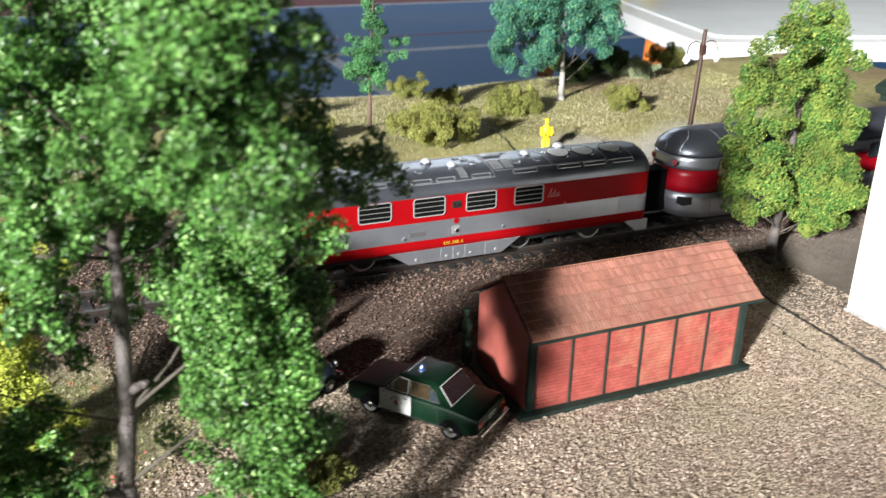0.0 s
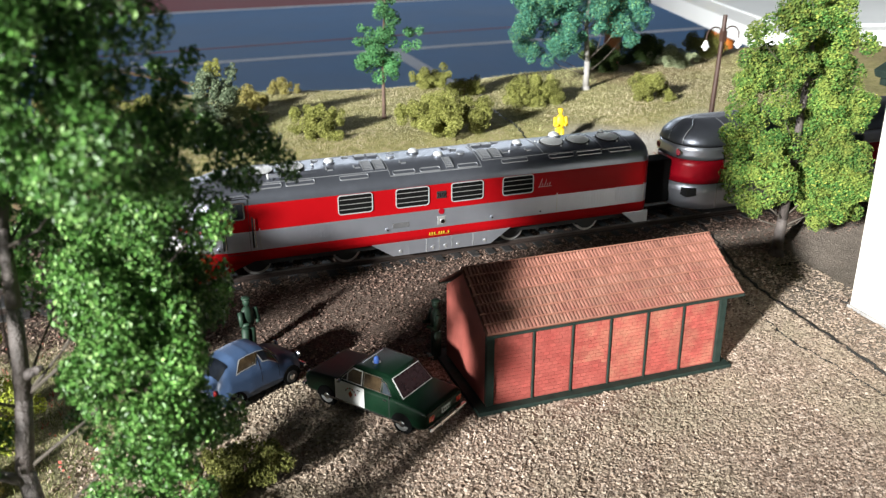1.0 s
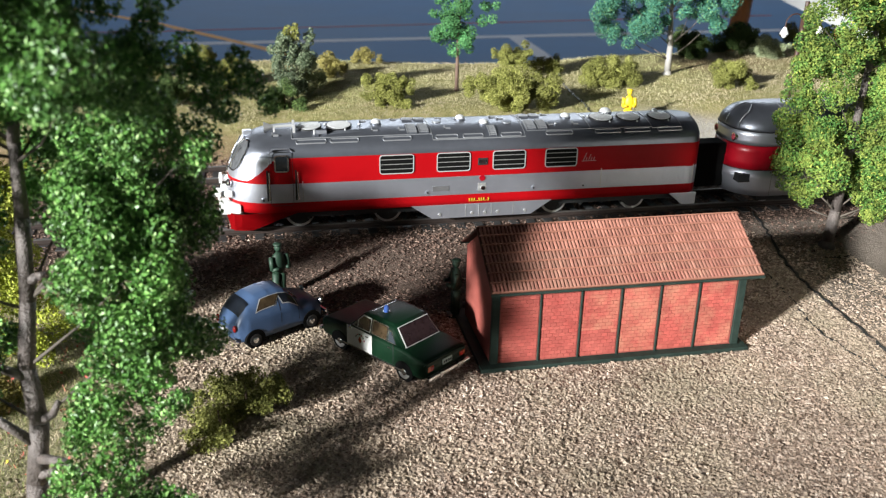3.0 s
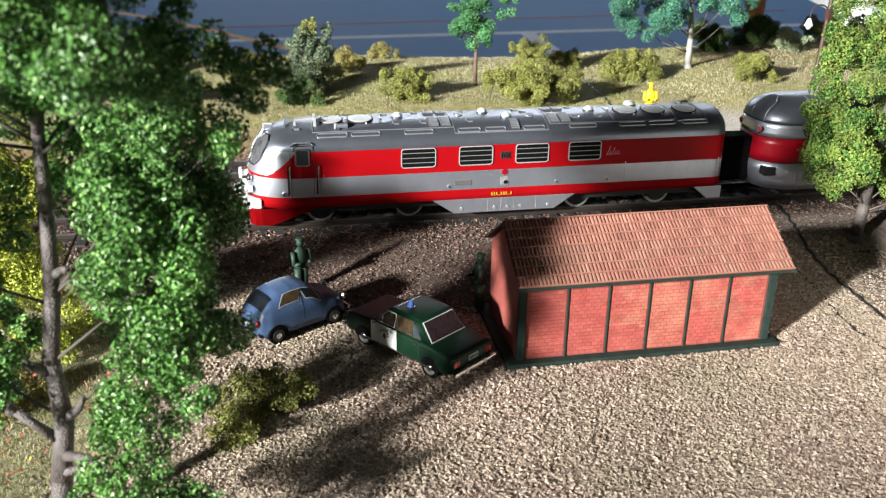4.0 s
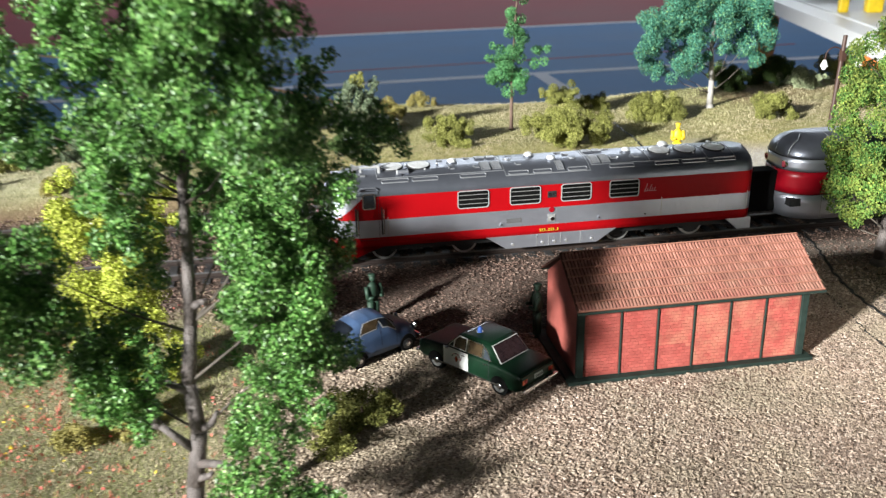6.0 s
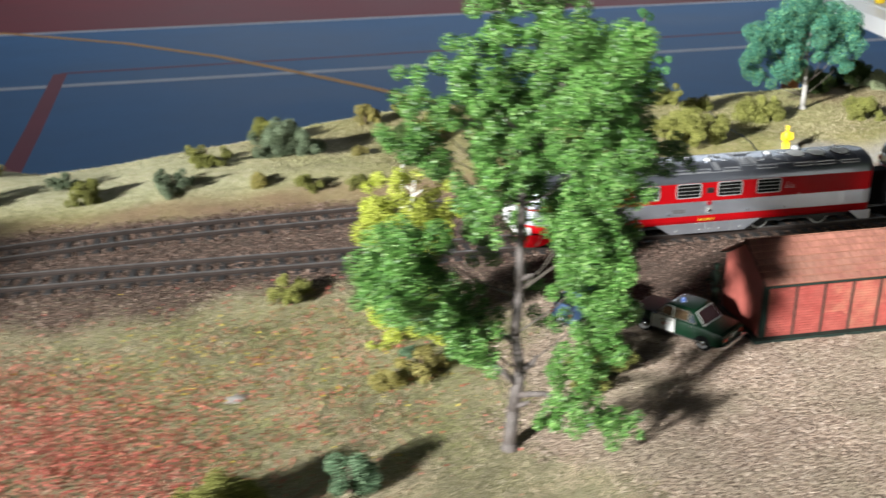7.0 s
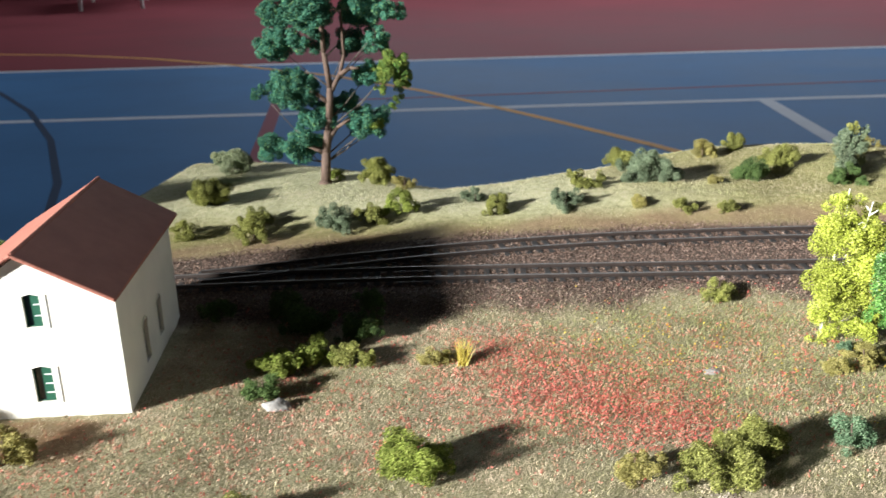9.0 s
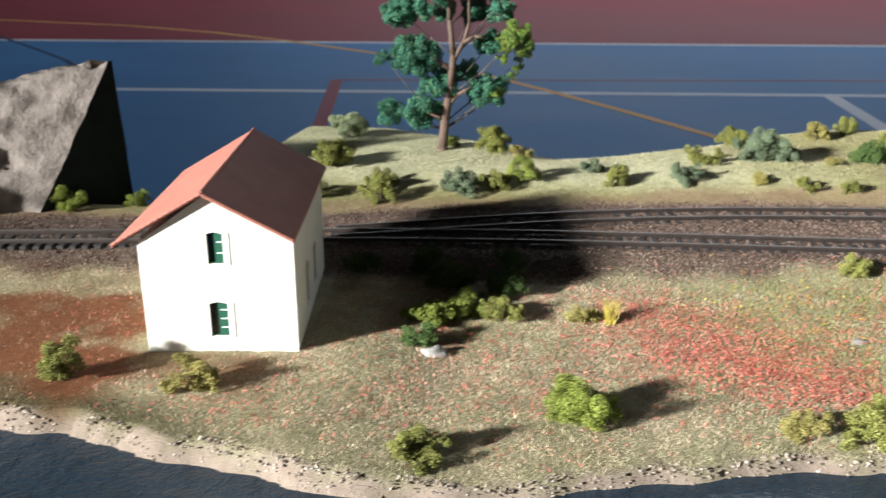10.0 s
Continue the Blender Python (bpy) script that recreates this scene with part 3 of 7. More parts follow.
def loco_shell(bm, levels, paint_of, offset=0.0):
    rings = []
    for z in levels:
        half = loco_outline(z)
        other = [(x, -y) for x, y in half[-2:0:-1]]
        rings.append([bm.verts.new((x, y, z)) for x, y in half + other])
    n = len(rings[0])
    for k in range(len(levels) - 1):
        a, b = rings[k], rings[k + 1]
        for j in range(n):
            f = bm.faces.new((a[j], a[(j + 1) % n], b[(j + 1) % n], b[j]))
            c = f.calc_center_median()
            f.material_index = paint_of(c.x, c.y, c.z)
            f.smooth = True
    bm.faces.new(rings[0][::-1])
    lid = bm.faces.new(rings[-1])
    lid.material_index = paint_of(0.0, 0.0, levels[-1])
    return bm


def livery(x, y, z):
    """0 silver, 1 red, 2 roof."""
    if z > 29.5:
        return 2
    if 20.5 < z < 29.5:
        return 1 if x > -87.5 + 11 * ((z - 20.5) / 9) ** 0.75 else 0
    if 19.6 < z < 20.5:
        return 1
    if z < 12.2:
        return 1
    return 0


def louvre(parent, x, z, w=13.2, h=7.6):
    win = part("louvre_window", slab(bmesh.new(), [(x + a, z + b) for a, b in ring_rect(w, h, 1.2)], "y", -HALF - 0.12, -HALF + 0.6), VOID, parent, "black louvre window with bright frame")
    part("frame", frame_rect(bmesh.new(), w, h, 1.2, 0.34, "y", (x, z), -HALF - 0.4, -HALF), TRIM, win)
    for k in range(3):
        zz = z - h / 2 + h * (k + 1) / 4
        part("slat", boxed(x - w / 2 + 0.4, -HALF - 0.2, zz - 0.13, x + w / 2 - 0.4, -HALF, zz + 0.13), LOUVRE_GREY, win)
    return win


def wheelset(parent, x, r=5.6):
    for s in (-1, 1):
        w = part("wheel", tubed((x, s * 7.4, r), (x, s * 9.6, r), r, n=28), STEEL, parent, "bright steel wheel", smooth=False)
        part("rim", tubed((x, s * 9.5, r), (x, s * 9.9, r), r * 0.82, n=24), BLACK, w)
        part("hub", tubed((x, s * 9.8, r), (x, s * 11.0, r), r * 0.25, n=12), STEEL, w)


def roof_z(y):
    """Height of the locomotive's roof skin at a distance from its middle."""
    q = min(abs(y) / HALF, 1.0)
    return 29.5 + 8.0 * max(0.0, 1 - q * q) ** (1 / 2.4)


def on_roof(bm):
    """Lay a flat piece, made about height 0, on the arch of the roof."""
    for v in bm.verts:
        v.co.z += roof_z(v.co.y)
    return bm


def disc(x, y, r, top, n=28, rings=5):
    bm = bmesh.new()
    last = None
    for k in range(rings, -1, -1):
        rr = r * k / rings
        if k == 0:
            mid = bm.verts.new((x, y, top))
            for i in range(n):
                bm.faces.new((last[i], last[(i + 1) % n], mid))
            break
        row = [bm.verts.new((x + rr * math.cos(2 * math.pi * i / n), y + rr * math.sin(2 * math.pi * i / n), top)) for i in range(n)]
        if last is None:
            low = [bm.verts.new((v.co.x, v.co.y, -0.4)) for v in row]
            for i in range(n):
                bm.faces.new((low[i], low[(i + 1) % n], row[(i + 1) % n], row[i]))
        else:
            for i in range(n):
                bm.faces.new((last[i], last[(i + 1) % n], row[(i + 1) % n], row[i]))
        last = row
    return bm


def gridded(x0, y0, x1, y1, low, top, step=1.5):
    """A plate cut into strips across, so that it can bend over the roof."""
    n = max(2, int(abs(y1 - y0) / step) + 1)
    bm = bmesh.new()
    rows = [[bm.verts.new(p) for p in ((x0, y, low), (x0, y, top), (x1, y, top), (x1, y, low))] for y in np.linspace(y0, y1, n)]
    bm.faces.new(rows[0])
    bm.faces.new(rows[-1][::-1])
    for a, b in zip(rows, rows[1:]):
        for k in range(4):
            bm.faces.new((a[k], b[k], b[(k + 1) % 4], a[(k + 1) % 4]))
    return bm


def locomotive():
    t = thing("diesel_locomotive", 175, 320, RAIL_TOP, 0, "silver and red streamlined diesel model locomotive on the near track", "locomotive")
    levels = [8.0, 10.0, 12.2, 14, 17, 19.6, 20.5, *np.arange(20.75, 29.3, 0.25), 29.5, 30.8, 32.1, 33.4, 34.4, 35.3, 35.9, 36.5, 37.0, 37.3]
    body = part("body", loco_shell(bmesh.new(), levels, livery), (SILVER, RED, ROOF_SILVER), t)
    # windscreen panes lie on the nose
    for s in (-1, 1):
        bm = bmesh.new()
        rows = []
        for z in np.linspace(23.2, 34.0, 8):
            half = loco_outline(z, 40)
            row = []
            inset = 1.6 * abs((z - 28.6) / 5.4) ** 4
            for a in np.linspace(2.5 + inset * 0.7, 15 - inset * 2.5, 9):
                i = int(a)
                p = np.array(half[i]) * (1 - (a - i)) + np.array(half[i + 1]) * (a - i)
                row.append(bm.verts.new((p[0] - 0.3, (p[1] - 0.15) * -s, z + 0.15)))
            rows.append(row)
        for a, b in zip(rows, rows[1:]):
            for j in range(len(a) - 1):
                bm.faces.new((a[j], a[j + 1], b[j + 1], b[j]))
        rim = rows[0] + [r[-1] for r in rows[1:]] + rows[-1][-2::-1] + [r[0] for r in rows[-2:0:-1]]
        rim = [v.co.copy() for v in rim]
        edge = bmesh.new()
        for p, q in zip(rim, rim[1:] + rim[:1]):
            tube(edge, p, q, 0.28, n=6)
        pane = part("windscreen", bm, SCREEN_GLASS, t, "tinted windscreen pane", smooth=True)
        part("screen_frame", edge, CHROME, pane, "bright windscreen frame")
        part("wiper", tubed((-92.9, s * 5, 25.0), (-89.0, s * 8, 32), 0.22, n=6), CHROME, pane)
    part("centre_pillar", tubed((-93.4, 0, 23.5), (-87.4, 0, 35.0), 0.6, n=8), SILVER, t)
    # snow plough skirt, buffer beam, couplings, lamps
    bm = bmesh.new()
    rows = []
    for z, back, w, nose in ((0.8, -86.0, 13.6, -94.2), (2.6, -82.0, 14.6, -95.2), (4.6, -77.5, 15.4, -96.0), (6.6, -73.0, 16.0, -96.6), (8.3, -68.5, 16.45, -96.8)):
        side = [(back, w), (back - 3.5 if back > -80 else back - 1.5, w), (-90.0, w * 0.985), (-92.6, w * 0.93), (-94.4, w * 0.78), (nose + 0.6, w * 0.45)]
        rows.append([bm.verts.new((x, -y, z)) for x, y in side] + [bm.verts.new((nose, 0, z))] + [bm.verts.new((x, y, z)) for x, y in side[::-1]])
    for a, b in zip(rows, rows[1:]):
        for j in range(len(a) - 1):
            bm.faces.new((a[j], a[j + 1], b[j + 1], b[j]))
    bmesh.ops.solidify(bm, geom=bm.faces[:], thickness=0.8)
    part("plough", bm, RED, t, "red snow plough skirt")
    part("buffer_beam", boxed(-98, -13.5, 7.6, -90, 13.5, 11.0, bevel=0.5), WHITE, t, "white buffer beam")
    for s in (-1, 1):
        b = part("buffer", tubed((-93, s * 10, 14.5), (-97.5, s * 10, 14.5), 1.3, n=14), WHITE, t)
        part("buffer_head", tubed((-97.2, s * 10, 14.5), (-98.2, s * 10, 14.5), 2.3, 2.1, n=18), WHITE, b)
        part("headlamp", ball(bmesh.new(), -94, s * 8.5, 18.5, 1.2, 1.6, 1.6), CHROME, t, "bright round headlamp")
    part("coupling", boxed(-100, -2.2, 10.8, -93, 2.2, 13.2, bevel=0.5), WHITE, t)
    part("top_lamp", boxed(-88, -1.6, 34.4, -84.5, 1.6, 36.4, bevel=0.5), SILVER, t, "small lamp housing above the windscreen")
    # side windows, plates, doors, ribs
    for x in (-31.5, -9.5, 12.5, 33.6):
        louvre(t, x, 25.6)
    for x in (2.0,):
        p = part("number_plate", boxed(x - 1.9, -HALF - 0.3, 23.9, x + 1.9, -HALF, 26.7, bevel=0.1), BLACK, t, "small black number plate with pale bars")
        for k in range(4):
            part("bar", boxed(x - 1.5 + k * 0.8, -HALF - 0.42, 24.5, x - 1.0 + k * 0.8, -HALF - 0.2, 26.1), CHROME, p)
    mark = part("running_number", boxed(-3.0, -HALF - 0.18, 9.3, 5.2, -HALF + 0.1, 9.4), LETTER_YELLOW, t, "yellow bars of lettering on the red sill")
    for k in range(9):
        if k not in (3, 7):
            part("bar", boxed(-3.0 + k * 0.95, -HALF - 0.2, 9.6, -2.5 + k * 0.95, -HALF + 0.1, 10.5), LETTER_YELLOW, mark)
    FADED = paint("faded_script", (0.42, 0.2, 0.2), 0.5)
    script = part("script_badge", boxed(42.3, -HALF - 0.15, 23.6, 48.2, -HALF + 0.1, 23.8), FADED, t, "small pale flourish badge")
    for k, (h, dx) in enumerate(((3.2, 1.2), (1.3, 0.4), (2.6, 0.9), (1.3, 0.4), (1.5, 0.5))):
        x = 42.8 + k * 1.05
        part("stroke", tubed((x, -HALF - 0.1, 23.8), (x + dx, -HALF - 0.1, 23.8 + h), 0.15, n=5), FADED, script)
    part("round_badge", tubed((2, -HALF - 0.25, 18.6), (2, -HALF, 18.6), 1.15, n=20), DARK_RED, t, "dark red round emblem")
    part("filler_recess", boxed(0.4, -HALF - 0.18, 13.3, 3.6, -HALF, 16.6, bevel=0.15), STEEL, t)
    part("filler_cap", tubed((2.3, -HALF - 0.5, 14.6), (2.3, -HALF, 14.6), 0.8, n=12), CHROME, t)
    for x in (-19.5, 23, 43.5, -81.5):
        c = part("socket", tubed((x, -HALF - 0.2, 13.6), (x, -HALF + (3 if x < -60 else 0), 13.6), 0.9, n=14), SILVER, t)
        part("plug", tubed((x, -HALF - 0.45, 13.6), (x, -HALF, 13.6), 0.35, n=8), BLACK, c)
    part("builder_plate", boxed(-17.5, -HALF - 0.16, 14, -11, -HALF, 16, bevel=0.1), paint("worn_plate", (0.3, 0.3, 0.31), 0.42, 0.75), t, "pale builder's plate")
    door = part("cab_door", frame_rect(bmesh.new(), 8.4, 21, 1.0, 0.14, "y", (-74.6, 21.6), -HALF - 0.06, -HALF + 0.3), BLACK, t, "cab door outline")
    w = part("door_window", slab(bmesh.new(), [(-74.4 + a, 27.6 + b) for a, b in ring_rect(4.4, 5.6, 0.8)], "y", -HALF - 0.15, -HALF + 0.2), GLASS, door, "small bluish cab window")
    part("frame", frame_rect(bmesh.new(), 5.4, 6.6, 1.0, 0.55, "y", (-74.4, 27.6), -HALF - 0.4, -HALF), CHROME, w)
    part("drip_rail", slab(bmesh.new(), [(-78.6, 32.2), (-77.6, 33.2), (-71.4, 33.2), (-70.2, 32.2), (-70.35, 32.0), (-71.5, 33.0), (-77.5, 33.0), (-78.4, 32.0)], "y", -HALF - 0.2, -HALF + 1), SILVER, door)
    for x in (-79.8, -69.3):
        part("handrail_recess", boxed(x - 0.3, -HALF - 0.06, 13.2, x + 0.3, -HALF + 0.4, 25.0, bevel=0.05), BLACK, t)
        part("handrail", tubed((x + 0.7, -HALF - 0.7, 13.6), (x + 0.7, -HALF - 0.7, 24.5), 0.22, n=6), CHROME, t, "bright vertical handrail")
    for k in range(18):
        x = -63.5 + k * 1.35
        part("rib", boxed(x - 0.15, -HALF - 0.09, 13.5, x + 0.15, -HALF + 0.1, 19.6), SILVER, t)
    for k in range(10):
        x = 77.5 + k * 1.0
        part("rib", boxed(x - 0.22, -HALF - 0.22, 13.6, x + 0.22, -HALF + 0.1, 19.8), SILVER, t)
    for k in range(16):
        x = 53.5 + k * 1.3
        h = 18.0 if k % 16 < 10 else 19.5
        part("rib", boxed(x - 0.15, -HALF - 0.14, 13.8, x + 0.15, -HALF + 0.1, h), SILVER, t)
    part("panel_joint", boxed(50.6, -HALF - 0.16, 12.4, 50.9, -HALF + 0.1, 20.4), STEEL, t)
    for x in (-67, 90):
        part("panel_joint", boxed(x, -HALF - 0.1, 12.4, x + 0.25, -HALF + 0.1, 20.4), STEEL, t)
    # central skirt, tail skirt
    skirt = part("tank_skirt", slabbed([(-26, 8.2), (31, 8.2), (22.5, 2.6), (-17.5, 2.6)], "y", -HALF + 0.05, -HALF + 1.2, bevel=0.15), SILVER, t, "silver trapezoid tank skirt")
    for x in (-14.6, -1.6, 3.6, 8.8, 20):
        part("bolt", tubed((x, -HALF - 0.25, 4.3), (x, -HALF + 0.1, 4.3), 0.6, n=10), STEEL, skirt)
    for x in (-4.2, 1.0, 6.2, 15):
        part("seam", boxed(x, -HALF - 0.05, 2.8, x + 0.2, -HALF + 0.2, 8.0), STEEL, skirt)
    part("tail_skirt", slabbed([(81, 8.2), (93, 8.2), (93, 3.2), (87, 3.2)], "y", -HALF + 0.05, -HALF + 1.2, bevel=0.15), SILVER, t)
    part("underframe", boxed(-84, -12, 4.6, 90, 12, 8.4), BLACK, t, "dark underframe")
    for x0 in (-50.5, 50.5):
        bogie = part("bogie", boxed(x0 - 25, -9.2, 4.2, x0 + 25, -8.2, 7.2, bevel=0.4), BLACK, t, "black bogie side frame")
        for k in (-14, -5, 4, 13):
            part("spring", tubed((x0 + k, -10.2, 3.4), (x0 + k, -10.2, 6.8), 0.9, n=8), BLACK, bogie)
    for x in (-68, -34, 34, 68):
        wheelset(t, x)
    # roof furniture, following the arch of the roof
    for x, y, r in ((-63.1, -1.9, 5.0), (-51.7, -1.9, 5.0), (54, -2.7, 5.0), (65.5, -3.2, 5.0), (78.9, -3.4, 5.0)):
        fan = part("roof_fan", on_roof(disc(x, y, r, 0.35)), BLACK, t, "round roof fan with pale mesh")
        part("mesh", on_roof(disc(x, y, r * 0.9, 0.5)), ROOF_PALE, fan)
        for k in range(-4, 5):
            d = math.sqrt(max(0.1, (r * 0.88) ** 2 - (k * 1.0) ** 2))
            part("bar", on_roof(boxed(x - d, y + k - 0.1, 0.4, x + d, y + k + 0.1, 0.62)), STEEL, fan)
        for k in range(3):
            b = radians(50 + 120 * k)
            bx, by = x + (r + 0.5) * math.cos(b), y + (r + 0.5) * math.sin(b)
            part("lug", on_roof(boxed(bx - 0.25, by - 0.25, -0.3, bx + 0.25, by + 0.25, 0.6, bevel=0.08)), ROOF_PALE, fan)
    for x, y, r in ((-37.3, -0.8, 1.9), (-3.5, 1.5, 1.9), (4.6, -5.0, 1.9), (39.5, -0.8, 1.9), (59, 5.5, 2.4), (80, 4, 1.2), (-44, -3, 0.5), (47, -2, 0.5), (33, -8.5, 0.5)):
        dome = part("roof_dome", on_roof(disc(x, y, r * 1.2, 0.3)), ROOF_SILVER, t)
        part("cap", ball(bmesh.new(), x, y, roof_z(y) + 0.6, r, r * 0.9, r * 0.6, 14, 8), ROOF_PALE, dome)
    whistle = part("silencer", tubed((-61.5, -9.2, roof_z(9.2) + 0.6), (-57, -9.2, roof_z(9.2) + 0.6), 0.9, n=14), SILVER, t, "small bright cylinder on the roof")
    part("end_cap", tubed((-61.9, -9.2, roof_z(9.2) + 0.6), (-61.4, -9.2, roof_z(9.2) + 0.6), 1.1, n=14), ROOF_PALE, whistle)
    for x0, x1, y0, y1 in ((-26.6, -22.8, -11, -4.2), (-22.0, -18.2, -11, -4.2), (-26.6, -22.8, 1.2, 5.5), (-22.0, -18.2, 1.2, 5.5), (20.5, 24.4, -11.2, -4.4), (25.2, 29.0, -11.2, -4.4), (20.5, 24.4, 0.6, 5.2), (25.2, 29.0, 0.6, 5.2), (5.0, 8.0, -13.8, -7.7)):
        vent = part("roof_vent", on_roof(gridded(x0, y0, x1, y1, -0.5, 0.3)), ROOF_SILVER, t, "louvred roof vent")
        n = 7
        for k in range(n):
            yy = y0 + 0.4 + (y1 - y0 - 0.8) * k / (n - 1)
            part("slat", on_roof(boxed(x0 + 0.3, yy - 0.14, 0.2, x1 - 0.3, yy + 0.14, 0.62)), ROOF_TRIM, vent)
        for x in (x0, x1 - 0.25):
            part("rim", on_roof(gridded(x, y0, x + 0.25, y1, 0.1, 0.6)), ROOF_TRIM, vent)
    for x0, x1 in ((-68.7, -57.4), (-56.1, -45.3), (-36.3, -25.3), (-16, -7.2), (-5.4, 2.7), (9.6, 18), (27.7, 38.8), (47.9, 58.9), (60.1, 71.2), (74.2, 84.8)):
        part("hatch_frame", on_roof(frame_rect(bmesh.new(), x1 - x0, 1.8, 0.7, 0.2, "z", ((x0 + x1) / 2, -13.3), -0.4, 0.3)), ROOF_TRIM, t)
    for x0, x1, y0, y1 in ((-70, -17.4, -11.6, 11.6), (-17.2, 19.2, -14.4, 14.4), (20.4, 46.4, -11.8, 11.8), (46.6, 72.2, -11.8, 11.8), (72.4, 85, -12.6, 12.6)):
        for y in (y0, y1):
            part("roof_joint", on_roof(boxed(x0, y - 0.12, -0.3, x1, y + 0.12, 0.16)), ROOF_TRIM, t)
        for x in (x0, x1):
            part("roof_joint", on_roof(gridded(x - 0.1, y0, x + 0.1, y1, -0.3, 0.14)), ROOF_TRIM, t)
    for x, y in ((-38.7, -8), (-28.3, -8.2), (-10.5, -8.2), (31.1, -8.1), (41.3, -8.2), (-42, 3), (-30, 4), (10, 3), (12.5, 0), (32, 4), (-76, -9), (-12, 3)):
        foot = part("roof_step", on_roof(boxed(x - 1.2, y - 0.5, -0.3, x + 1.2, y + 0.1, 0.35)), ROOF_TRIM, t)
        part("upright", on_roof(boxed(x - 1.2, y - 0.5, -0.3, x - 0.8, y + 1.6, 0.5)), ROOF_TRIM, foot)
    for x, y in ((-13.5, -1), (14, -4.5)):
        lift_eye = part("lifting_eye", on_roof(disc(x, y, 1.7, 0.25)), ROOF_TRIM, t)
        part("recess", on_roof(disc(x + 0.2, y + 0.5, 1.55, 0.32)), ROOF_SILVER, lift_eye)
    horn = part("horn_bracket", boxed(-69.4, -7.4, 35.4, -68.4, -6.4, 39.4, bevel=0.15), TRIM, t, "pair of bright roof horns")
    part("bracket", boxed(-69.4, -2.6, 35.6, -68.4, -1.6, 40.2, bevel=0.15), TRIM, horn)
    part("bracket", boxed(-76.6, -5.5, 35.2, -75.8, -4.5, 38.4, bevel=0.15), TRIM, horn)
    part("crossbar", boxed(-69.3, -7.0, 38.4, -68.5, -2.0, 39.2, bevel=0.15), TRIM, horn)
    part("horn", tubed((-80, -5, 38.4), (-76.4, -5, 38.6), 2.2, 0.5, n=14), TRIM, horn)
    part("horn", tubed((-76.4, -5, 38.6), (-68.6, -4.6, 38.7), 0.5, 0.6, n=10), TRIM, horn)
    return t


locomotive()


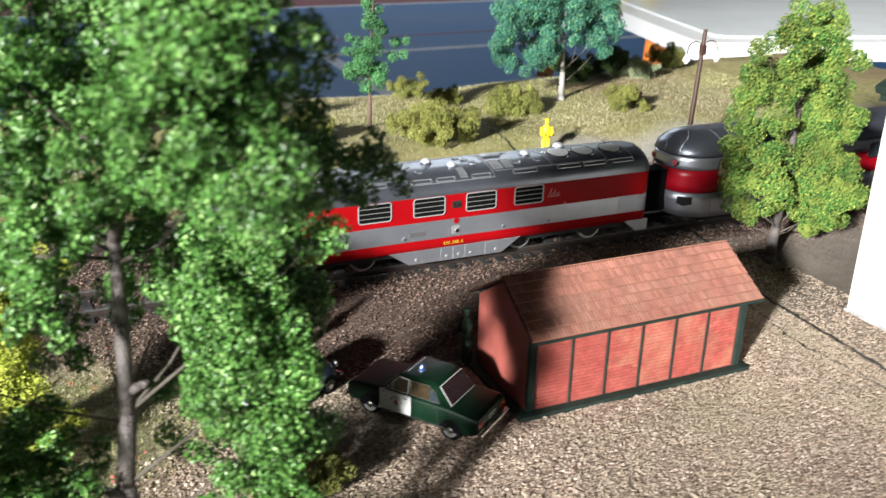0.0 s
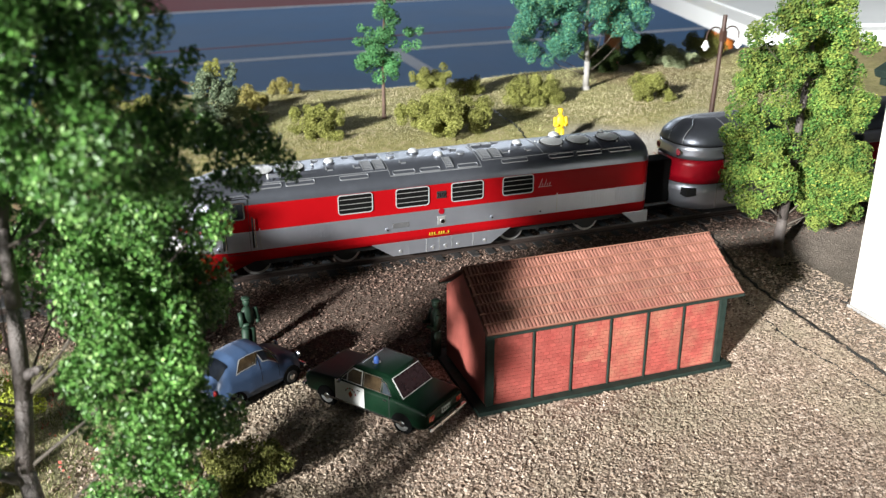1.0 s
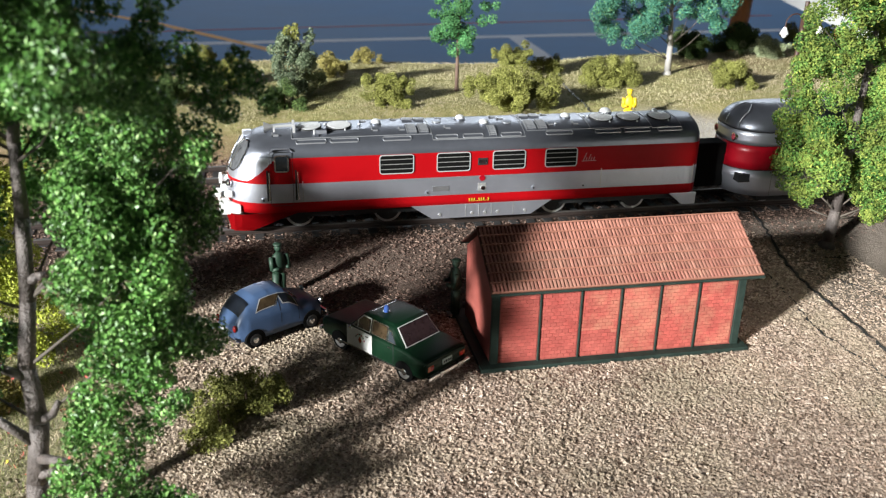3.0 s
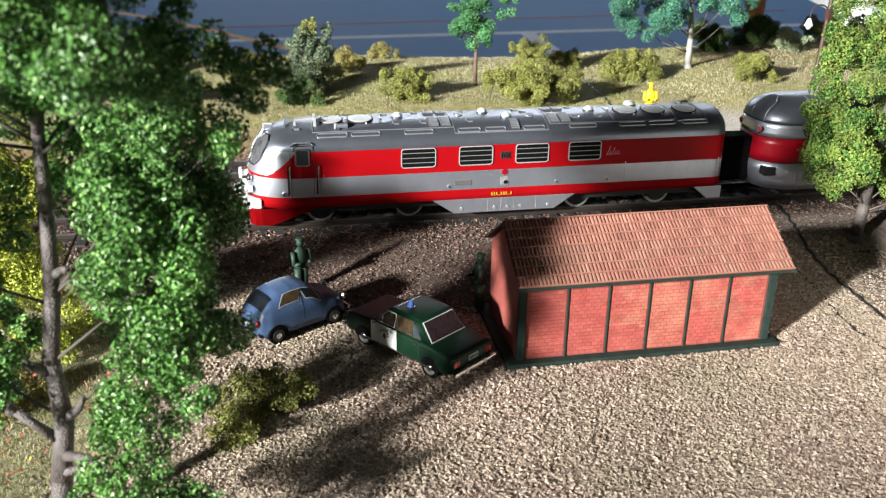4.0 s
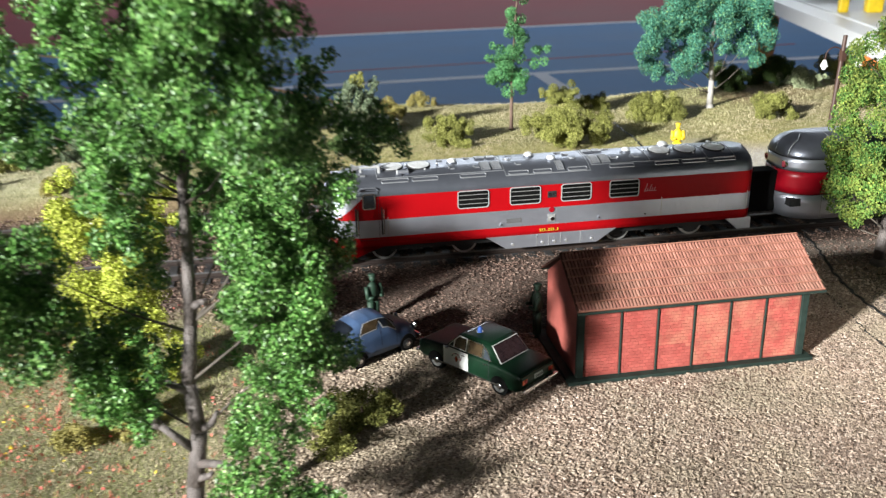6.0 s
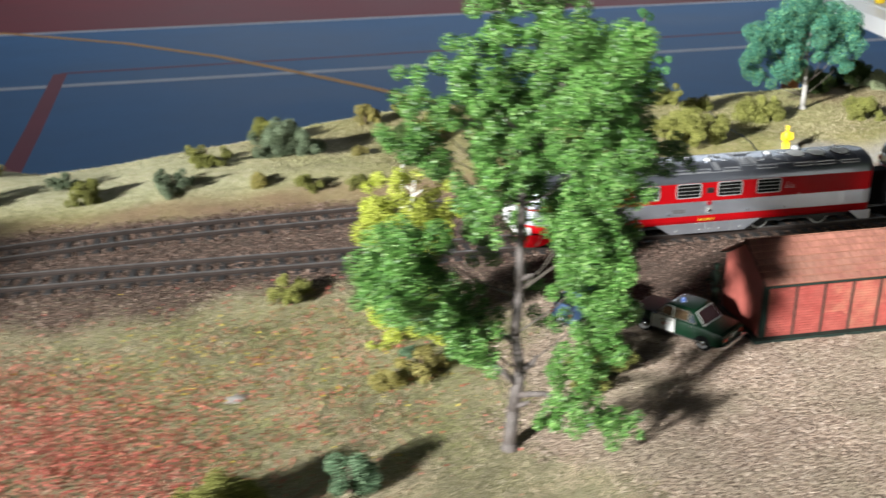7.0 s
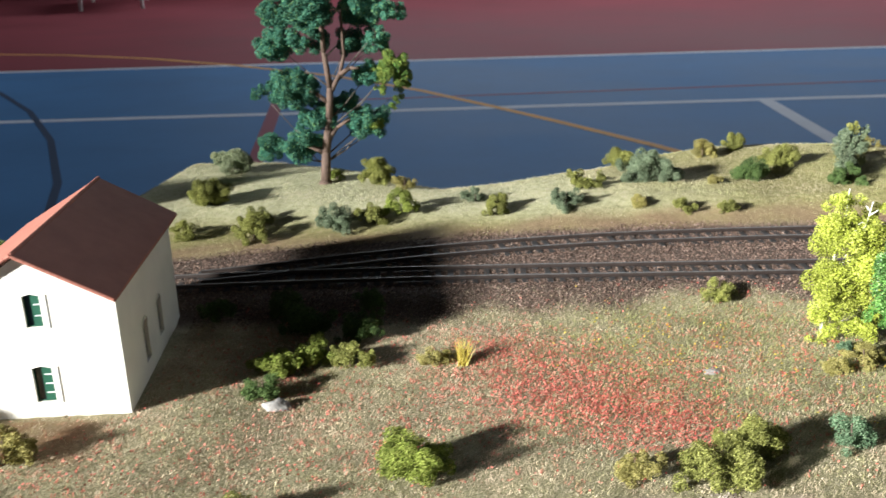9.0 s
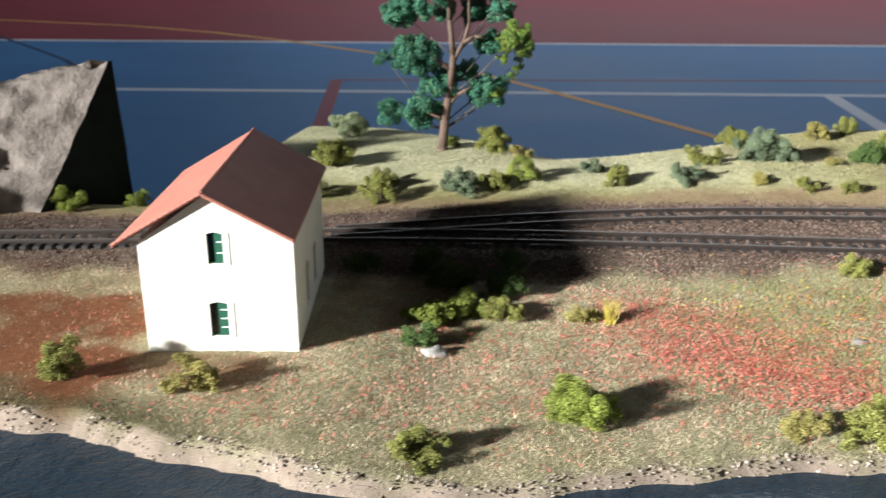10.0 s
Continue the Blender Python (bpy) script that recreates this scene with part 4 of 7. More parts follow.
# ---- the passenger coach ----
def coach():
    t = thing("passenger_coach", 285, 320, RAIL_TOP, 0, "silver and crimson streamlined model coach behind the locomotive", "railway coach")
    end, half = 230.0, 16.0

    def outline(z):
        up = max(0.0, (z - 32.0) / 9.3)
        inset = 0.25 * max(0.0, 12 - z) + 0.06 * max(0.0, z - 16) + 10.0 * (1 - max(0.0, 1 - up ** 2.4) ** 0.5)
        w = half * max(0.0, 1 - up ** 2.3) ** 0.5
        w = max(w, 0.5)
        r = 13.0
        pts = []
        for i in range(11):
            a = radians(90 - 9 * i)
            pts.append((inset + r * (1 - math.sin(a)) * 1.1, -w + min(r, w * 0.95) * (1 - math.cos(a))))
        pts += [(60, -w), (140, -w), (end, -w), (end, 0)]
        return [(inset, 0.0)] + pts

    def shell(levels, mats):
        bm, rings = bmesh.new(), []
        for z in levels:
            h = outline(z)
            rings.append([bm.verts.new((x, y, z)) for x, y in h + [(x, -y) for x, y in h[-2:0:-1]]])
        n = min(len(r) for r in rings)
        for k in range(len(levels) - 1):
            for j in range(n):
                f = bm.faces.new((rings[k][j], rings[k][(j + 1) % n], rings[k + 1][(j + 1) % n], rings[k + 1][j]))
                f.smooth = True
        bm.faces.new(rings[0][::-1])
        bm.faces.new(rings[-1])
        return part(mats[0], bm, mats[1], t, mats[2])

    shell([4.6, 8, 12, 15.9], ("lower_body", SILVER, "silver lower body"))
    shell([15.92, 19, 23, 26.2], ("red_band", DARK_RED, "glossy crimson band"))
    shell([26.22, 28, 30, 32.0], ("window_band", SILVER, "bright silver window band"))
    shell([32.02, 33, 34, 35.5, 36.9, 38.1, 39.1, 39.8, 40.4, 40.8, 41.05, 41.2], ("roof", ROOF_SILVER, "smooth rounded dark silver roof"))
    for z, thick in ((15.9, 0.22), (26.2, 0.22), (32.0, 0.5)):
        bm = bmesh.new()
        line = [(x - 0.12, y * 1.006) for x, y in outline(z)[:13]]
        for p, q in zip(line, line[1:]):
            tube(bm, (p[0], p[1], z), (q[0], q[1], z), thick / 2, n=6)
            if p[1] or q[1]:
                tube(bm, (p[0], -p[1], z), (q[0], -q[1], z), thick / 2, n=6)
        part("seam", bm, BLACK, t)
    for off in (0.0, -9.0):
        bm, line = bmesh.new(), []
        for z in (32.4, 34, 35.5, 36.9, 38.1, 39.1, 39.8, 40.4, 40.8, 41.05):
            h = outline(z)
            line.append((h[1][0] + (0.9 if off else 0.0), max(off, h[8][1]), z + 0.05))
        for p, q in zip(line, line[1:]):
            tube(bm, p, q, 0.16, n=5)
        part("roof_rib", bm, ROOF_TRIM, t)
    bm, line = bmesh.new(), [(21.0, outline(z)[12][1] - 0.02, z) for z in (32.4, 34, 35.5, 36.9, 38.1, 39.1, 39.8, 40.4, 40.8, 41.05)]
    for p, q in zip(line, line[1:]):
        tube(bm, p, q, 0.2, n=5)
    part("roof_rib", bm, ROOF_TRIM, t)
    part("door_seam", boxed(16.3, -half - 0.08, 4.8, 16.6, -half + 0.3, 15.8), ROOF_TRIM, t)
    part("coupling_recess", boxed(2.5, -14.4, 10.6, 13.5, -9.0, 14.2, bevel=0.3), BLACK, t, "black coupling box in the lower body")
    for k in range(7):
        x = 25 + k * 30
        w = part("window", slab(bmesh.new(), [(x + a, 26.9 + b) for a, b in ring_rect(13, 7.4, 1.6)], "y", -half - 0.1, -half + 0.4), BEIGE if k == 0 else GLASS, t, "pale blinded window" if k == 0 else "dark coach window")
        part("frame", frame_rect(bmesh.new(), 13.8, 8.2, 1.9, 0.5, "y", (x, 26.9), -half - 0.3, -half), CHROME, w)
    for y in (-7.5, 7.5):
        lamp = part("tail_lamp", tubed((5.0, y, 28.6), (1.25, y, 28.6), 1.8, n=18), CHROME, t)
        part("lens", tubed((1.4, y, 28.6), (1.1, y, 28.6), 1.3, n=14), DULL_RED, lamp)
    part("roof_button", ball(bmesh.new(), 31, -9.5, 38.6, 0.9, 0.9, 0.6), CHROME, t)
    # the gap's darkness as a near-black block between locomotive and coach
    part("gap_block", boxed(-13, -4.5, 6, 1, 4.5, 25, bevel=0.8), VOID, t, "near-black block standing in for the dark coupling gap")
    part("underframe", boxed(14, -11, 1.0, end - 2, 11, 4.7), BLACK, t)
    for x in (18, 120, 205):
        wheelset(t, x, 4.2)
    return t


coach()


# ---- the brick goods shed ----
def shed():
    t = thing("brick_shed", 0, 0, 0, 0, "red brick lineside shed with green timber frame and clay tile roof", "shed")
    x0, x1, y0, y1, top = 157.0, 237.0, 207.5, 242.5, 26.2
    part("plinth", boxed(153.6, 205.0, -1, 240.2, 246, 1.25, bevel=0.25), TIMBER_GREEN, t, "worn green base board")
    walls = part("wall_core", boxed(x0 + 0.8, y0 + 0.56, 0.5, x1 - 0.8, y1, top), BRICK_WALL, t, "red-washed brick wall")
    for x in (x0, x1):
        bm = bmesh.new()
        slab(bm, [(y0 + 0.8, 1.0), (y1 - 0.6, 1.0), (y1 - 0.6, top), ((y0 + y1) / 2, 37.4), (y0 + 0.8, top)], "x", x - 0.05, x + 0.85 * (1 if x == x0 else -1))
        part("gable_wall", bm, BRICK_WALL, t)
    for x, w in ((x0 - 0.3, 2.3), (x1 - 2.0, 2.3)):
        part("corner_post", boxed(x, y0 - 0.5, 1.6, x + w, y0 + 1.4, top, bevel=0.2), TIMBER_GREEN, t)
    span = (x1 - x0 - 4.0) / 6
    for k in range(1, 6):
        x = x0 + 2.0 + k * span
        part("post", boxed(x - 0.26, y0 + 0.02, 1.2, x + 0.26, y0 + 1.2, top, bevel=0.12), TIMBER_GREEN, t)
    part("top_rail", boxed(x0 - 1, y0 - 0.4, top - 0.2, x1 + 1, y0 + 1.2, top + 0.5, bevel=0.15), TIMBER_GREEN, t)
    ridge, mid, eave_y, eave_z = 38.6, (y0 + y1) / 2, 204.6, 26.2
    for s in (-1, 1):
        ye = mid + s * (mid - eave_y)
        bm = slab(bmesh.new(), [(mid, ridge - 0.9), (ye, eave_z - 0.7), (ye, eave_z + 0.1), (mid, ridge - 0.1)], "x", 155.6, 241.2)
        part("roof_slope", bm, TILE_BED, t, "dark bed under the roof tiles")
        part("eave_board", boxed(155.4, ye - 0.4, eave_z - 0.9, 241.4, ye + 0.3, eave_z - 0.1, bevel=0.12), TIMBER_GREEN, t)
    part("ridge_cap", tubed((155.5, mid, ridge - 0.1), (241.3, mid, ridge - 0.1), 0.55, n=8), TILE_BED, t)
    return t, x0 + 2.0, span, y0, (mid, ridge, eave_y, eave_z)


SHED = shed()


# ---- the white house by the line ----
def holed(us, vs, holes, at, a, b):
    """One wall of thickness a to b on a grid of lines, open where the holes lie."""
    bm, grid = bmesh.new(), {}

    def vert(i, j, d):
        if (i, j, d) not in grid:
            grid[i, j, d] = bm.verts.new(at(us[i], vs[j], d))
        return grid[i, j, d]

    def solid(i, j):
        if not (0 <= i < len(us) - 1 and 0 <= j < len(vs) - 1):
            return False
        u, v = (us[i] + us[i + 1]) / 2, (vs[j] + vs[j + 1]) / 2
        return not any(p < u < q and r < v < s for p, q, r, s in holes)

    for i in range(len(us) - 1):
        for j in range(len(vs) - 1):
            if not solid(i, j):
                continue
            ring = ((i, j), (i + 1, j), (i + 1, j + 1), (i, j + 1))
            for d in (a, b):
                bm.faces.new([vert(*p, d) for p in ring])
            for (p, q), side in zip(zip(ring, ring[1:] + ring[:1]), ((i, j - 1), (i + 1, j), (i, j + 1), (i - 1, j))):
                if not solid(*side):
                    bm.faces.new([vert(*p, a), vert(*q, a), vert(*q, b), vert(*p, b)])
    return bm


def house():
    t = thing("white_house", -356.8, 169.6, ground_z(-357, 200) - 0.3, 4.6, "white plastered two-storey model house with terracotta roof", "house")
    w, d, eave, ridge = 69.0, 104.0, 53.3, 75.6
    h = w / 2
    # the four walls; window openings go through the front and the side wall
    holes = [(-0.9, 7.8, 8.4, 17.4), (-0.2, 43.3, 7.2, 15.4)]   # middle x, sill, width, height
    gable = lambda x: eave + (ridge - 0.4 - eave) * (1 - abs(x + 3.6) / ((h - 3.6) if x < -3.6 else (h + 3.6)))
    xs = sorted({-h, -3.6, h, *[v for x, _, ww, _ in holes for v in (x - ww / 2, x + ww / 2)]})
    zs = [0.0, 7.8, 25.2, 43.3, 58.7, ridge]

    def wall_z(u, v):
        if v == ridge:
            return gable(u)
        return 43.3 + (gable(u) - 43.3) * 0.6 if v == 58.7 and abs(u) > 6 else v

    bm = holed(xs, zs, [(x - ww / 2, x + ww / 2, z, z + hh) for x, z, ww, hh in holes], lambda u, v, q: (u, q, wall_z(u, v)), 0.0, 2.2)
    part("front_wall", bm, PLASTER, t, "sunlit white gable wall")
    bm = boxed(-h, d - 2.2, 0, h, d, eave)
    slab(bm, [(-h, eave), (h, eave), (-3.6, ridge - 0.4)], "y", d - 2.2, d)
    part("back_wall", bm, PLASTER, t)
    part("side_wall", boxed(-h, 2.2, 0, -h + 2.2, d - 2.2, eave), PLASTER, t)
    side = [(38, 8, 8.5, 20), (66, 9, 8.5, 19)]
    ys = sorted({2.2, d - 2.2, *[v for y, _, ww, _ in side for v in (y - ww / 2, y + ww / 2)]})
    zs = sorted({0.0, eave, *[v for _, z, _, hh in side for v in (z, z + hh)]})
    bm = holed(ys, zs, [(y - ww / 2, y + ww / 2, z, z + hh) for y, z, ww, hh in side], lambda u, v, q: (q, u, v), h - 2.2, h)
    part("side_wall", bm, PLASTER, t, "shaded white side wall with two tall openings")
    for y, z, ww, hh in side:
        part("blind_panel", boxed(h - 2.15, y - ww / 2 + 0.05, z, h - 1.7, y + ww / 2 - 0.05, z + hh), STONE, t, "grey blind panel in the opening")
        bm = bmesh.new()
        for k in range(9):
            a0, a1 = math.pi * k / 9, math.pi * (k + 1) / 9
            slab(bm, [(y + (ww / 2 + q) * math.cos(a), z + hh - 2 + 4.0 * math.sin(a) * (1 + 0.12 * q)) for a, q in ((a0, 0), (a1, 0), (a1, 0.9), (a0, 0.9))], "x", h - 0.4, h + 0.35)
        part("arch_moulding", bm, PLASTER, t)
    for x, z, ww, hh in holes:
        win = part("window", boxed(x - ww / 2 + 0.05, 1.9, z + 0.05, x + ww / 2 - 0.05, 2.15, z + hh - 0.05), GLASS, t, "green-framed window in deep reveal")
        part("frame", frame_rect(bmesh.new(), ww - 0.1, hh - 0.1, 0.3, 0.5, "y", (x, z + hh / 2), 1.2, 1.8), GREEN_FRAME, win)
        leaf = part("casement", boxed(x - 0.3, 0.75, z + 0.3, x + ww / 2 - 0.2, 1.25, z + hh - 0.5), GREEN_FRAME, win, "green painted casement half open")
        for k in range(2 if hh < 16 else 3):
            zz = z + hh * (k + 1) / (3 if hh < 16 else 4)
            part("glazing_bar", boxed(x + 0.6, 0.35, zz - 0.22, x + ww / 2 + 0.3, 0.75, zz + 0.22), WHITE, leaf)
        part("lintel", slabbed([(x - ww / 2 - 0.05, z + hh - 1.2), (x - ww / 2 - 0.05, z + hh), (x + ww / 2 + 0.05, z + hh), (x + ww / 2 + 0.05, z + hh - 1.2), (x, z + hh - 0.25)], "y", -0.02, 1.6), PLASTER, win)
        part("downpipe", boxed(x + ww / 2 + 2.6, -0.35, z - 0.5, x + ww / 2 + 2.9, 0.1, z + hh - 0.5), STEEL, t)
    # roof: two slopes set a little to one side, with overhang and a rolled edge
    rx, ov, back = -3.6, 3.4, 122.0
    for ex, ez in ((-45.0, 51.8), (35.6, 54.2)):
        part("roof_slope", slabbed([(rx, ridge), (ex, ez), (ex, ez + 1.5), (rx, ridge + 1.9)], "y", -ov, back, bevel=0.2), HOUSE_ROOF, t, "plain terracotta roof slope")
        n = 15
        for i in range(n):
            a, b = i / n, (i + 0.9) / n
            part("verge_tile", tubed((rx + (ex - rx) * a, -ov - 0.1, ridge + 1.4 + (ez - ridge) * a), (rx + (ex - rx) * b, -ov - 0.1, ridge + 1.4 + (ez - ridge) * b), 0.85, 0.75, n=8), HOUSE_ROOF, t)
    part("ridge_roll", tubed((rx, -ov, ridge + 1.5), (rx, back, ridge + 1.5), 1.1, n=10), HOUSE_ROOF, t)
    part("roof_void", slab(bmesh.new(), [(-h + 0.5, eave - 0.5), (h - 0.5, eave - 0.5), (rx, ridge - 0.5)], "y", 3, back - 3), PLASTER, t)
    return t


house()


# ---- the white station building ----
def station():
    t = thing("station_building", 308, 228, -0.5, 0, "white rendered model building with green eaves beside the gravel yard", "building")
    part("wall", slabbed([(0, 0), (90, 0), (90, 86), (45, 109), (0, 86)], "y", -150, 0, bevel=0.4), PLASTER, t, "white rendered wall, faintly cracked")
    roof = part("roof", slabbed([(-4.5, 84.5), (45, 110), (94.5, 84.5), (95.5, 87), (45, 113), (-5.5, 87)], "y", -155, 2.5, bevel=0.3), TIMBER_GREEN, t, "green painted roof edge")
    part("eave_bracket", boxed(-3.4, -2, 82, 0.2, 1.2, 85.5, bevel=0.3), TIMBER_GREEN, t)
    part("eave_bracket", boxed(-3.4, -60, 82, 0.2, -57, 85.5, bevel=0.3), TIMBER_GREEN, t)
    part("skirting", boxed(-0.8, -150, 0, 0.1, 0.6, 1.6, bevel=0.2), STONE, t)
    return t


station()


# ---- joint between two layout boards: a dark cracked gap ----
def board_joint(points, width, label):
    line, head = spline(points, 2.0)
    r = random.Random(8)
    bm, rows = bmesh.new(), []
    for (x, y), (dx, dy) in zip(line, head):
        w = width * r.uniform(0.35, 1.0)
        o = r.uniform(-0.7, 0.7)
        z = ground_z(x, y)
        rows.append([bm.verts.new((x - dy * u, y + dx * u, z + v)) for u, v in ((o - w / 2, 0.35), (o + w / 2, 0.35), (o + w / 2, -1), (o - w / 2, -1))])
    for a, b in zip(rows, rows[1:]):
        for k in range(4):
            bm.faces.new((a[k], a[(k + 1) % 4], b[(k + 1) % 4], b[k]))
    ob = part("board_joint", bm, BLACK)
    return tagged(ob, label, "joint", kind="structure")


board_joint([(296, 306), (291, 275), (287, 250), (286, 232), (285, 210), (284, 192), (282, 170), (280, 60)], 1.5, "dark open joint between two layout boards")
board_joint([(278, 262), (273, 230), (270, 215), (272, 198), (273, 182), (275, 150), (276, 60)], 0.9, "thin dark crack along the repaired gravel strip")
board_joint([(300, 250), (306, 240), (310, 230), (309, 200), (309, 150)], 0.5, "hairline crack at the foot of the white building")

board_joint([(271, 425), (272, 440), (274, 470), (277, 500), (283, 530), (290, 575)], 1.6, "dark joint between two layout boards running over the hill")


# ---- the lamp post ----
def lamp_post():
    x, y = 362, 398
    z = ground_z(x, y)
    t = thing("street_lamp", x, y, z, 0, "brown post street lamp with two hooded lamps", "street lamp")
    part("pole", tubed((0, 0, -2), (3.5, 0, 74), 1.5, 1.1, n=12), WOOD_POST, t)
    for s in (-1, 1):
        bm = bmesh.new()
        prev = None
        for i in range(9):
            a = math.pi * i / 8
            p = Vector((3.2 + s * (5.0 - 5.0 * math.cos(a)), 0, 63 + 5.0 * math.sin(a) - (2 if i == 8 else 0)))
            if prev is not None:
                tube(bm, prev, p, 0.35, n=6)
            prev = p
        arm = part("arm", bm, WOOD_POST, t)
        part("shade", tubed((3.2 + s * 10, 0, 58), (3.2 + s * 10, 0, 61.5), 2.2, 0.7, n=14), WHITE, arm, "white lamp hood")
        part("bulb", ball(bmesh.new(), 3.2 + s * 10, 0, 57.6, 1.3, 1.3, 1.5), WHITE, arm)
    part("collar", boxed(1.9, -1.4, 60.5, 4.8, 1.4, 66, bevel=0.3), WOOD_POST, t)
    return t


lamp_post()


# ---- another table in the hall ----
ORANGE_LEG = paint("orange_leg", (0.75, 0.22, 0.04), 0.4, 0.0, 0.08, 5.0, 60.0)
TABLE_WHITE = paint("white_table_edge", (0.80, 0.80, 0.79), 0.45, 0.0, 0.03, 5.0, 60.0)
TABLE_GREY = paint("pale_tabletop", (0.70, 0.72, 0.73), 0.45, 0.0, 0.1, 5.0, 60.0)


def hall_table():
    t = thing("hall_table", 1943, 1408, FLOOR, -15.6, "white hall table on orange legs", "table")
    part("tabletop", slab(bmesh.new(), [(x, y + 250) for x, y in ring_rect(1600, 1280, 40)], "z", 630, 662), TABLE_WHITE, t, "white edge band")
    part("inlay", slab(bmesh.new(), [(x, y + 250) for x, y in ring_rect(1490, 1170, 30)], "z", 661, 665), TABLE_GREY, t)
    for x, y in ((-750, -80), (-740, 780), (690, -300), (690, 780)):
        part("leg", tubed((x - 30, y, 0), (x, y, 631), 24, 26, n=14), ORANGE_LEG, t, "orange leg")
    return t


hall_table()


def crate(x, y, turn, size, material, label):
    t = thing("storage_box", x, y, FLOOR + 665, turn, label, "box")
    w, d, h = size
    part("body", boxed(-w / 2, -d / 2, 0, w / 2, d / 2, h, bevel=6), material, t)
    part("lid", boxed(-w / 2 - 4, -d / 2 - 4, h - 2, w / 2 + 4, d / 2 + 4, h + 14, bevel=4), material, t)
    return t


crate(1303, 1820, -25, (22, 20, 48), YELLOW, "yellow plastic box standing on the white hall table")
crate(1366, 1805, -20, (36, 30, 48), YELLOW, "yellow plastic box standing on the white hall table")
crate(1545, 2260, -20, (100, 60, 70), BLACK, "black box standing on the white hall table")


# ---- the cut rock with a tunnel ----
def rock():
    t = thing("tunnel_rock", -532, 345, ground_z(-532, 360), 0, "grey cast rock hill with cut end face and tunnel mouth", "rock")
    m, nt, b = nodes_of("cast_rock")
    n1, n2, n3 = noise_tex(nt, 45.0, 8.0, 0.65), noise_tex(nt, 260.0, 5.0), noise_tex(nt, 18.0)
    c = ramp(nt, n1.outputs[0], ((0.32, (0.06, 0.05, 0.042)), (0.46, (0.19, 0.158, 0.138)), (0.68, (0.29, 0.248, 0.22))))
    nt.links.new(c.outputs[0], b.inputs["Base Color"])
    b.inputs["Roughness"].default_value = 0.9
    bump(nt, b, maths(nt, "ADD", n1.outputs[0], maths(nt, "MULTIPLY", n2.outputs[0], 0.4)), 1.0, 0.004)
    # the face climbs away from the track; u runs to the left along it, v up it
    us, vs = np.linspace(0, 1, 70), np.linspace(0, 1, 46)
    U, V = np.meshgrid(us, vs)
    end_b, end_t = np.array([0.0, 0, 0]), np.array([33.0, 55, 91])
    left_b, left_t = np.array([-330.0, -50, 0]), np.array([-310.0, 5, 70])
    P = (end_b + (end_t - end_b) * V[..., None]) * (1 - U[..., None]) + (left_b + (left_t - left_b) * V[..., None]) * U[..., None]
    P[..., 2] -= 38.0 * V * U ** 0.75 * (1 - 0.3 * U)
    for i in range(P.shape[0]):
        for j in range(P.shape[1]):
            q = Vector(P[i, j]) / 26.0
            k = noise.fractal(q, 0.9, 2.2, 6)
            P[i, j] += np.array([0.0, -0.9, 0.45]) * k * 12.0 * min(1.0, 4 * U[i, j] + 0.25)
    n, mm = P.shape[:2]
    idx = np.arange(n * mm).reshape(n, mm)
    quad = np.stack([idx[:-1, :-1], idx[:-1, 1:], idx[1:, 1:], idx[1:, :-1]], -1).reshape(-1, 4)
    face = raw("rock_face", P.reshape(-1, 3), quad, m, t, "craggy grey rock face", smooth=True)
    # cut end, coloured far darker than the rock face, then the top and back
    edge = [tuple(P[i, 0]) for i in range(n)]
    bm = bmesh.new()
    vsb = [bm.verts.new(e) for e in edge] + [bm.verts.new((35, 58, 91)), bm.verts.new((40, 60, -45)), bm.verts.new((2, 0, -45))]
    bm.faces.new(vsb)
    cut = paint("near_black_end", (0.016, 0.021, 0.020), 0.9)
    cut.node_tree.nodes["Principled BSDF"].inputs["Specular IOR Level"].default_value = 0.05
    part("cut_face", bm, cut, t, "cut end face of the hill, near-black beside the grey rock")
    bm = bmesh.new()
    rows = [[bm.verts.new(tuple(P[-1, j])), bm.verts.new((22 - 340 * us[j], 52, P[-1, j][2] + 1.5)), bm.verts.new((38 - 340 * us[j], 59, -45))] for j in range(mm)]
    for a, b2 in zip(rows, rows[1:]):
        for k in range(2):
            bm.faces.new((a[k], a[k + 1], b2[k + 1], b2[k]))
    part("hill_back", bm, m, t, smooth=True)
    bm = bmesh.new()
    tube(bm, (-72, -28, 18), (-60, 60, 18), 15, n=24)
    part("tunnel_mouth", bm, BLACK, t, "dark round tunnel mouth")
    return t


rock()


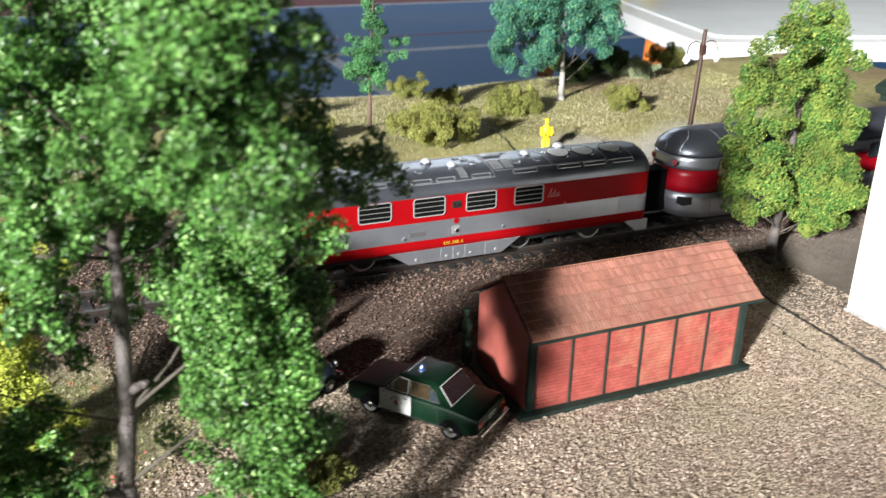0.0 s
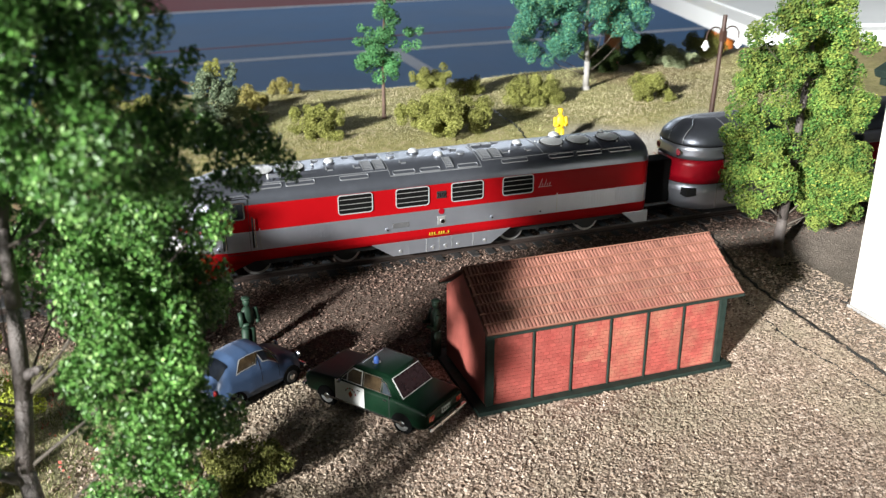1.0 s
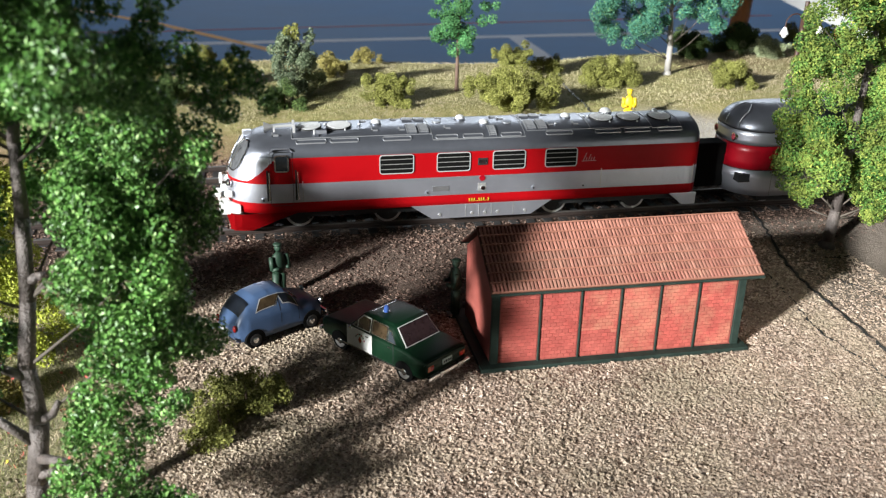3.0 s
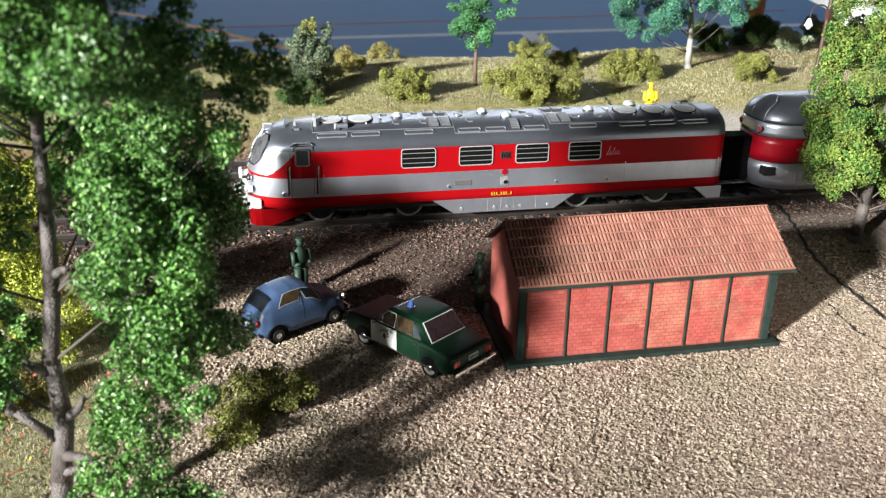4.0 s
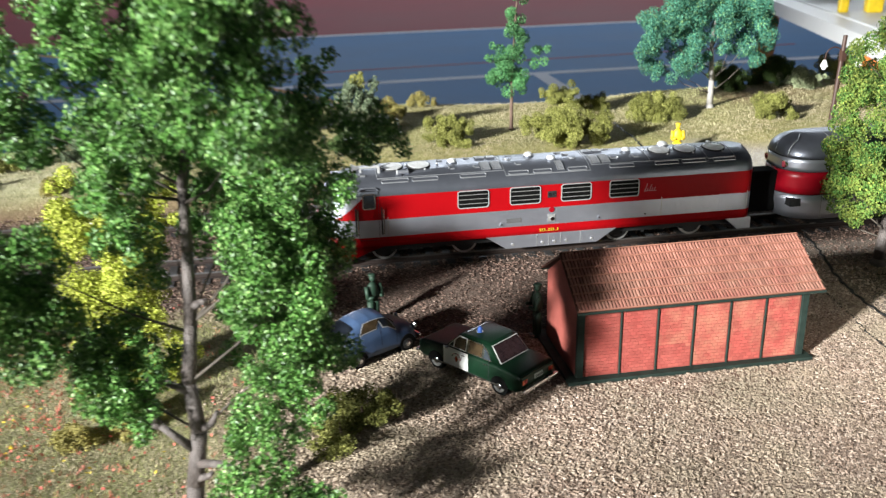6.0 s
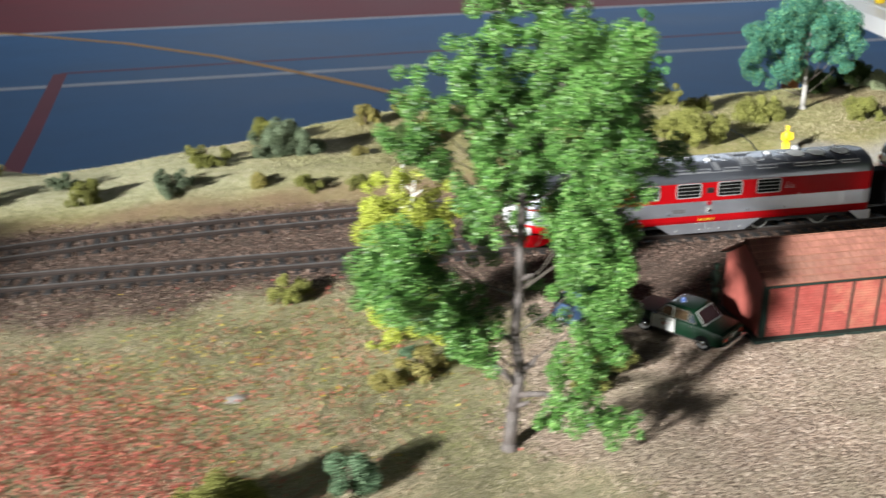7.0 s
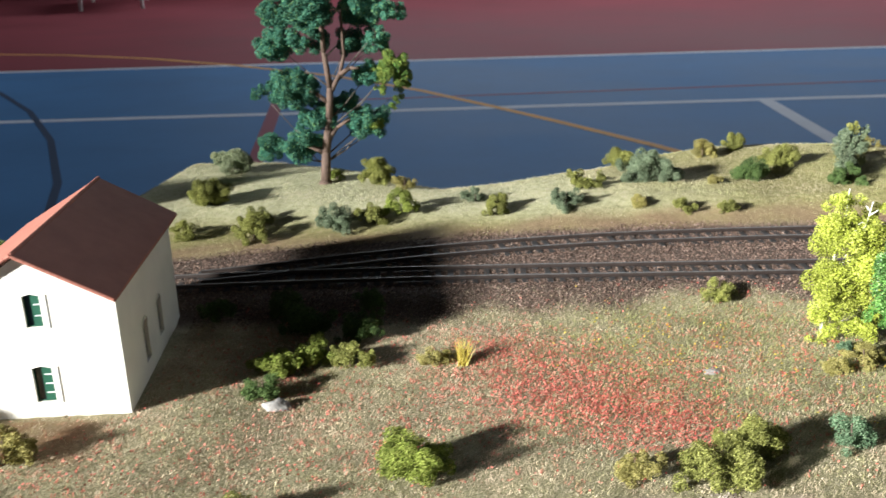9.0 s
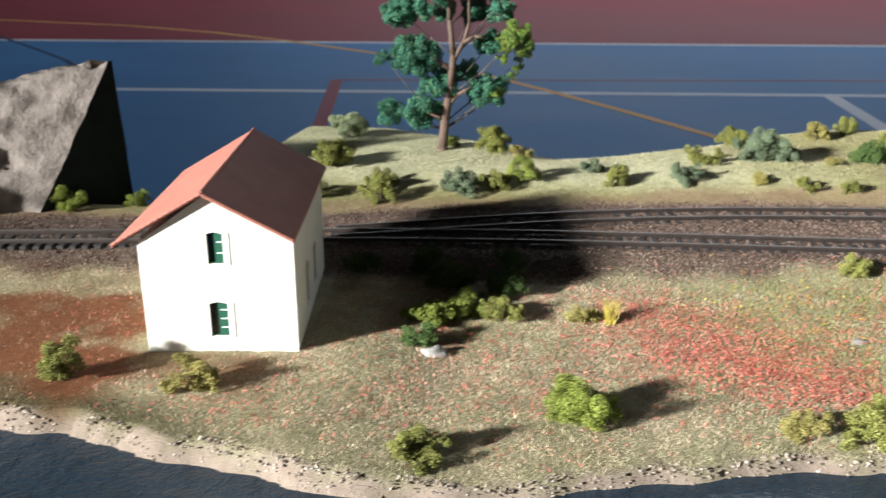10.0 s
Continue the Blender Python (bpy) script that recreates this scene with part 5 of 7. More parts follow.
# ---- foliage ----
def leaves(blobs, per_mm2, size, seed, fill=0.35, spare=7.0, lump=1.0):
    """Small folded leaf flakes over lumpy clumps. blobs: x, y, z, radius, squash. Returns arrays for raw()."""
    g = np.random.default_rng(seed)
    P, N = [], []
    for x, y, z, r, q in blobs:
        subs = max(5, int(r * r / spare))
        d = g.normal(size=(subs, 3))
        d /= np.linalg.norm(d, axis=1)[:, None]
        centre = d * (r * g.uniform(0.45, 0.95, subs))[:, None] * np.array([1, 1, q]) + (x, y, z)
        rad = r * g.uniform(0.26, 0.46, subs) * lump + 0.6
        for c, s in zip(centre, rad):
            n = max(6, int(4 * math.pi * s * s * per_mm2))
            e = g.normal(size=(n, 3))
            e /= np.linalg.norm(e, axis=1)[:, None]
            P.append(c + e * (s * g.uniform(fill, 1.05, n) ** 0.5)[:, None])
            N.append(e)
    P, N = np.concatenate(P), np.concatenate(N)
    n = len(P)
    N = N + g.normal(0, 0.55, (n, 3))
    N /= np.linalg.norm(N, axis=1)[:, None]
    a = np.cross(N, g.normal(size=(n, 3)))
    a /= np.linalg.norm(a, axis=1)[:, None] + 1e-9
    b = np.cross(N, a)
    s = size * g.uniform(0.6, 1.35, n)[:, None]
    tip, tail = P + a * s, P - a * s * 0.8
    l, rr = P + b * s * 0.55 + N * s * 0.35, P - b * s * 0.55 + N * s * 0.25
    verts = np.stack([tail, rr, tip, l], 1).reshape(-1, 3)
    k = np.arange(n)[:, None] * 4
    return verts, np.concatenate([k, k + 1, k + 2, k + 3], 1)


def foliage(name, low, mid, high, extra=None, scale=45.0, tint=None):
    stops = [(0.0, low), (0.45, mid), (0.85, high)]
    if extra:
        stops.append((0.97, extra))
    return island(name, stops, 0.75, 0.2, scale, 0.4, tint)


BARK_PALE = paint("pale_bark", (0.30, 0.285, 0.265), 0.7, 0.0, 0.2, 250.0)
BARK_DARK = paint("twig_bark", (0.09, 0.075, 0.06), 0.8, 0.0, 0.3, 250.0)
LEAF_NEAR = island("leaf_fresh_green", ((0.0, (0.03, 0.092, 0.017)), (0.45, (0.08, 0.202, 0.037)), (0.85, (0.148, 0.312, 0.073)), (0.97, (0.30, 0.47, 0.16))), 0.42, 0.45, 45.0, 0.4)
LEAF_MIXED = foliage("leaf_green_yellow", (0.026, 0.08, 0.018), (0.07, 0.175, 0.038), (0.155, 0.27, 0.06), (0.38, 0.40, 0.085), 45.0, ((0.22, 0.26, 0.055), 170.0))
LEAF_LIME = foliage("leaf_lime_yellow", (0.17, 0.21, 0.02), (0.36, 0.41, 0.05), (0.50, 0.53, 0.12))
LEAF_TEAL = foliage("leaf_blue_green", (0.018, 0.085, 0.06), (0.05, 0.185, 0.125), (0.11, 0.28, 0.185), (0.19, 0.33, 0.12))
LEAF_FIR = foliage("leaf_mid_green", (0.026, 0.10, 0.036), (0.065, 0.20, 0.07), (0.12, 0.28, 0.11))
BUSH = {
    "olive": foliage("bush_olive", (0.065, 0.072, 0.014), (0.19, 0.20, 0.045), (0.31, 0.31, 0.10)),
    "lime": foliage("bush_lime", (0.08, 0.11, 0.014), (0.19, 0.24, 0.04), (0.29, 0.32, 0.08)),
    "straw": foliage("bush_straw", (0.14, 0.12, 0.03), (0.28, 0.25, 0.07), (0.38, 0.33, 0.13)),
    "blue": foliage("bush_grey_green", (0.04, 0.065, 0.035), (0.11, 0.15, 0.085), (0.22, 0.26, 0.17)),
    "pale": foliage("bush_pale", (0.15, 0.19, 0.10), (0.30, 0.35, 0.2), (0.44, 0.48, 0.31)),
    "green": foliage("bush_dark_green", (0.022, 0.045, 0.014), (0.06, 0.105, 0.03), (0.12, 0.175, 0.055)),
    "teal": foliage("bush_bluish_green", (0.03, 0.062, 0.03), (0.085, 0.15, 0.078), (0.19, 0.275, 0.165)),
    "yel": foliage("grass_tuft_yellow", (0.3, 0.22, 0.03), (0.5, 0.4, 0.06), (0.6, 0.5, 0.15)),
}
BUSH_LABEL = {
    "olive": "olive green foam bush on the model ground", "lime": "bright lime green foam bush on the model ground",
    "straw": "straw coloured dry bush on the model ground", "blue": "grey-green fluffy bush on the model ground",
    "pale": "pale sage green fluffy bush on the hill", "green": "dark green leafy bush on the model ground",
    "teal": "bright bluish green needle bush on the meadow",
    "yel": "tuft of long yellow grass on the meadow",
}


def limb(bm, pts, r0, r1, n=8):
    for i in range(len(pts) - 1):
        a, b = i / (len(pts) - 1), (i + 1) / (len(pts) - 1)
        tube(bm, pts[i], pts[i + 1], r0 + (r1 - r0) * a, r0 + (r1 - r0) * b, n=n)
    return bm


def tree(x, y, label, bark, trunk, blobs, crowns, r0, size, density, seed, spare=7.0, stubs=(), lump=1.0):
    """trunk: points up the stem. blobs: x, y, z, radius, squash, leaf material index."""
    z = ground_z(x, y)
    t = thing("tree", x, y, z, 0, label, "tree", "trees")
    bm = bmesh.new()
    pts = [Vector(p) for p in trunk]
    limb(bm, pts, r0, r0 * 0.35, 12)
    tube(bm, (pts[0].x, pts[0].y, -1.5), (pts[0].x, pts[0].y, 2.5), r0 * 1.7, r0 * 0.95, n=12)
    stem = part("trunk", bm, bark, t, "knotty model tree trunk", smooth=True)
    for s in stubs:
        part("branch_stub", limb(bmesh.new(), [Vector(p) for p in s], r0 * 0.5, r0 * 0.22, 8), bark, stem, smooth=True)
    r = random.Random(seed)
    for bx, by, bz, br, q, _ in blobs[::5] if len(blobs) > 30 else blobs:
        if len(blobs) > 30 and bz < 48:
            continue
        want = max(bz - 0.7 * math.hypot(bx, by) - br * 0.3, pts[-1].z * 0.12)
        k = max(1, min(range(len(pts)), key=lambda i: abs(pts[i].z - want)))
        u = min(1.0, max(0.0, (want - pts[k - 1].z) / max(1.0, pts[k].z - pts[k - 1].z)))
        a, e = pts[k - 1].lerp(pts[k], u), Vector((bx, by, bz))
        e = a.lerp(e, 0.85)
        m = a.lerp(e, 0.5) + Vector((r.uniform(-2, 2), r.uniform(-2, 2), r.uniform(-4, 0)))
        part("limb", limb(bmesh.new(), [a, m, e], r0 * 0.17, r0 * 0.05, 6), BARK_DARK if bark is not BARK_WHITE else bark, stem, smooth=True)
    for i, leaf in enumerate(crowns):
        mine = [b[:5] for b in blobs if b[5] == i]
        if mine:
            v, f = leaves(mine, density, size, seed + i, spare=spare, lump=lump)
            tagged(raw("crown", v, f, leaf, t), kind="stuff")
    return t


# ---- the trees ----
def local(x, y, blobs, grow=1.2):
    z = ground_z(x, y)
    return [(bx - x, by - y, bz - z, r * grow, q, i) for bx, by, bz, r, q, i in blobs]


back_clumps = [(36, 168, 147, 6.0, 0.95, 0), (54, 166, 145, 6.5, 0.95, 0), (24, 170, 130, 5.0, 0.95, 0), (38, 172, 133, 6.5, 0.95, 0), (55, 170, 128, 6.0, 0.95, 0), (33, 172, 117, 6.0, 0.95, 0), (46, 172, 111, 6.0, 0.95, 0), (31, 172, 101, 5.0, 0.95, 0), (52, 172, 98, 5.0, 0.95, 0), (26, 171, 88, 4.4, 0.95, 0), (30, 173, 82, 3.8, 0.95, 0)]
stem_clumps = [(40, 176, 72, 5, 0.95, 1), (47, 178, 84, 5.5, 0.95, 1), (33, 174, 62, 4.5, 0.95, 1), (52, 176, 90, 5, 0.95, 0), (30, 172, 74, 4.5, 0.95, 0), (56, 172, 78, 5, 0.95, 0), (46, 164, 101, 6.2, 0.95, 0), (40, 160, 110, 5.8, 0.95, 0), (50, 150, 119, 5.5, 0.95, 0), (30, 152, 103, 4.8, 0.95, 0), (60, 152, 100, 4.8, 0.95, 0), (54, 172, 52, 4.6, 0.95, 0), (55, 172, 38, 4.2, 0.95, 0), (36, 178, 92, 5, 0.95, 0), (8, 166, 124, 4.6, 0.95, 0), (12, 168, 113, 5.2, 0.95, 0), (23, 168, 125, 5.2, 0.95, 0), (3, 166, 106, 4.2, 0.95, 0), (26, 170, 110, 5.2, 0.95, 0), (26, 168, 42, 3.6, 0.95, 0), (20, 168, 46, 3.8, 0.95, 0), (28, 168, 28, 3.0, 0.95, 0)]
foot_clumps = [(58, 140, 18, 5.6, 0.95, 0), (66, 138, 16, 4.8, 0.95, 0), (52, 141, 20, 4.4, 0.95, 1), (73, 134, 15, 3.4, 0.95, 0), (69, 138, 11, 3.2, 0.95, 0), (47, 143, 16, 3.2, 0.95, 1), (60, 149, 39, 5.2, 0.95, 0), (54, 150, 32, 4.8, 0.95, 0), (49, 152, 27, 3.8, 0.95, 1), (66, 149, 45, 4.6, 0.95, 0), (61, 146, 29, 4.2, 0.95, 1), (69, 147, 36, 3.6, 0.95, 0), (34, 170, 40, 2.8, 0.95, 0), (27, 172, 28, 2.6, 0.95, 1), (26, 156, 34, 5.2, 0.95, 0), (27, 165, 36, 4.2, 0.95, 0), (19, 156, 40, 5.1, 0.95, 0), (24, 164, 43, 7.0, 0.95, 0), (14, 200, 27, 4.6, 0.95, 0), (24, 198, 30, 4.2, 0.95, 1), (8, 199, 34, 4.0, 0.95, 0), (78, 156, 44, 2.9, 0.95, 1), (76, 156, 45, 3.5, 0.95, 1), (27, 168, 48, 5.0, 0.95, 1), (71, 156, 50, 7.0, 0.95, 1), (68, 152, 51, 4.7, 0.95, 0)]
low_clumps = [(7, 156, 58, 7.2, 0.95, 1), (63, 150, 60, 8.0, 0.95, 0), (59, 156, 66, 5.5, 0.95, 0), (-5, 148, 64, 6.1, 0.95, 0), (70, 156, 65, 5.8, 0.95, 0), (77, 168, 68, 5.2, 0.95, 1), (65, 160, 69, 8.6, 0.95, 0), (2, 152, 69, 9.4, 0.95, 0), (78, 164, 70, 4.2, 0.95, 0), (10, 156, 73, 6.4, 0.95, 0), (30, 158, 76, 4.2, 0.95, 0), (-2, 156, 76, 4.3, 0.95, 0), (64, 160, 76, 5.9, 0.95, 0), (60, 158, 79, 6.4, 0.95, 0), (65, 168, 80, 9.8, 0.95, 0)]
mid_clumps = [(73, 156, 90, 6.0, 0.95, 0), (29, 156, 90, 5.3, 0.95, 0), (57, 158, 95, 6.0, 0.95, 0), (35, 156, 96, 5.3, 0.95, 1), (91, 156, 97, 3.9, 0.95, 1), (83, 156, 98, 3.9, 0.95, 1), (71, 144, 104, 5.4, 0.95, 0), (73, 144, 104, 6.2, 0.95, 0), (85, 156, 104, 5.0, 0.95, 1), (15, 162, 101, 4.0, 0.95, 1), (52, 140, 106, 5.2, 0.95, 0), (64, 140, 107, 4.6, 0.95, 0), (40, 136, 109, 4.8, 0.95, 1), (59, 132, 111, 7.2, 0.95, 0), (14, 162, 104, 6.2, 0.95, 0), (70, 144, 115, 3.9, 0.95, 1)]
high_clumps = [(76, 152, 116, 2.6, 0.95, 1), (31, 162, 107, 4.8, 0.95, 1), (50, 128, 117, 5.4, 0.95, 0), (28, 160, 121, 5.6, 0.95, 0), (50, 166, 123, 6.6, 0.95, 0), (56, 132, 124, 5.8, 0.95, 0), (36, 165, 123, 4.8, 0.95, 0), (18, 162, 115, 4.0, 0.95, 0), (56, 160, 129, 7.8, 0.95, 0), (47, 124, 128, 5.6, 0.95, 0), (53, 124, 137, 7.4, 0.95, 0), (62, 132, 131, 7.1, 0.95, 0), (48, 160, 141, 5.0, 0.95, 0)]
tree(38, 158, "tall bright green model tree with knotty grey trunk", BARK_GREY,
     [(0, 0, 0), (1.5, 1.5, 14), (4, 2, 29), (2.5, 5, 41), (4.5, 7, 56), (5.5, 10, 74), (6, 11, 90), (10, 4, 108), (14, -5, 128)],
     local(38, 158, foot_clumps + low_clumps + mid_clumps + high_clumps + stem_clumps + back_clumps, 1.65), (LEAF_NEAR, LEAF_NEAR), 2.5, 0.6, 1.6, 21, 10.0,
     [((2.5, 1.5, 24), (-5, 0, 33), (-8, 1, 40)), ((4, 2, 29), (7.5, 0, 32), (9, 0, 35)), ((3, 4, 39), (-3, 3, 43), (-7, 2, 45)), ((-5, 0, 33), (-8, 2, 33), (-11, 2, 36)), ((4.6, 8, 60), (7.5, 6, 62), (9, 6, 62.5)), ((2, 1, 16), (5, -1, 17.5), (6.5, -1, 18.5)), ((2.5, 1.5, 20), (10, -8, 25), (18, -17, 23))], 0.85)
lime_clumps = [(17, 246, 65, 7.0, 0.95, 0), (5, 236, 66, 7.0, 0.95, 0), (26, 250, 56, 5.4, 0.95, 0), (31, 250, 61, 5.0, 0.95, 0), (11, 230, 51, 12.0, 0.95, 0), (23, 226, 53, 8.7, 0.95, 0), (7, 238, 28, 11.2, 0.95, 0), (20, 238, 27, 9.1, 0.95, 0), (8, 238, 10, 8.0, 0.95, 0), (2, 238, -1, 6.3, 0.95, 0), (26, 238, 9, 8.1, 0.95, 0), (32, 230, 58, 5.0, 0.95, 0)]
tree(7, 244, "slender lime yellow model tree with white branches", BARK_WHITE,
     [(0, 0, 0), (1, 0, 22), (3, 2, 45), (7, 4, 60), (8, 6, 74)],
     local(7, 244, lime_clumps, 1.3), (LEAF_LIME,), 0.85, 0.55, 1.5, 31, 8.0,
     [((8, -11, 57), (8.3, -15.5, 62), (9.5, -17, 74)), ((8.3, -16, 63), (5.5, -17, 64), (4, -17, 63)), ((8.8, -16, 67), (11.2, -17, 69), (12.4, -17, 70)), ((8.2, -16, 60), (5, -17, 59), (3, -17, 60)), ((9.0, -16, 69), (7, -17, 71.5), (6.5, -17, 72)), ((8.2, -16, 59), (10.5, -17, 58), (12, -17, 58.5))], 0.82)
bed_clumps = [(313, 276, 103, 6.3), (300, 268, 95, 6.3), (332, 283, 100, 5.8), (287, 272, 92, 3.7), (323, 276, 91, 8.0), (330, 268, 89, 5.1), (296, 283, 77, 7.2), (303, 272, 81, 6.2), (323, 276, 76, 8.1),
              (332, 268, 69, 6.1), (295, 283, 64, 5.9), (302, 272, 65, 4.9), (329, 276, 60, 8.9), (332, 268, 56, 5.7), (296, 283, 50, 5.9), (300, 272, 47, 6.0), (321, 276, 49, 7.9)]
bed_low = [(332, 268, 45, 7.1), (296, 283, 36, 5.6), (302, 272, 34, 6.6), (323, 276, 37, 8.0), (336, 268, 32, 8.1), (299, 283, 23, 4.9), (326, 272, 21, 6.7), (340, 276, 19, 5.6)]
tree(313, 276, "dense green and yellow flocked model tree in a round bed", BARK_GREY,
     [(0, 0, 0), (1, 0, 15), (2, 0, 40), (3, 0, 70), (3, 0, 95)],
     local(313, 276, [(x, y, z, r, 1.0, 0) for x, y, z, r in bed_clumps + bed_low], 1.42),
     (LEAF_MIXED,), 2.4, 0.62, 1.5, 41, 6.0)
tree(207, 486, "small fresh green model tree on the hill", BARK_BROWN,
     [(0, 0, 0), (0, 0, 25), (1, 0, 50), (3, 0, 82)],
     local(207, 486, [(211, 486, 98, 5, 1.2, 0), (210, 486, 87, 6, 1.2, 0), (209, 486, 75, 7, 1.1, 0), (196, 486, 65, 6, 1.2, 0), (223, 486, 62, 6, 1.2, 0), (206, 484, 58, 9, 1.0, 0), (195, 486, 54, 6, 1.0, 0), (208, 486, 45, 7, 1.0, 0)]),
     (LEAF_FIR,), 1.2, 0.6, 1.5, 51, 9.0)
tree(350, 514, "wide blue-green model tree with pale forked trunk", BARK_PALE,
     [(0, 0, 0), (0, 0, 18), (-2, 0, 40), (0, 0, 75)],
     local(350, 514, [(342, 514, 88, 14, 0.9, 0), (366, 514, 84, 13, 0.9, 0), (312, 514, 73, 13, 0.9, 0), (381, 514, 68, 11, 0.9, 0), (336, 514, 68, 12, 0.9, 0), (305, 514, 54, 10, 0.9, 0),
                      (362, 514, 60, 10, 0.9, 0), (320, 514, 45, 9, 0.8, 0), (377, 514, 51, 8, 0.8, 0), (352, 514, 101, 10, 0.9, 0), (322, 512, 84, 11, 0.9, 0), (352, 510, 74, 11, 0.9, 0), (330, 512, 56, 11, 0.9, 0), (378, 512, 80, 9, 0.9, 0), (346, 512, 50, 7, 0.8, 0)]),
     (LEAF_TEAL,), 2.2, 0.6, 1.4, 61, 15.0)
crown_high = [(-309, 517, 143, 13.5), (-284, 508, 145, 15.9), (-246, 525, 145, 16.2), (-222, 512, 143, 9.2), (-314, 517, 120, 13.6), (-286, 508, 126, 13.3), (-259, 525, 120, 12.2), (-236, 512, 123, 10.6), (-270, 517, 165, 15.0)]
crown_low = [(-243, 517, 97, 12.1), (-301, 512, 87, 17.0), (-329, 517, 84, 6.9), (-284, 508, 66, 13.5), (-262, 525, 73, 11.0), (-245, 512, 61, 14.0), (-323, 517, 41, 12.0), (-296, 508, 45, 14.5)]
tree(-280, 503, "large blue-green model tree with open forked crown", BARK_BROWN,
     [(0, 0, 0), (2, 0, 25), (6, 0, 50), (8, 0, 74), (5, 0, 100), (4, 0, 135)],
     local(-280, 503, [(x, y, z, r, 0.72, 0) for x, y, z, r in crown_high + crown_low] + [(-224, 508, 101, 13.0, 0.8, 1), (-224, 525, 73, 5.5, 1.2, 1), (-218, 525, 85, 6.8, 1.1, 1), (-236, 510, 88, 6.0, 0.8, 1), (-240, 506, 60, 7.0, 0.7, 1)], 1.2),
     (LEAF_TEAL, LEAF_MIXED), 4.0, 0.75, 1.5, 71, 7.0,
     [((8, 0, 70), (16, 0, 84), (20, 0, 98), (19, 0, 130)), ((16, 0, 84), (24, 0, 88), (31, 0, 88)), ((3, 0, 34), (12, -1, 44), (22, -2, 50)), ((2, 0, 24), (-10, -3, 30), (-22, -4, 33)), ((7, 0, 62), (-6, 0, 72), (-20, 0, 80))], 0.62)
ring = part("tree_bed", tubed((313, 276, -1), (313, 276, 0.5), 9.5, n=28), paint("dark_soil", (0.045, 0.035, 0.028), 0.95))
tagged(ring, "round bed of dark soil under the dense tree", "tree bed")


# ---- bushes ----
def bush(kind, x, y, r, seed, tall=0.8):
    z = ground_z(x, y)
    t = thing("bush", x, y, z, 0, BUSH_LABEL[kind], "bush", "bushes")
    g = random.Random(seed)
    if kind == "yel":
        bm = bmesh.new()
        for k in range(70):
            a, lean = g.uniform(0, 6.28), g.uniform(0.1, 0.55)
            h = g.uniform(0.6, 1.2) * r * 1.25
            b0 = Vector((g.uniform(-1, 1) * r * 0.3, g.uniform(-1, 1) * r * 0.3, -0.4))
            tube(bm, b0, b0 + Vector((math.cos(a) * lean * h, math.sin(a) * lean * h, h)), 0.22, 0.05, n=3)
        tagged(part("grass", bm, BUSH[kind], t), kind="stuff")
        return t
    blobs = [(0, 0, r * 0.42 * tall, r * 0.52, tall)]
    for k in range(g.randint(6, 9)):
        a, d = g.uniform(0, 6.28), g.uniform(0.3, 0.8) * r
        blobs.append((math.cos(a) * d, math.sin(a) * d * 0.8, r * g.uniform(0.12, 0.8) * tall * (1 - 0.45 * d / r), r * g.uniform(0.2, 0.4), tall))
    v, f = leaves(blobs, 3.0, 0.4 if r < 14 else 0.46, seed)
    tagged(raw("foliage", v, f, BUSH[kind], t), kind="stuff")
    part("stem", limb(bmesh.new(), [Vector((0, 0, -1)), Vector((0.4, 0, r * 0.35)), Vector((0, 0.3, r * 0.7))], 0.6, 0.2, 6), BARK_BROWN, t)
    return t


hill_left = [("pale", -360, 538, 14), ("olive", -358, 456, 14), ("olive", -319, 418, 10), ("olive", -314, 394, 10), ("olive", -362, 397, 8), ("blue", -261, 412, 11),
             ("olive", -237, 422, 10), ("lime", -218, 432, 9), ("straw", -218, 486, 8), ("olive", -240, 508, 12), ("lime", -273, 516, 6), ("blue", -165, 453, 7), ("olive", -150, 432, 9),
             ("blue", -101, 438, 9), ("olive", -83, 477, 9), ("lime", -517, 356, 10), ("lime", -476, 369, 8)]
hill_mid = [("olive", -46, 537, 11), ("blue", -36, 489, 15), ("straw", -52, 434, 6), ("olive", -23, 425, 7), ("olive", 10, 425, 6), ("straw", 26, 564, 10), ("olive", 62, 590, 9),
            ("straw", 15, 482, 5), ("green", 46, 493, 12), ("olive", 74, 526, 10), ("straw", 165, 575, 7)]
hill_right = [("straw", 136, 533, 9), ("olive", 165, 464, 11), ("olive", 226, 447, 15), ("olive", 262, 566, 10), ("olive", 273, 532, 8),
              ("olive", 301, 495, 13), ("olive", 373, 476, 11), ("green", 390, 570, 13), ("green", 440, 588, 14), ("pale", 452, 570, 12), ("olive", 490, 592, 13), ("olive", 82, 526, 11), ("green", 108, 470, 10)]
meadow_plants = [("olive", -35, 284, 7), ("straw", -189, 222, 6), ("yel", -175, 219, 6), ("lime", -195, 128, 12), ("straw", -110, 122, 8), ("olive", -80, 121, 11), ("olive", -60, 136, 12), ("teal", -19, 143, 9.5), ("straw", 15, 213, 7), ("straw", 0, 207, 5), ("teal", 12, 226, 3),
                 ("green", -268, 191, 7), ("lime", -266, 213, 9), ("lime", -251, 223, 9), ("olive", -231, 218, 8), ("green", -228, 250, 10), ("green", -258, 255, 12), ("green", -274, 275, 10), ("green", -225, 278, 8),
                 ("green", -308, 273, 7), ("olive", -420, 141, 9), ("straw", -361, 134, 9), ("olive", -258, 95, 9), ("olive", 85, 195, 9), ("olive", 78, 187, 7)]
seed = 100
for group in (hill_left, hill_mid, hill_right, meadow_plants):
    for kind, x, y, r in group:
        seed += 1
        bush(kind, x, y, r * 1.6, seed, 1.4 if (x, y) in ((-420, 141), (-218, 432)) else 1.0)
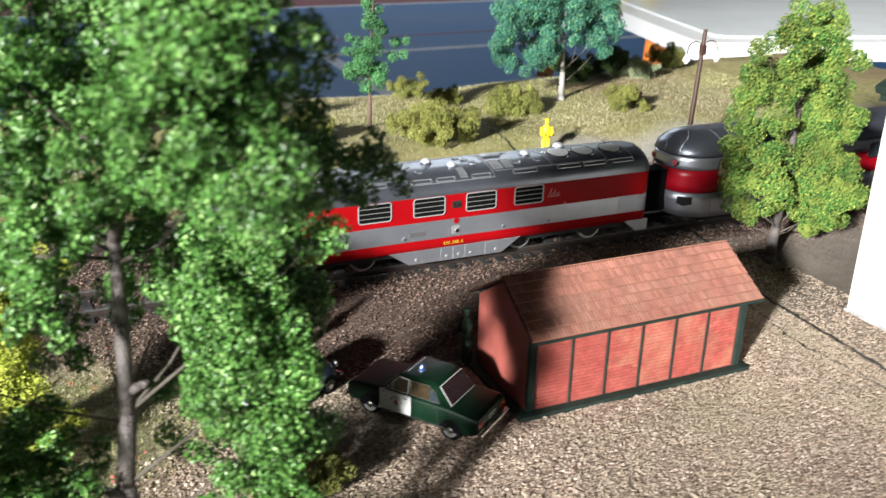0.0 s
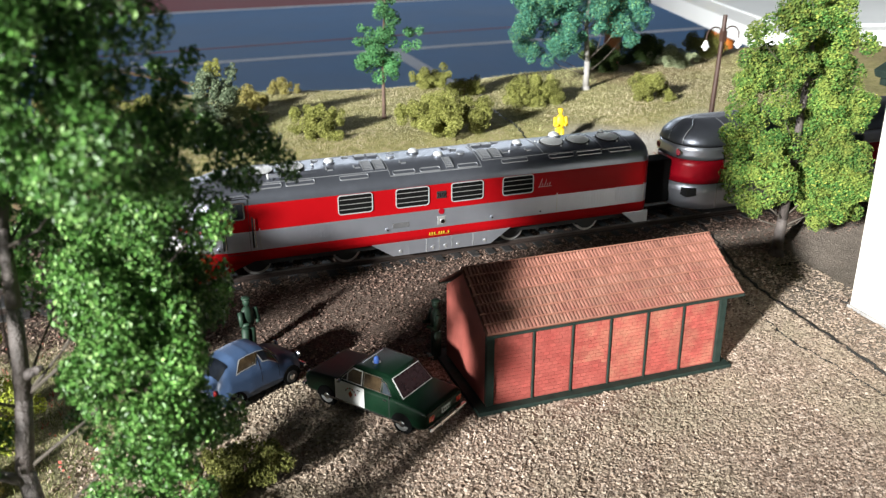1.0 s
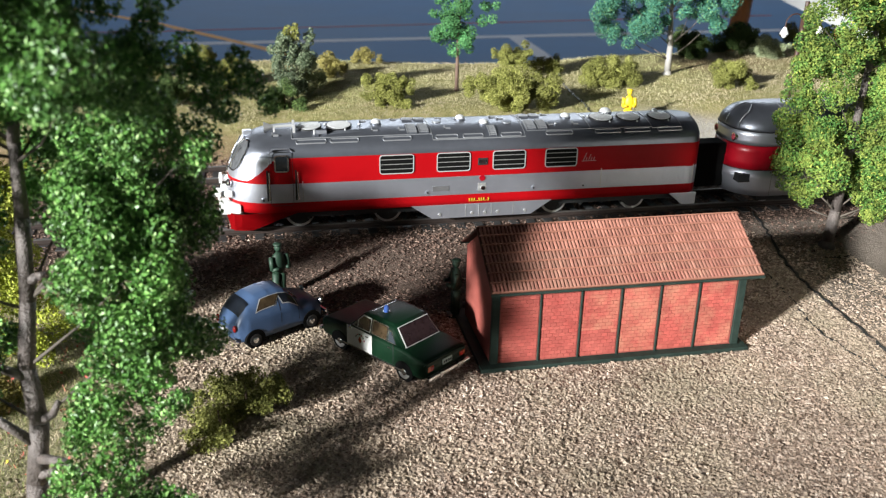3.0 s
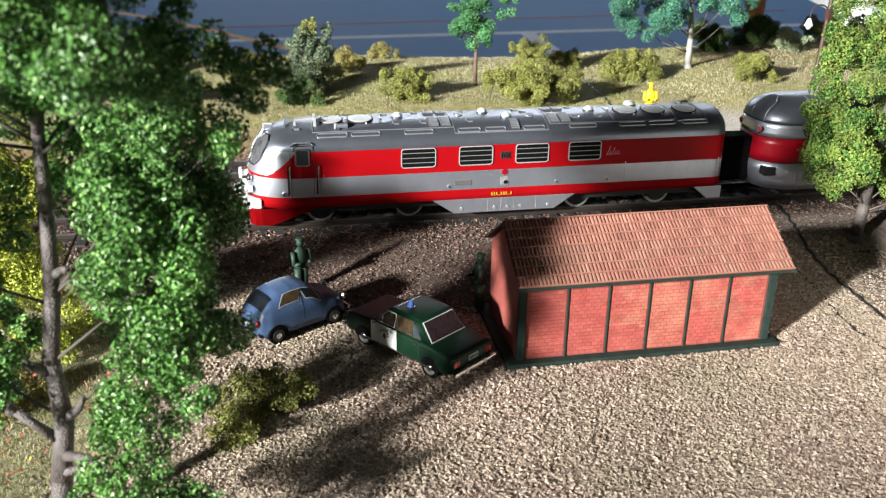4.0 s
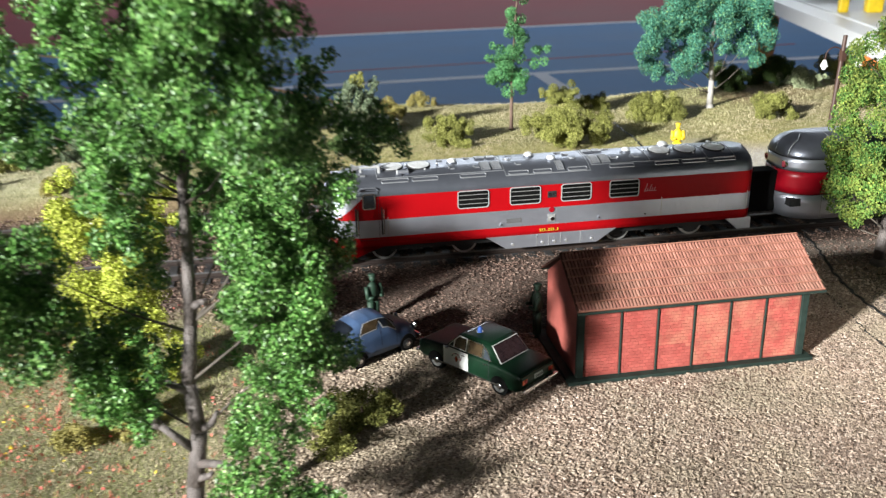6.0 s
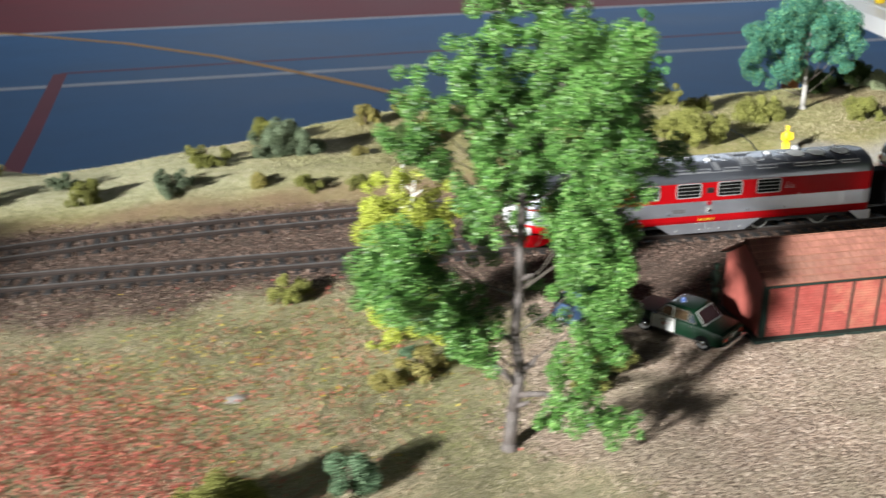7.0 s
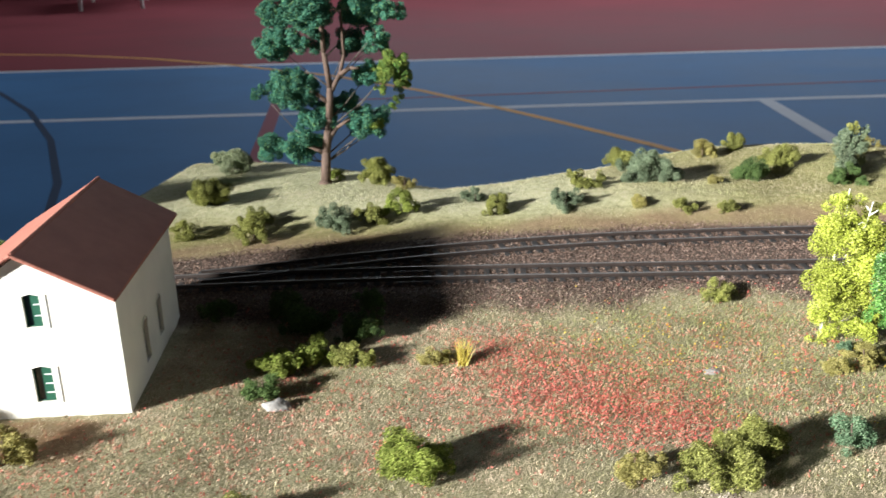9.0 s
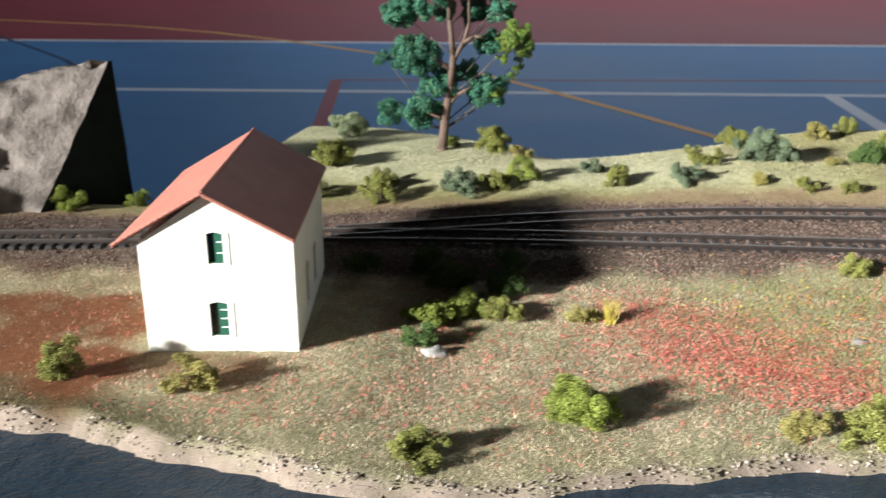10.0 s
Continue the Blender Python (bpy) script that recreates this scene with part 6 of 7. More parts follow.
tree(113, 485, "tall slim grey-green leafy shrub on the hill", BARK_PALE, [(0, 0, 0), (0.5, 0, 14), (0, 0, 30), (1, 0, 38)],
     local(113, 485, [(113, 484, 26, 6.5, 1.1, 0), (108, 484, 36, 6.0, 1.1, 0), (118, 485, 38, 6.5, 1.1, 0), (112, 482, 46, 6.5, 1.0, 0), (121, 485, 48, 4.5, 1.0, 0), (106, 485, 47, 4.5, 1.0, 0), (114, 484, 53, 4.5, 1.0, 1), (117, 483, 22, 5.0, 1.0, 0), (124, 485, 52, 2.8, 1.0, 0)], 1.15),
     (BUSH["blue"], BUSH["olive"]), 0.9, 0.55, 1.9, 97, 5.0)
bush("pale", 123, 505, 15, 98, 1.5)

FIELD_STONE = paint("weathered_stone", (0.30, 0.285, 0.27), 0.85, 0.0, 0.4, 160.0, 900.0, 0.7, 0.0005)
for x, y, r, seed in ((-260, 181, 6.6, 1), (-57, 209, 5.0, 2)):
    bm = bmesh.new()
    bmesh.ops.create_icosphere(bm, subdivisions=3, radius=1.0)
    for v in bm.verts:
        k = 1 + 0.35 * noise.fractal(v.co * 1.3 + Vector((seed * 3, 0, 0)), 0.8, 2.0, 4)
        v.co = Vector((v.co.x * r * k, v.co.y * r * 0.6 * k, v.co.z * r * (0.55 if seed == 1 else 0.2) * k))
    ob = part("stone", bm, FIELD_STONE, None, smooth=True)
    ob.matrix_world = pose(x * MM, y * MM, ground_z(x, y) * MM, 0, 0, 15)
    tagged(ob, "pale grey stone lying in the meadow grass", "stone", "stones")


# ---- cars ----
def patch(corners, u0, u1, v0, v1, off, nu=1, nv=1):
    """A thin plate on a four-cornered face (a, b, c, d in turn), over part of it."""
    a, b, c, d = (Vector(p) for p in corners)
    n = (b - a).cross(d - a).normalized()
    bm = bmesh.new()
    def at(u, v, o):
        return bm.verts.new(a.lerp(b, u).lerp(d.lerp(c, u), v) + n * o)
    lo, hi = [at(u, v, -0.15) for u, v in ((u0, v0), (u1, v0), (u1, v1), (u0, v1))], [at(u, v, off) for u, v in ((u0, v0), (u1, v0), (u1, v1), (u0, v1))]
    bm.faces.new(hi)
    for k in range(4):
        bm.faces.new((lo[k], lo[(k + 1) % 4], hi[(k + 1) % 4], hi[k]))
    return bm


def car_wheel(parent, x, y, r, cap, metal=None):
    s = 1 if y > 0 else -1
    w = part("wheel", tubed((x, y - s * 2.4, r), (x, y, r), r, n=22), TYRE, parent, "black tyre")
    rim = part("rim", tubed((x, y - s * 0.2, r), (x, y + s * 0.2, r), r * 0.66, n=20), metal or STEEL, w, cap)
    part("hubcap", ball(bmesh.new(), x, y + s * 0.15, r, r * 0.34, 0.35, r * 0.34, 12, 6), CHROME, w)


def sedan():
    t = thing("patrol_car", 129, 220.5, ground_z(129, 222), 126.5, "dark green and white model patrol saloon on gravel", "car")
    L, W = 22.2, 8.8
    prof = [(-L, 4.2), (-L - 0.3, 8.2), (-L + 0.6, 9.5), (-11.5, 10.2), (9.5, 10.2), (20.6, 9.3), (L, 8.2), (L, 4.0), (20.5, 3.2), (-20, 3.2)]
    body = part("body", slabbed(prof, "y", -W, W, bevel=1.1), GREEN_PAINT, t, "dark green lacquered body")
    body.data.shade_smooth()
    b0, b1, t0, t1, wb, wt, zb, zt = -13.6, 10.4, -8.2, 4.4, 8.3, 7.1, 9.6, 15.7
    B = [(b0, -wb, zb), (b1, -wb, zb), (b1, wb, zb), (b0, wb, zb)]
    T = [(t0, -wt, zt - 0.3), (t1, -wt, zt - 0.1), (t1, wt, zt - 0.1), (t0, wt, zt - 0.3)]
    bm = bmesh.new()
    lo, hi = [bm.verts.new(p) for p in B], [bm.verts.new(p) for p in T]
    crown = [bm.verts.new((x * 0.8 - 0.4, y * 0.72, zt + 0.25)) for x, y, _ in T]
    bm.faces.new(crown)
    bm.faces.new(lo[::-1])
    for k in range(4):
        bm.faces.new((lo[k], lo[(k + 1) % 4], hi[(k + 1) % 4], hi[k]))
        bm.faces.new((hi[k], hi[(k + 1) % 4], crown[(k + 1) % 4], crown[k]))
    bmesh.ops.recalc_face_normals(bm, faces=bm.faces)
    bmesh.ops.bevel(bm, geom=list(bm.edges), offset=0.45, segments=2, affect="EDGES")
    part("cabin", bm, GREEN_PAINT, t, "dark green rounded cabin roof", smooth=True)

    def side_plate(points, s, off, grow=0.0):
        """A thin plate on the cabin's side from points along and up it."""
        mx, mz = sum(p[0] for p in points) / len(points), sum(p[1] for p in points) / len(points)
        bm, rows = bmesh.new(), []
        for o in (-0.15, off):
            row = []
            for x, z in points:
                d = math.hypot(x - mx, z - mz)
                x, z = x + (x - mx) / d * grow, z + (z - mz) / d * grow
                row.append(bm.verts.new((x, s * (wb + (wt - wb) * (z - zb) / (zt - 0.2 - zb) + o), z)))
            rows.append(row)
        bm.faces.new(rows[1])
        for k in range(len(points)):
            bm.faces.new((rows[0][k], rows[0][(k + 1) % len(points)], rows[1][(k + 1) % len(points)], rows[1][k]))
        return bm

    panes = (("vent_window", [(8.3, 10.7), (6.5, 10.7), (6.5, 12.7)], GLASS, WHITE), ("front_window", [(6.0, 10.7), (1.2, 10.7), (1.2, 14.6), (4.3, 14.6), (6.0, 13.0)], SEAT_GLASS, WHITE),
             ("rear_window", [(0.1, 10.7), (-5.8, 10.7), (-5.8, 14.4), (-5.2, 14.6), (0.1, 14.6)], SEAT_GLASS, CHROME), ("quarter_window", [(-6.6, 10.7), (-9.6, 10.7), (-7.6, 13.4), (-6.6, 13.9)], GLASS, CHROME))
    for s in (-1, 1):
        for nm, pts, pane_mat, trim in panes:
            f = part("window_trim", side_plate(pts, s, 0.06, 0.42), trim, t)
            part(nm, side_plate(pts, s, 0.16), pane_mat, f, "window with beige seats behind")
    rear, screen = [B[3], B[0], T[0], T[3]], [B[1], B[2], T[2], T[1]]
    f = part("rear_screen_trim", patch(rear, 0.06, 0.94, 0.10, 0.93, 0.06), WHITE, t, "white rubber trim")
    part("rear_screen", patch(rear, 0.085, 0.915, 0.13, 0.9, 0.15), glass("plum_glass", (0.03, 0.018, 0.02)), f, "dark rear screen")
    f = part("windscreen_trim", patch(screen, 0.04, 0.96, 0.06, 0.95, 0.06), CHROME, t)
    part("windscreen", patch(screen, 0.08, 0.92, 0.12, 0.9, 0.15), PALE_GLASS, f)
    # white front doors with a badge, sills, bumpers, lamps
    for s in (-1, 1):
        d = part("front_door", boxed(-0.4, s * (W - 0.1), 3.9, 10.4, s * (W + 0.08), 10.2, bevel=0.04), WHITE, t, "white front door with small round badge")
        for k in range(6):
            a = radians(20 + k * 28)
            part("badge_stroke", tubed((4.6 + 1.9 * math.cos(a), s * (W + 0.05), 6.9 + 1.9 * math.sin(a)), (4.6 + 1.9 * math.cos(a + 0.3), s * (W + 0.16), 6.9 + 1.9 * math.sin(a + 0.3)), 0.2, n=5), DULL_RED if k % 2 else GREEN_PAINT, d)
        part("badge", slab(bmesh.new(), [(4.6, 5.7), (5.4, 6.9), (4.6, 8.1), (3.8, 6.9)], "y", s * (W + 0.06), s * (W + 0.16)), LAMP_ORANGE, d)
        part("handle", boxed(0.8, s * W, 9.0, 2.2, s * (W + 0.35), 9.3, bevel=0.08), CHROME, d)
        part("handle", boxed(-8.6, s * W, 9.0, -7.2, s * (W + 0.35), 9.3, bevel=0.08), CHROME, t)
        part("door_seam", boxed(-9.4, s * (W - 0.2), 4.0, -9.2, s * (W + 0.03), 10.5), BLACK, t)
        part("sill_trim", boxed(-13, s * (W - 0.2), 3.3, 13, s * (W + 0.15), 3.8, bevel=0.06), CHROME, t)
        for x in (-13.6, 13.9):
            bm = slab(bmesh.new(), [(x + 3.7 * math.cos(a), 2.9 + 3.9 * math.sin(a)) for a in np.linspace(0, math.pi, 13)], "y", s * (W - 1.2), s * (W + 0.04))
            part("wheel_arch", bm, VOID, t)
            car_wheel(t, x, s * (W - 0.25), 3.3, "chrome wheel rim")
        lamp = part("rear_lamp", boxed(-L - 0.4, s * 5.6, 6.2, -L + 0.6, s * 7.9, 7.8, bevel=0.15), LAMP_ORANGE, t, "orange and red rear lamp cluster")
        part("lens", boxed(-L - 0.52, s * 5.7, 6.3, -L, s * 6.9, 7.7, bevel=0.08), LAMP_RED, lamp)
        part("headlamp", tubed((L - 0.4, s * 6.6, 7.0), (L + 0.3, s * 6.6, 7.0), 1.35, n=16), CHROME, t)
        part("overrider", boxed(-L - 1.9, s * 3.5, 3.6, -L - 0.6, s * 4.2, 5.6, bevel=0.15), CHROME, t)
    for x, nm in ((-L - 1.1, "rear_bumper"), (L + 0.6, "front_bumper")):
        part(nm, boxed(x - 0.6, -W - 0.2, 3.9, x + 0.6, W + 0.2, 5.1, bevel=0.35), CHROME, t, "chrome bumper")
    plate = part("number_plate", boxed(-L - 0.45, -2.2, 6.4, -L + 0.3, 1.8, 8.0, bevel=0.06), paint("plate_grey", (0.35, 0.42, 0.4), 0.5), t, "pale plate with plain bars")
    for k in range(4):
        part("bar", boxed(-L - 0.55, -1.8 + k * 0.9, 6.8, -L - 0.3, -1.3 + k * 0.9, 7.6), BLACK, plate)
    beacon = part("beacon_base", tubed((-0.4, 2.6, 15.4), (-0.4, 2.6, 16.2), 1.2, n=16), CHROME, t)
    part("beacon", ball(bmesh.new(), -0.4, 2.6, 16.9, 0.9, 0.9, 1.3, 14, 8), LAMP_BLUE, beacon, "blue roof beacon")
    part("roof_strip", boxed(2.6, -5.0, 15.4, 3.3, 5.0, 15.95, bevel=0.08), CHROME, t)
    part("mirror", ball(bmesh.new(), 8.6, 9.2, 10.2, 0.7, 0.6, 0.6, 10, 6), CHROME, t)
    return t


def bubble():
    t = thing("small_car", 93.3, 243.5, ground_z(95, 246), 30, "small rounded blue-grey model car beside the patrol car", "car")
    top = lambda x: float(np.interp(x, (-16.5, -15.6, -13.9, -11.3, -7.8, -3.5, 0, 2.6, 5.7, 7.4, 10.4, 13.9, 15.9, 16.5), (5.5, 8.2, 11.4, 14.2, 15.7, 16.2, 16.1, 15.5, 12.6, 11.0, 10.3, 8.9, 7.0, 5.2)))
    wide = lambda x: float(np.interp(x, (-16.5, -15.2, -12.2, -4.4, 7, 12.2, 15.2, 16.5), (4.2, 6.4, 7.7, 8.0, 8.0, 7.6, 6.2, 4.0)))

    def skin(x, a, off=0.0):
        """A point of the body shell: a runs from 0 (right sill) over the top (0.5) to 1 (left sill)."""
        th = math.pi * a
        w, h, zb = wide(x) + off, top(x) + off, 3.0
        c, s = math.cos(th), math.sin(th)
        z = zb + (h - zb) * abs(s) ** 0.72
        belt = max(0.0, (z - 9.6) / 6.6)
        y = -w * math.copysign(abs(c) ** 0.42, c) * (1 - 0.2 * belt)
        return (x, y, z)

    xs, As = np.linspace(-16.5, 16.5, 58), np.linspace(0, 1, 41)
    bm = bmesh.new()
    rows = [[bm.verts.new(skin(x, a)) for a in As] for x in xs]
    for a, b in zip(rows, rows[1:]):
        for k in range(len(As) - 1):
            bm.faces.new((a[k], a[k + 1], b[k + 1], b[k]))
        bm.faces.new((a[0], b[0], b[-1], a[-1]))
    bm.faces.new(rows[0])
    bm.faces.new(rows[-1])
    part("body", bm, BLUE_PAINT, t, "smooth blue-grey shell", smooth=True)

    def pane(name, x0, x1, a0, a1, mat_, lean=0.0, off=0.15, label=""):
        bm = bmesh.new()
        rr = []
        for u in np.linspace(0, 1, 9):
            rr.append([bm.verts.new(skin(x0 + (x1 - x0) * u + lean * (v - 0.5) * 2, a0 + (a1 - a0) * v, off)) for v in np.linspace(0, 1, 9)])
        for a, b in zip(rr, rr[1:]):
            for k in range(8):
                bm.faces.new((a[k], a[k + 1], b[k + 1], b[k]))
        return part(name, bm, mat_, t, label, smooth=True)

    for m in (False, True):
        f = (lambda a0, a1: (a0, a1)) if not m else (lambda a0, a1: (1 - a0, 1 - a1))
        pane("window_trim", -0.4, 5.3, *f(0.195, 0.342), TRIM, -0.6, 0.08)
        pane("window_trim", -8.0, -0.8, *f(0.197, 0.340), TRIM, 1.3, 0.08)
        pane("door_window", 0.0, 4.9, *f(0.205, 0.33), CAR_GLASS, -0.6, label="dark side window")
        pane("quarter_window", -7.6, -1.1, *f(0.205, 0.33), SEAT_GLASS, 1.3, label="side window with beige seat behind")
        for x0, x1 in ((-0.9, -0.7), (5.6, 5.8)):
            pane("door_seam", x0, x1, *f(0.04, 0.34), BLACK, 0.0, 0.05)
    pane("rear_screen", -14.1, -10.4, 0.36, 0.64, CAR_GLASS, 0.0, 0.15, "dark rear screen")
    pane("windscreen", 4.0, 6.6, 0.34, 0.66, GLASS, 0.0, 0.15, "dark windscreen")
    pane("roof_sheen_strip", -3.2, -3.0, 0.36, 0.64, BLUE_PAINT, 0.0, 0.06)
    for s in (-1, 1):
        for x in (-10.3, 10.3):
            bm = slab(bmesh.new(), [(x + 3.5 * math.cos(a), 2.8 + 3.7 * math.sin(a)) for a in np.linspace(0, math.pi, 13)], "y", s * 6.0, s * 8.05)
            part("wheel_arch", bm, VOID, t)
            car_wheel(t, x, s * 8.0, 3.0, "dark wheel rim", BLACK)
        part("tail_lamp", ball(bmesh.new(), -15.8, s * 5.2, 7.4, 0.6, 0.7, 1.2, 10, 8), LAMP_RED, t, "red tail lamp")
        part("headlamp", ball(bmesh.new(), 15.3, s * 5.4, 7.8, 0.8, 1.3, 1.3, 12, 8), CHROME, t)
    part("rear_bumper", boxed(-17.3, -6.8, 3.6, -16.3, 6.8, 4.7, bevel=0.35), CHROME, t, "chrome bumper")
    part("front_bumper", boxed(16.3, -6.8, 3.4, 17.3, 6.8, 4.5, bevel=0.35), CHROME, t)
    part("number_plate", boxed(-16.8, -2, 5.2, -15.9, 2, 6.4, bevel=0.05), WHITE, t)
    return t


sedan()
bubble()


# ---- small painted figures: plain shapes ----
def figure(x, y, turn, material, label, stoop=0.0):
    bm = bmesh.new()
    for s in (-1, 1):
        tube(bm, (0, s * 1.3, 0), (0, s * 1.1, 9.5), 1.2, 1.4, n=9)
        tube(bm, (0.2, s * 2.9, 16), (1.4, s * 3.3, 11.6), 0.9, 0.8, n=8)
        tube(bm, (1.4, s * 3.3, 11.6), (3.0 + stoop, s * 1.6, 12.4), 0.8, 0.6, n=8)
    ball(bm, 0, 0, 13.2, 1.9, 2.7, 4.3)
    ball(bm, 0.1, 0, 18.9, 1.3, 1.25, 1.6)
    ball(bm, 0, 0, 20.0, 1.6, 1.6, 0.7)
    box(bm, -2.4, -2.6, -0.6, 2.4, 2.6, 0.2)
    ob = part("figurine", bm, material, None, smooth=True)
    ob.matrix_world = pose(x * MM, y * MM, ground_z(x, y) * MM, 0, 0, turn)
    return tagged(ob, label, "figurine", "figurines")


FIGURE_GREEN = paint("figure_green", (0.012, 0.036, 0.02), 0.6, 0.0, 0.3, 400.0)
FIGURE_YELLOW = paint("figure_yellow", (0.8, 0.55, 0.02), 0.5, 0.0, 0.2, 400.0)
figure(97, 266, -60, FIGURE_GREEN, "plain dark green figurine standing behind the small car")
figure(154, 244, 180, FIGURE_GREEN, "plain dark green figurine standing at the shed's end wall", 0.6)
figure(287, 424, -100, FIGURE_YELLOW, "plain yellow figurine standing behind the locomotive")


# ---- loose cover: gravel, ballast, fibres, blossoms ----
def grains(n, box_, keep, size, seed, flat=0.7, fine=False):
    """Angular stones strewn on the ground where keep(x, y) says."""
    g = np.random.default_rng(seed)
    x, y = g.uniform(box_[0], box_[1], n), g.uniform(box_[2], box_[3], n)
    ok = g.uniform(0, 1, n) < keep(x, y)
    x, y = x[ok], y[ok]
    m = len(x)
    z = height(x, y)
    s = size * g.uniform(0.55, 1.35, m)
    ax = g.normal(size=(m, 3, 3))
    q = np.linalg.qr(ax)[0]
    dims = s[:, None] * g.uniform(0.6, 1.2, (m, 3))
    base = np.array([(1, 0, 0), (-1, 0, 0), (0, 1, 0), (0, -1, 0), (0, 0, 1), (0, 0, -1)], float)
    v = base[None] * dims[:, None, :]
    v = np.einsum("mij,mkj->mki", q, v)
    v[:, :, 2] *= flat
    v += np.stack([x, y, z + s * 0.25], -1)[:, None, :]
    if fine:
        v = v[:, [0, 2, 4, 5]] + g.normal(0, 0.12, (m, 4, 3))
        v[:, 3, :2] -= (v[:, 0, :2] + v[:, 1, :2] - 2 * np.stack([x, y], -1)) * 0.9
        f = np.array([(0, 1, 2), (1, 3, 2), (3, 0, 2), (1, 0, 3)])
        return v.reshape(-1, 3), (f[None] + 4 * np.arange(m)[:, None, None]).reshape(-1, 3)
    v[:, 5, 2] = np.minimum(v[:, 5, 2], z - 0.2)
    f = np.array([(0, 2, 4), (2, 1, 4), (1, 3, 4), (3, 0, 4), (2, 0, 5), (1, 2, 5), (3, 1, 5), (0, 3, 5)])
    return v.reshape(-1, 3), (f[None] + 6 * np.arange(m)[:, None, None]).reshape(-1, 3)


def fibres(n, box_, keep, length, width, seed, spread=0.7):
    """Thin upright flakes of static grass."""
    g = np.random.default_rng(seed)
    x, y = g.uniform(box_[0], box_[1], n), g.uniform(box_[2], box_[3], n)
    ok = g.uniform(0, 1, n) < keep(x, y)
    x, y = x[ok], y[ok]
    m = len(x)
    p = np.stack([x, y, height(x, y) - 0.2], -1)
    a = g.uniform(0, 2 * math.pi, m)
    side = np.stack([np.cos(a), np.sin(a), np.zeros(m)], -1) * width * g.uniform(0.6, 1.4, m)[:, None]
    tip = np.stack([g.normal(0, spread, m), g.normal(0, spread, m), np.ones(m)], -1)
    tip = tip / np.linalg.norm(tip, axis=1)[:, None] * (length * g.uniform(0.5, 1.3, m))[:, None]
    v = np.stack([p - side, p + side, p + tip + side * 0.4, p + tip - side * 0.4], 1)
    k = np.arange(m)[:, None] * 4
    return v.reshape(-1, 3), np.concatenate([k, k + 1, k + 2, k + 3], 1)


def free(x, y):
    """Places not under the shed, the buildings or the wheels."""
    shed_ = (x > 153) & (x < 241) & (y > 204.5) & (y < 246)
    station_ = (x > 307) & (y < 229)
    house_ = (x > -396) & (x < -322) & (y > 170) & (y < 280)
    joint = (np.abs(x - np.interp(y, (60, 170, 192, 232, 250, 306), (280, 282, 284, 286, 287, 296))) < 1.2)
    return ~(shed_ | station_ | house_ | joint)


GRAVEL = island("gravel_grain", ((0.0, (0.178, 0.122, 0.092)), (0.3, (0.315, 0.232, 0.178)), (0.7, (0.44, 0.34, 0.272)), (1.0, (0.585, 0.48, 0.40))), 0.8, 0.3, 24.0, 0.16, ((0.335, 0.28, 0.205), 17.0))
BALLAST = island("ballast_stone", ((0.0, (0.052, 0.033, 0.026)), (0.5, (0.16, 0.102, 0.079)), (0.9, (0.26, 0.176, 0.14)), (1.0, (0.34, 0.255, 0.21))), 0.8, 0.3, 30.0, 0.3)
GRASS = island("meadow_fibre", ((0.0, (0.15, 0.155, 0.06)), (0.4, (0.34, 0.32, 0.16)), (0.75, (0.57, 0.48, 0.33)), (1.0, (0.74, 0.63, 0.51))), 0.8, 0.1, 90.0, 0.55, ((0.64, 0.485, 0.375), 26.0))
STRAW = island("straw_fibre", ((0.0, (0.26, 0.265, 0.105)), (0.5, (0.36, 0.365, 0.165)), (1.0, (0.45, 0.44, 0.245))), 0.8, 0.1, 20.0, 0.35, ((0.46, 0.385, 0.28), 12.0))
SAGE = island("sage_fibre", ((0.0, (0.36, 0.37, 0.20)), (0.5, (0.50, 0.49, 0.30)), (1.0, (0.60, 0.57, 0.40))), 0.8, 0.1, 20.0, 0.3, ((0.50, 0.43, 0.30), 14.0))
# olive fibres with the shade above the shore put into their colour
SHADED_GRASS = island("shaded_meadow_fibre", ((0.0, (0.035, 0.04, 0.014)), (0.5, (0.08, 0.082, 0.032)), (1.0, (0.16, 0.15, 0.075))), 0.8, 0.1, 60.0, 0.4)
OLIVE_GRASS = island("olive_meadow_fibre", ((0.0, (0.10, 0.12, 0.04)), (0.5, (0.25, 0.27, 0.10)), (1.0, (0.42, 0.42, 0.19))), 0.8, 0.1, 60.0, 0.4)
RED_BLOOM = island("red_blossom", ((0.0, (0.37, 0.07, 0.055)), (0.6, (0.54, 0.125, 0.098)), (1.0, (0.62, 0.26, 0.19))), 0.6, 0.2)
YELLOW_BLOOM = island("yellow_blossom", ((0.0, (0.45, 0.30, 0.02)), (1.0, (0.65, 0.5, 0.06))), 0.6, 0.2)


def stuff(name, arrays, material, label, category):
    return tagged(raw(name, *arrays, material), label, category, kind="stuff")


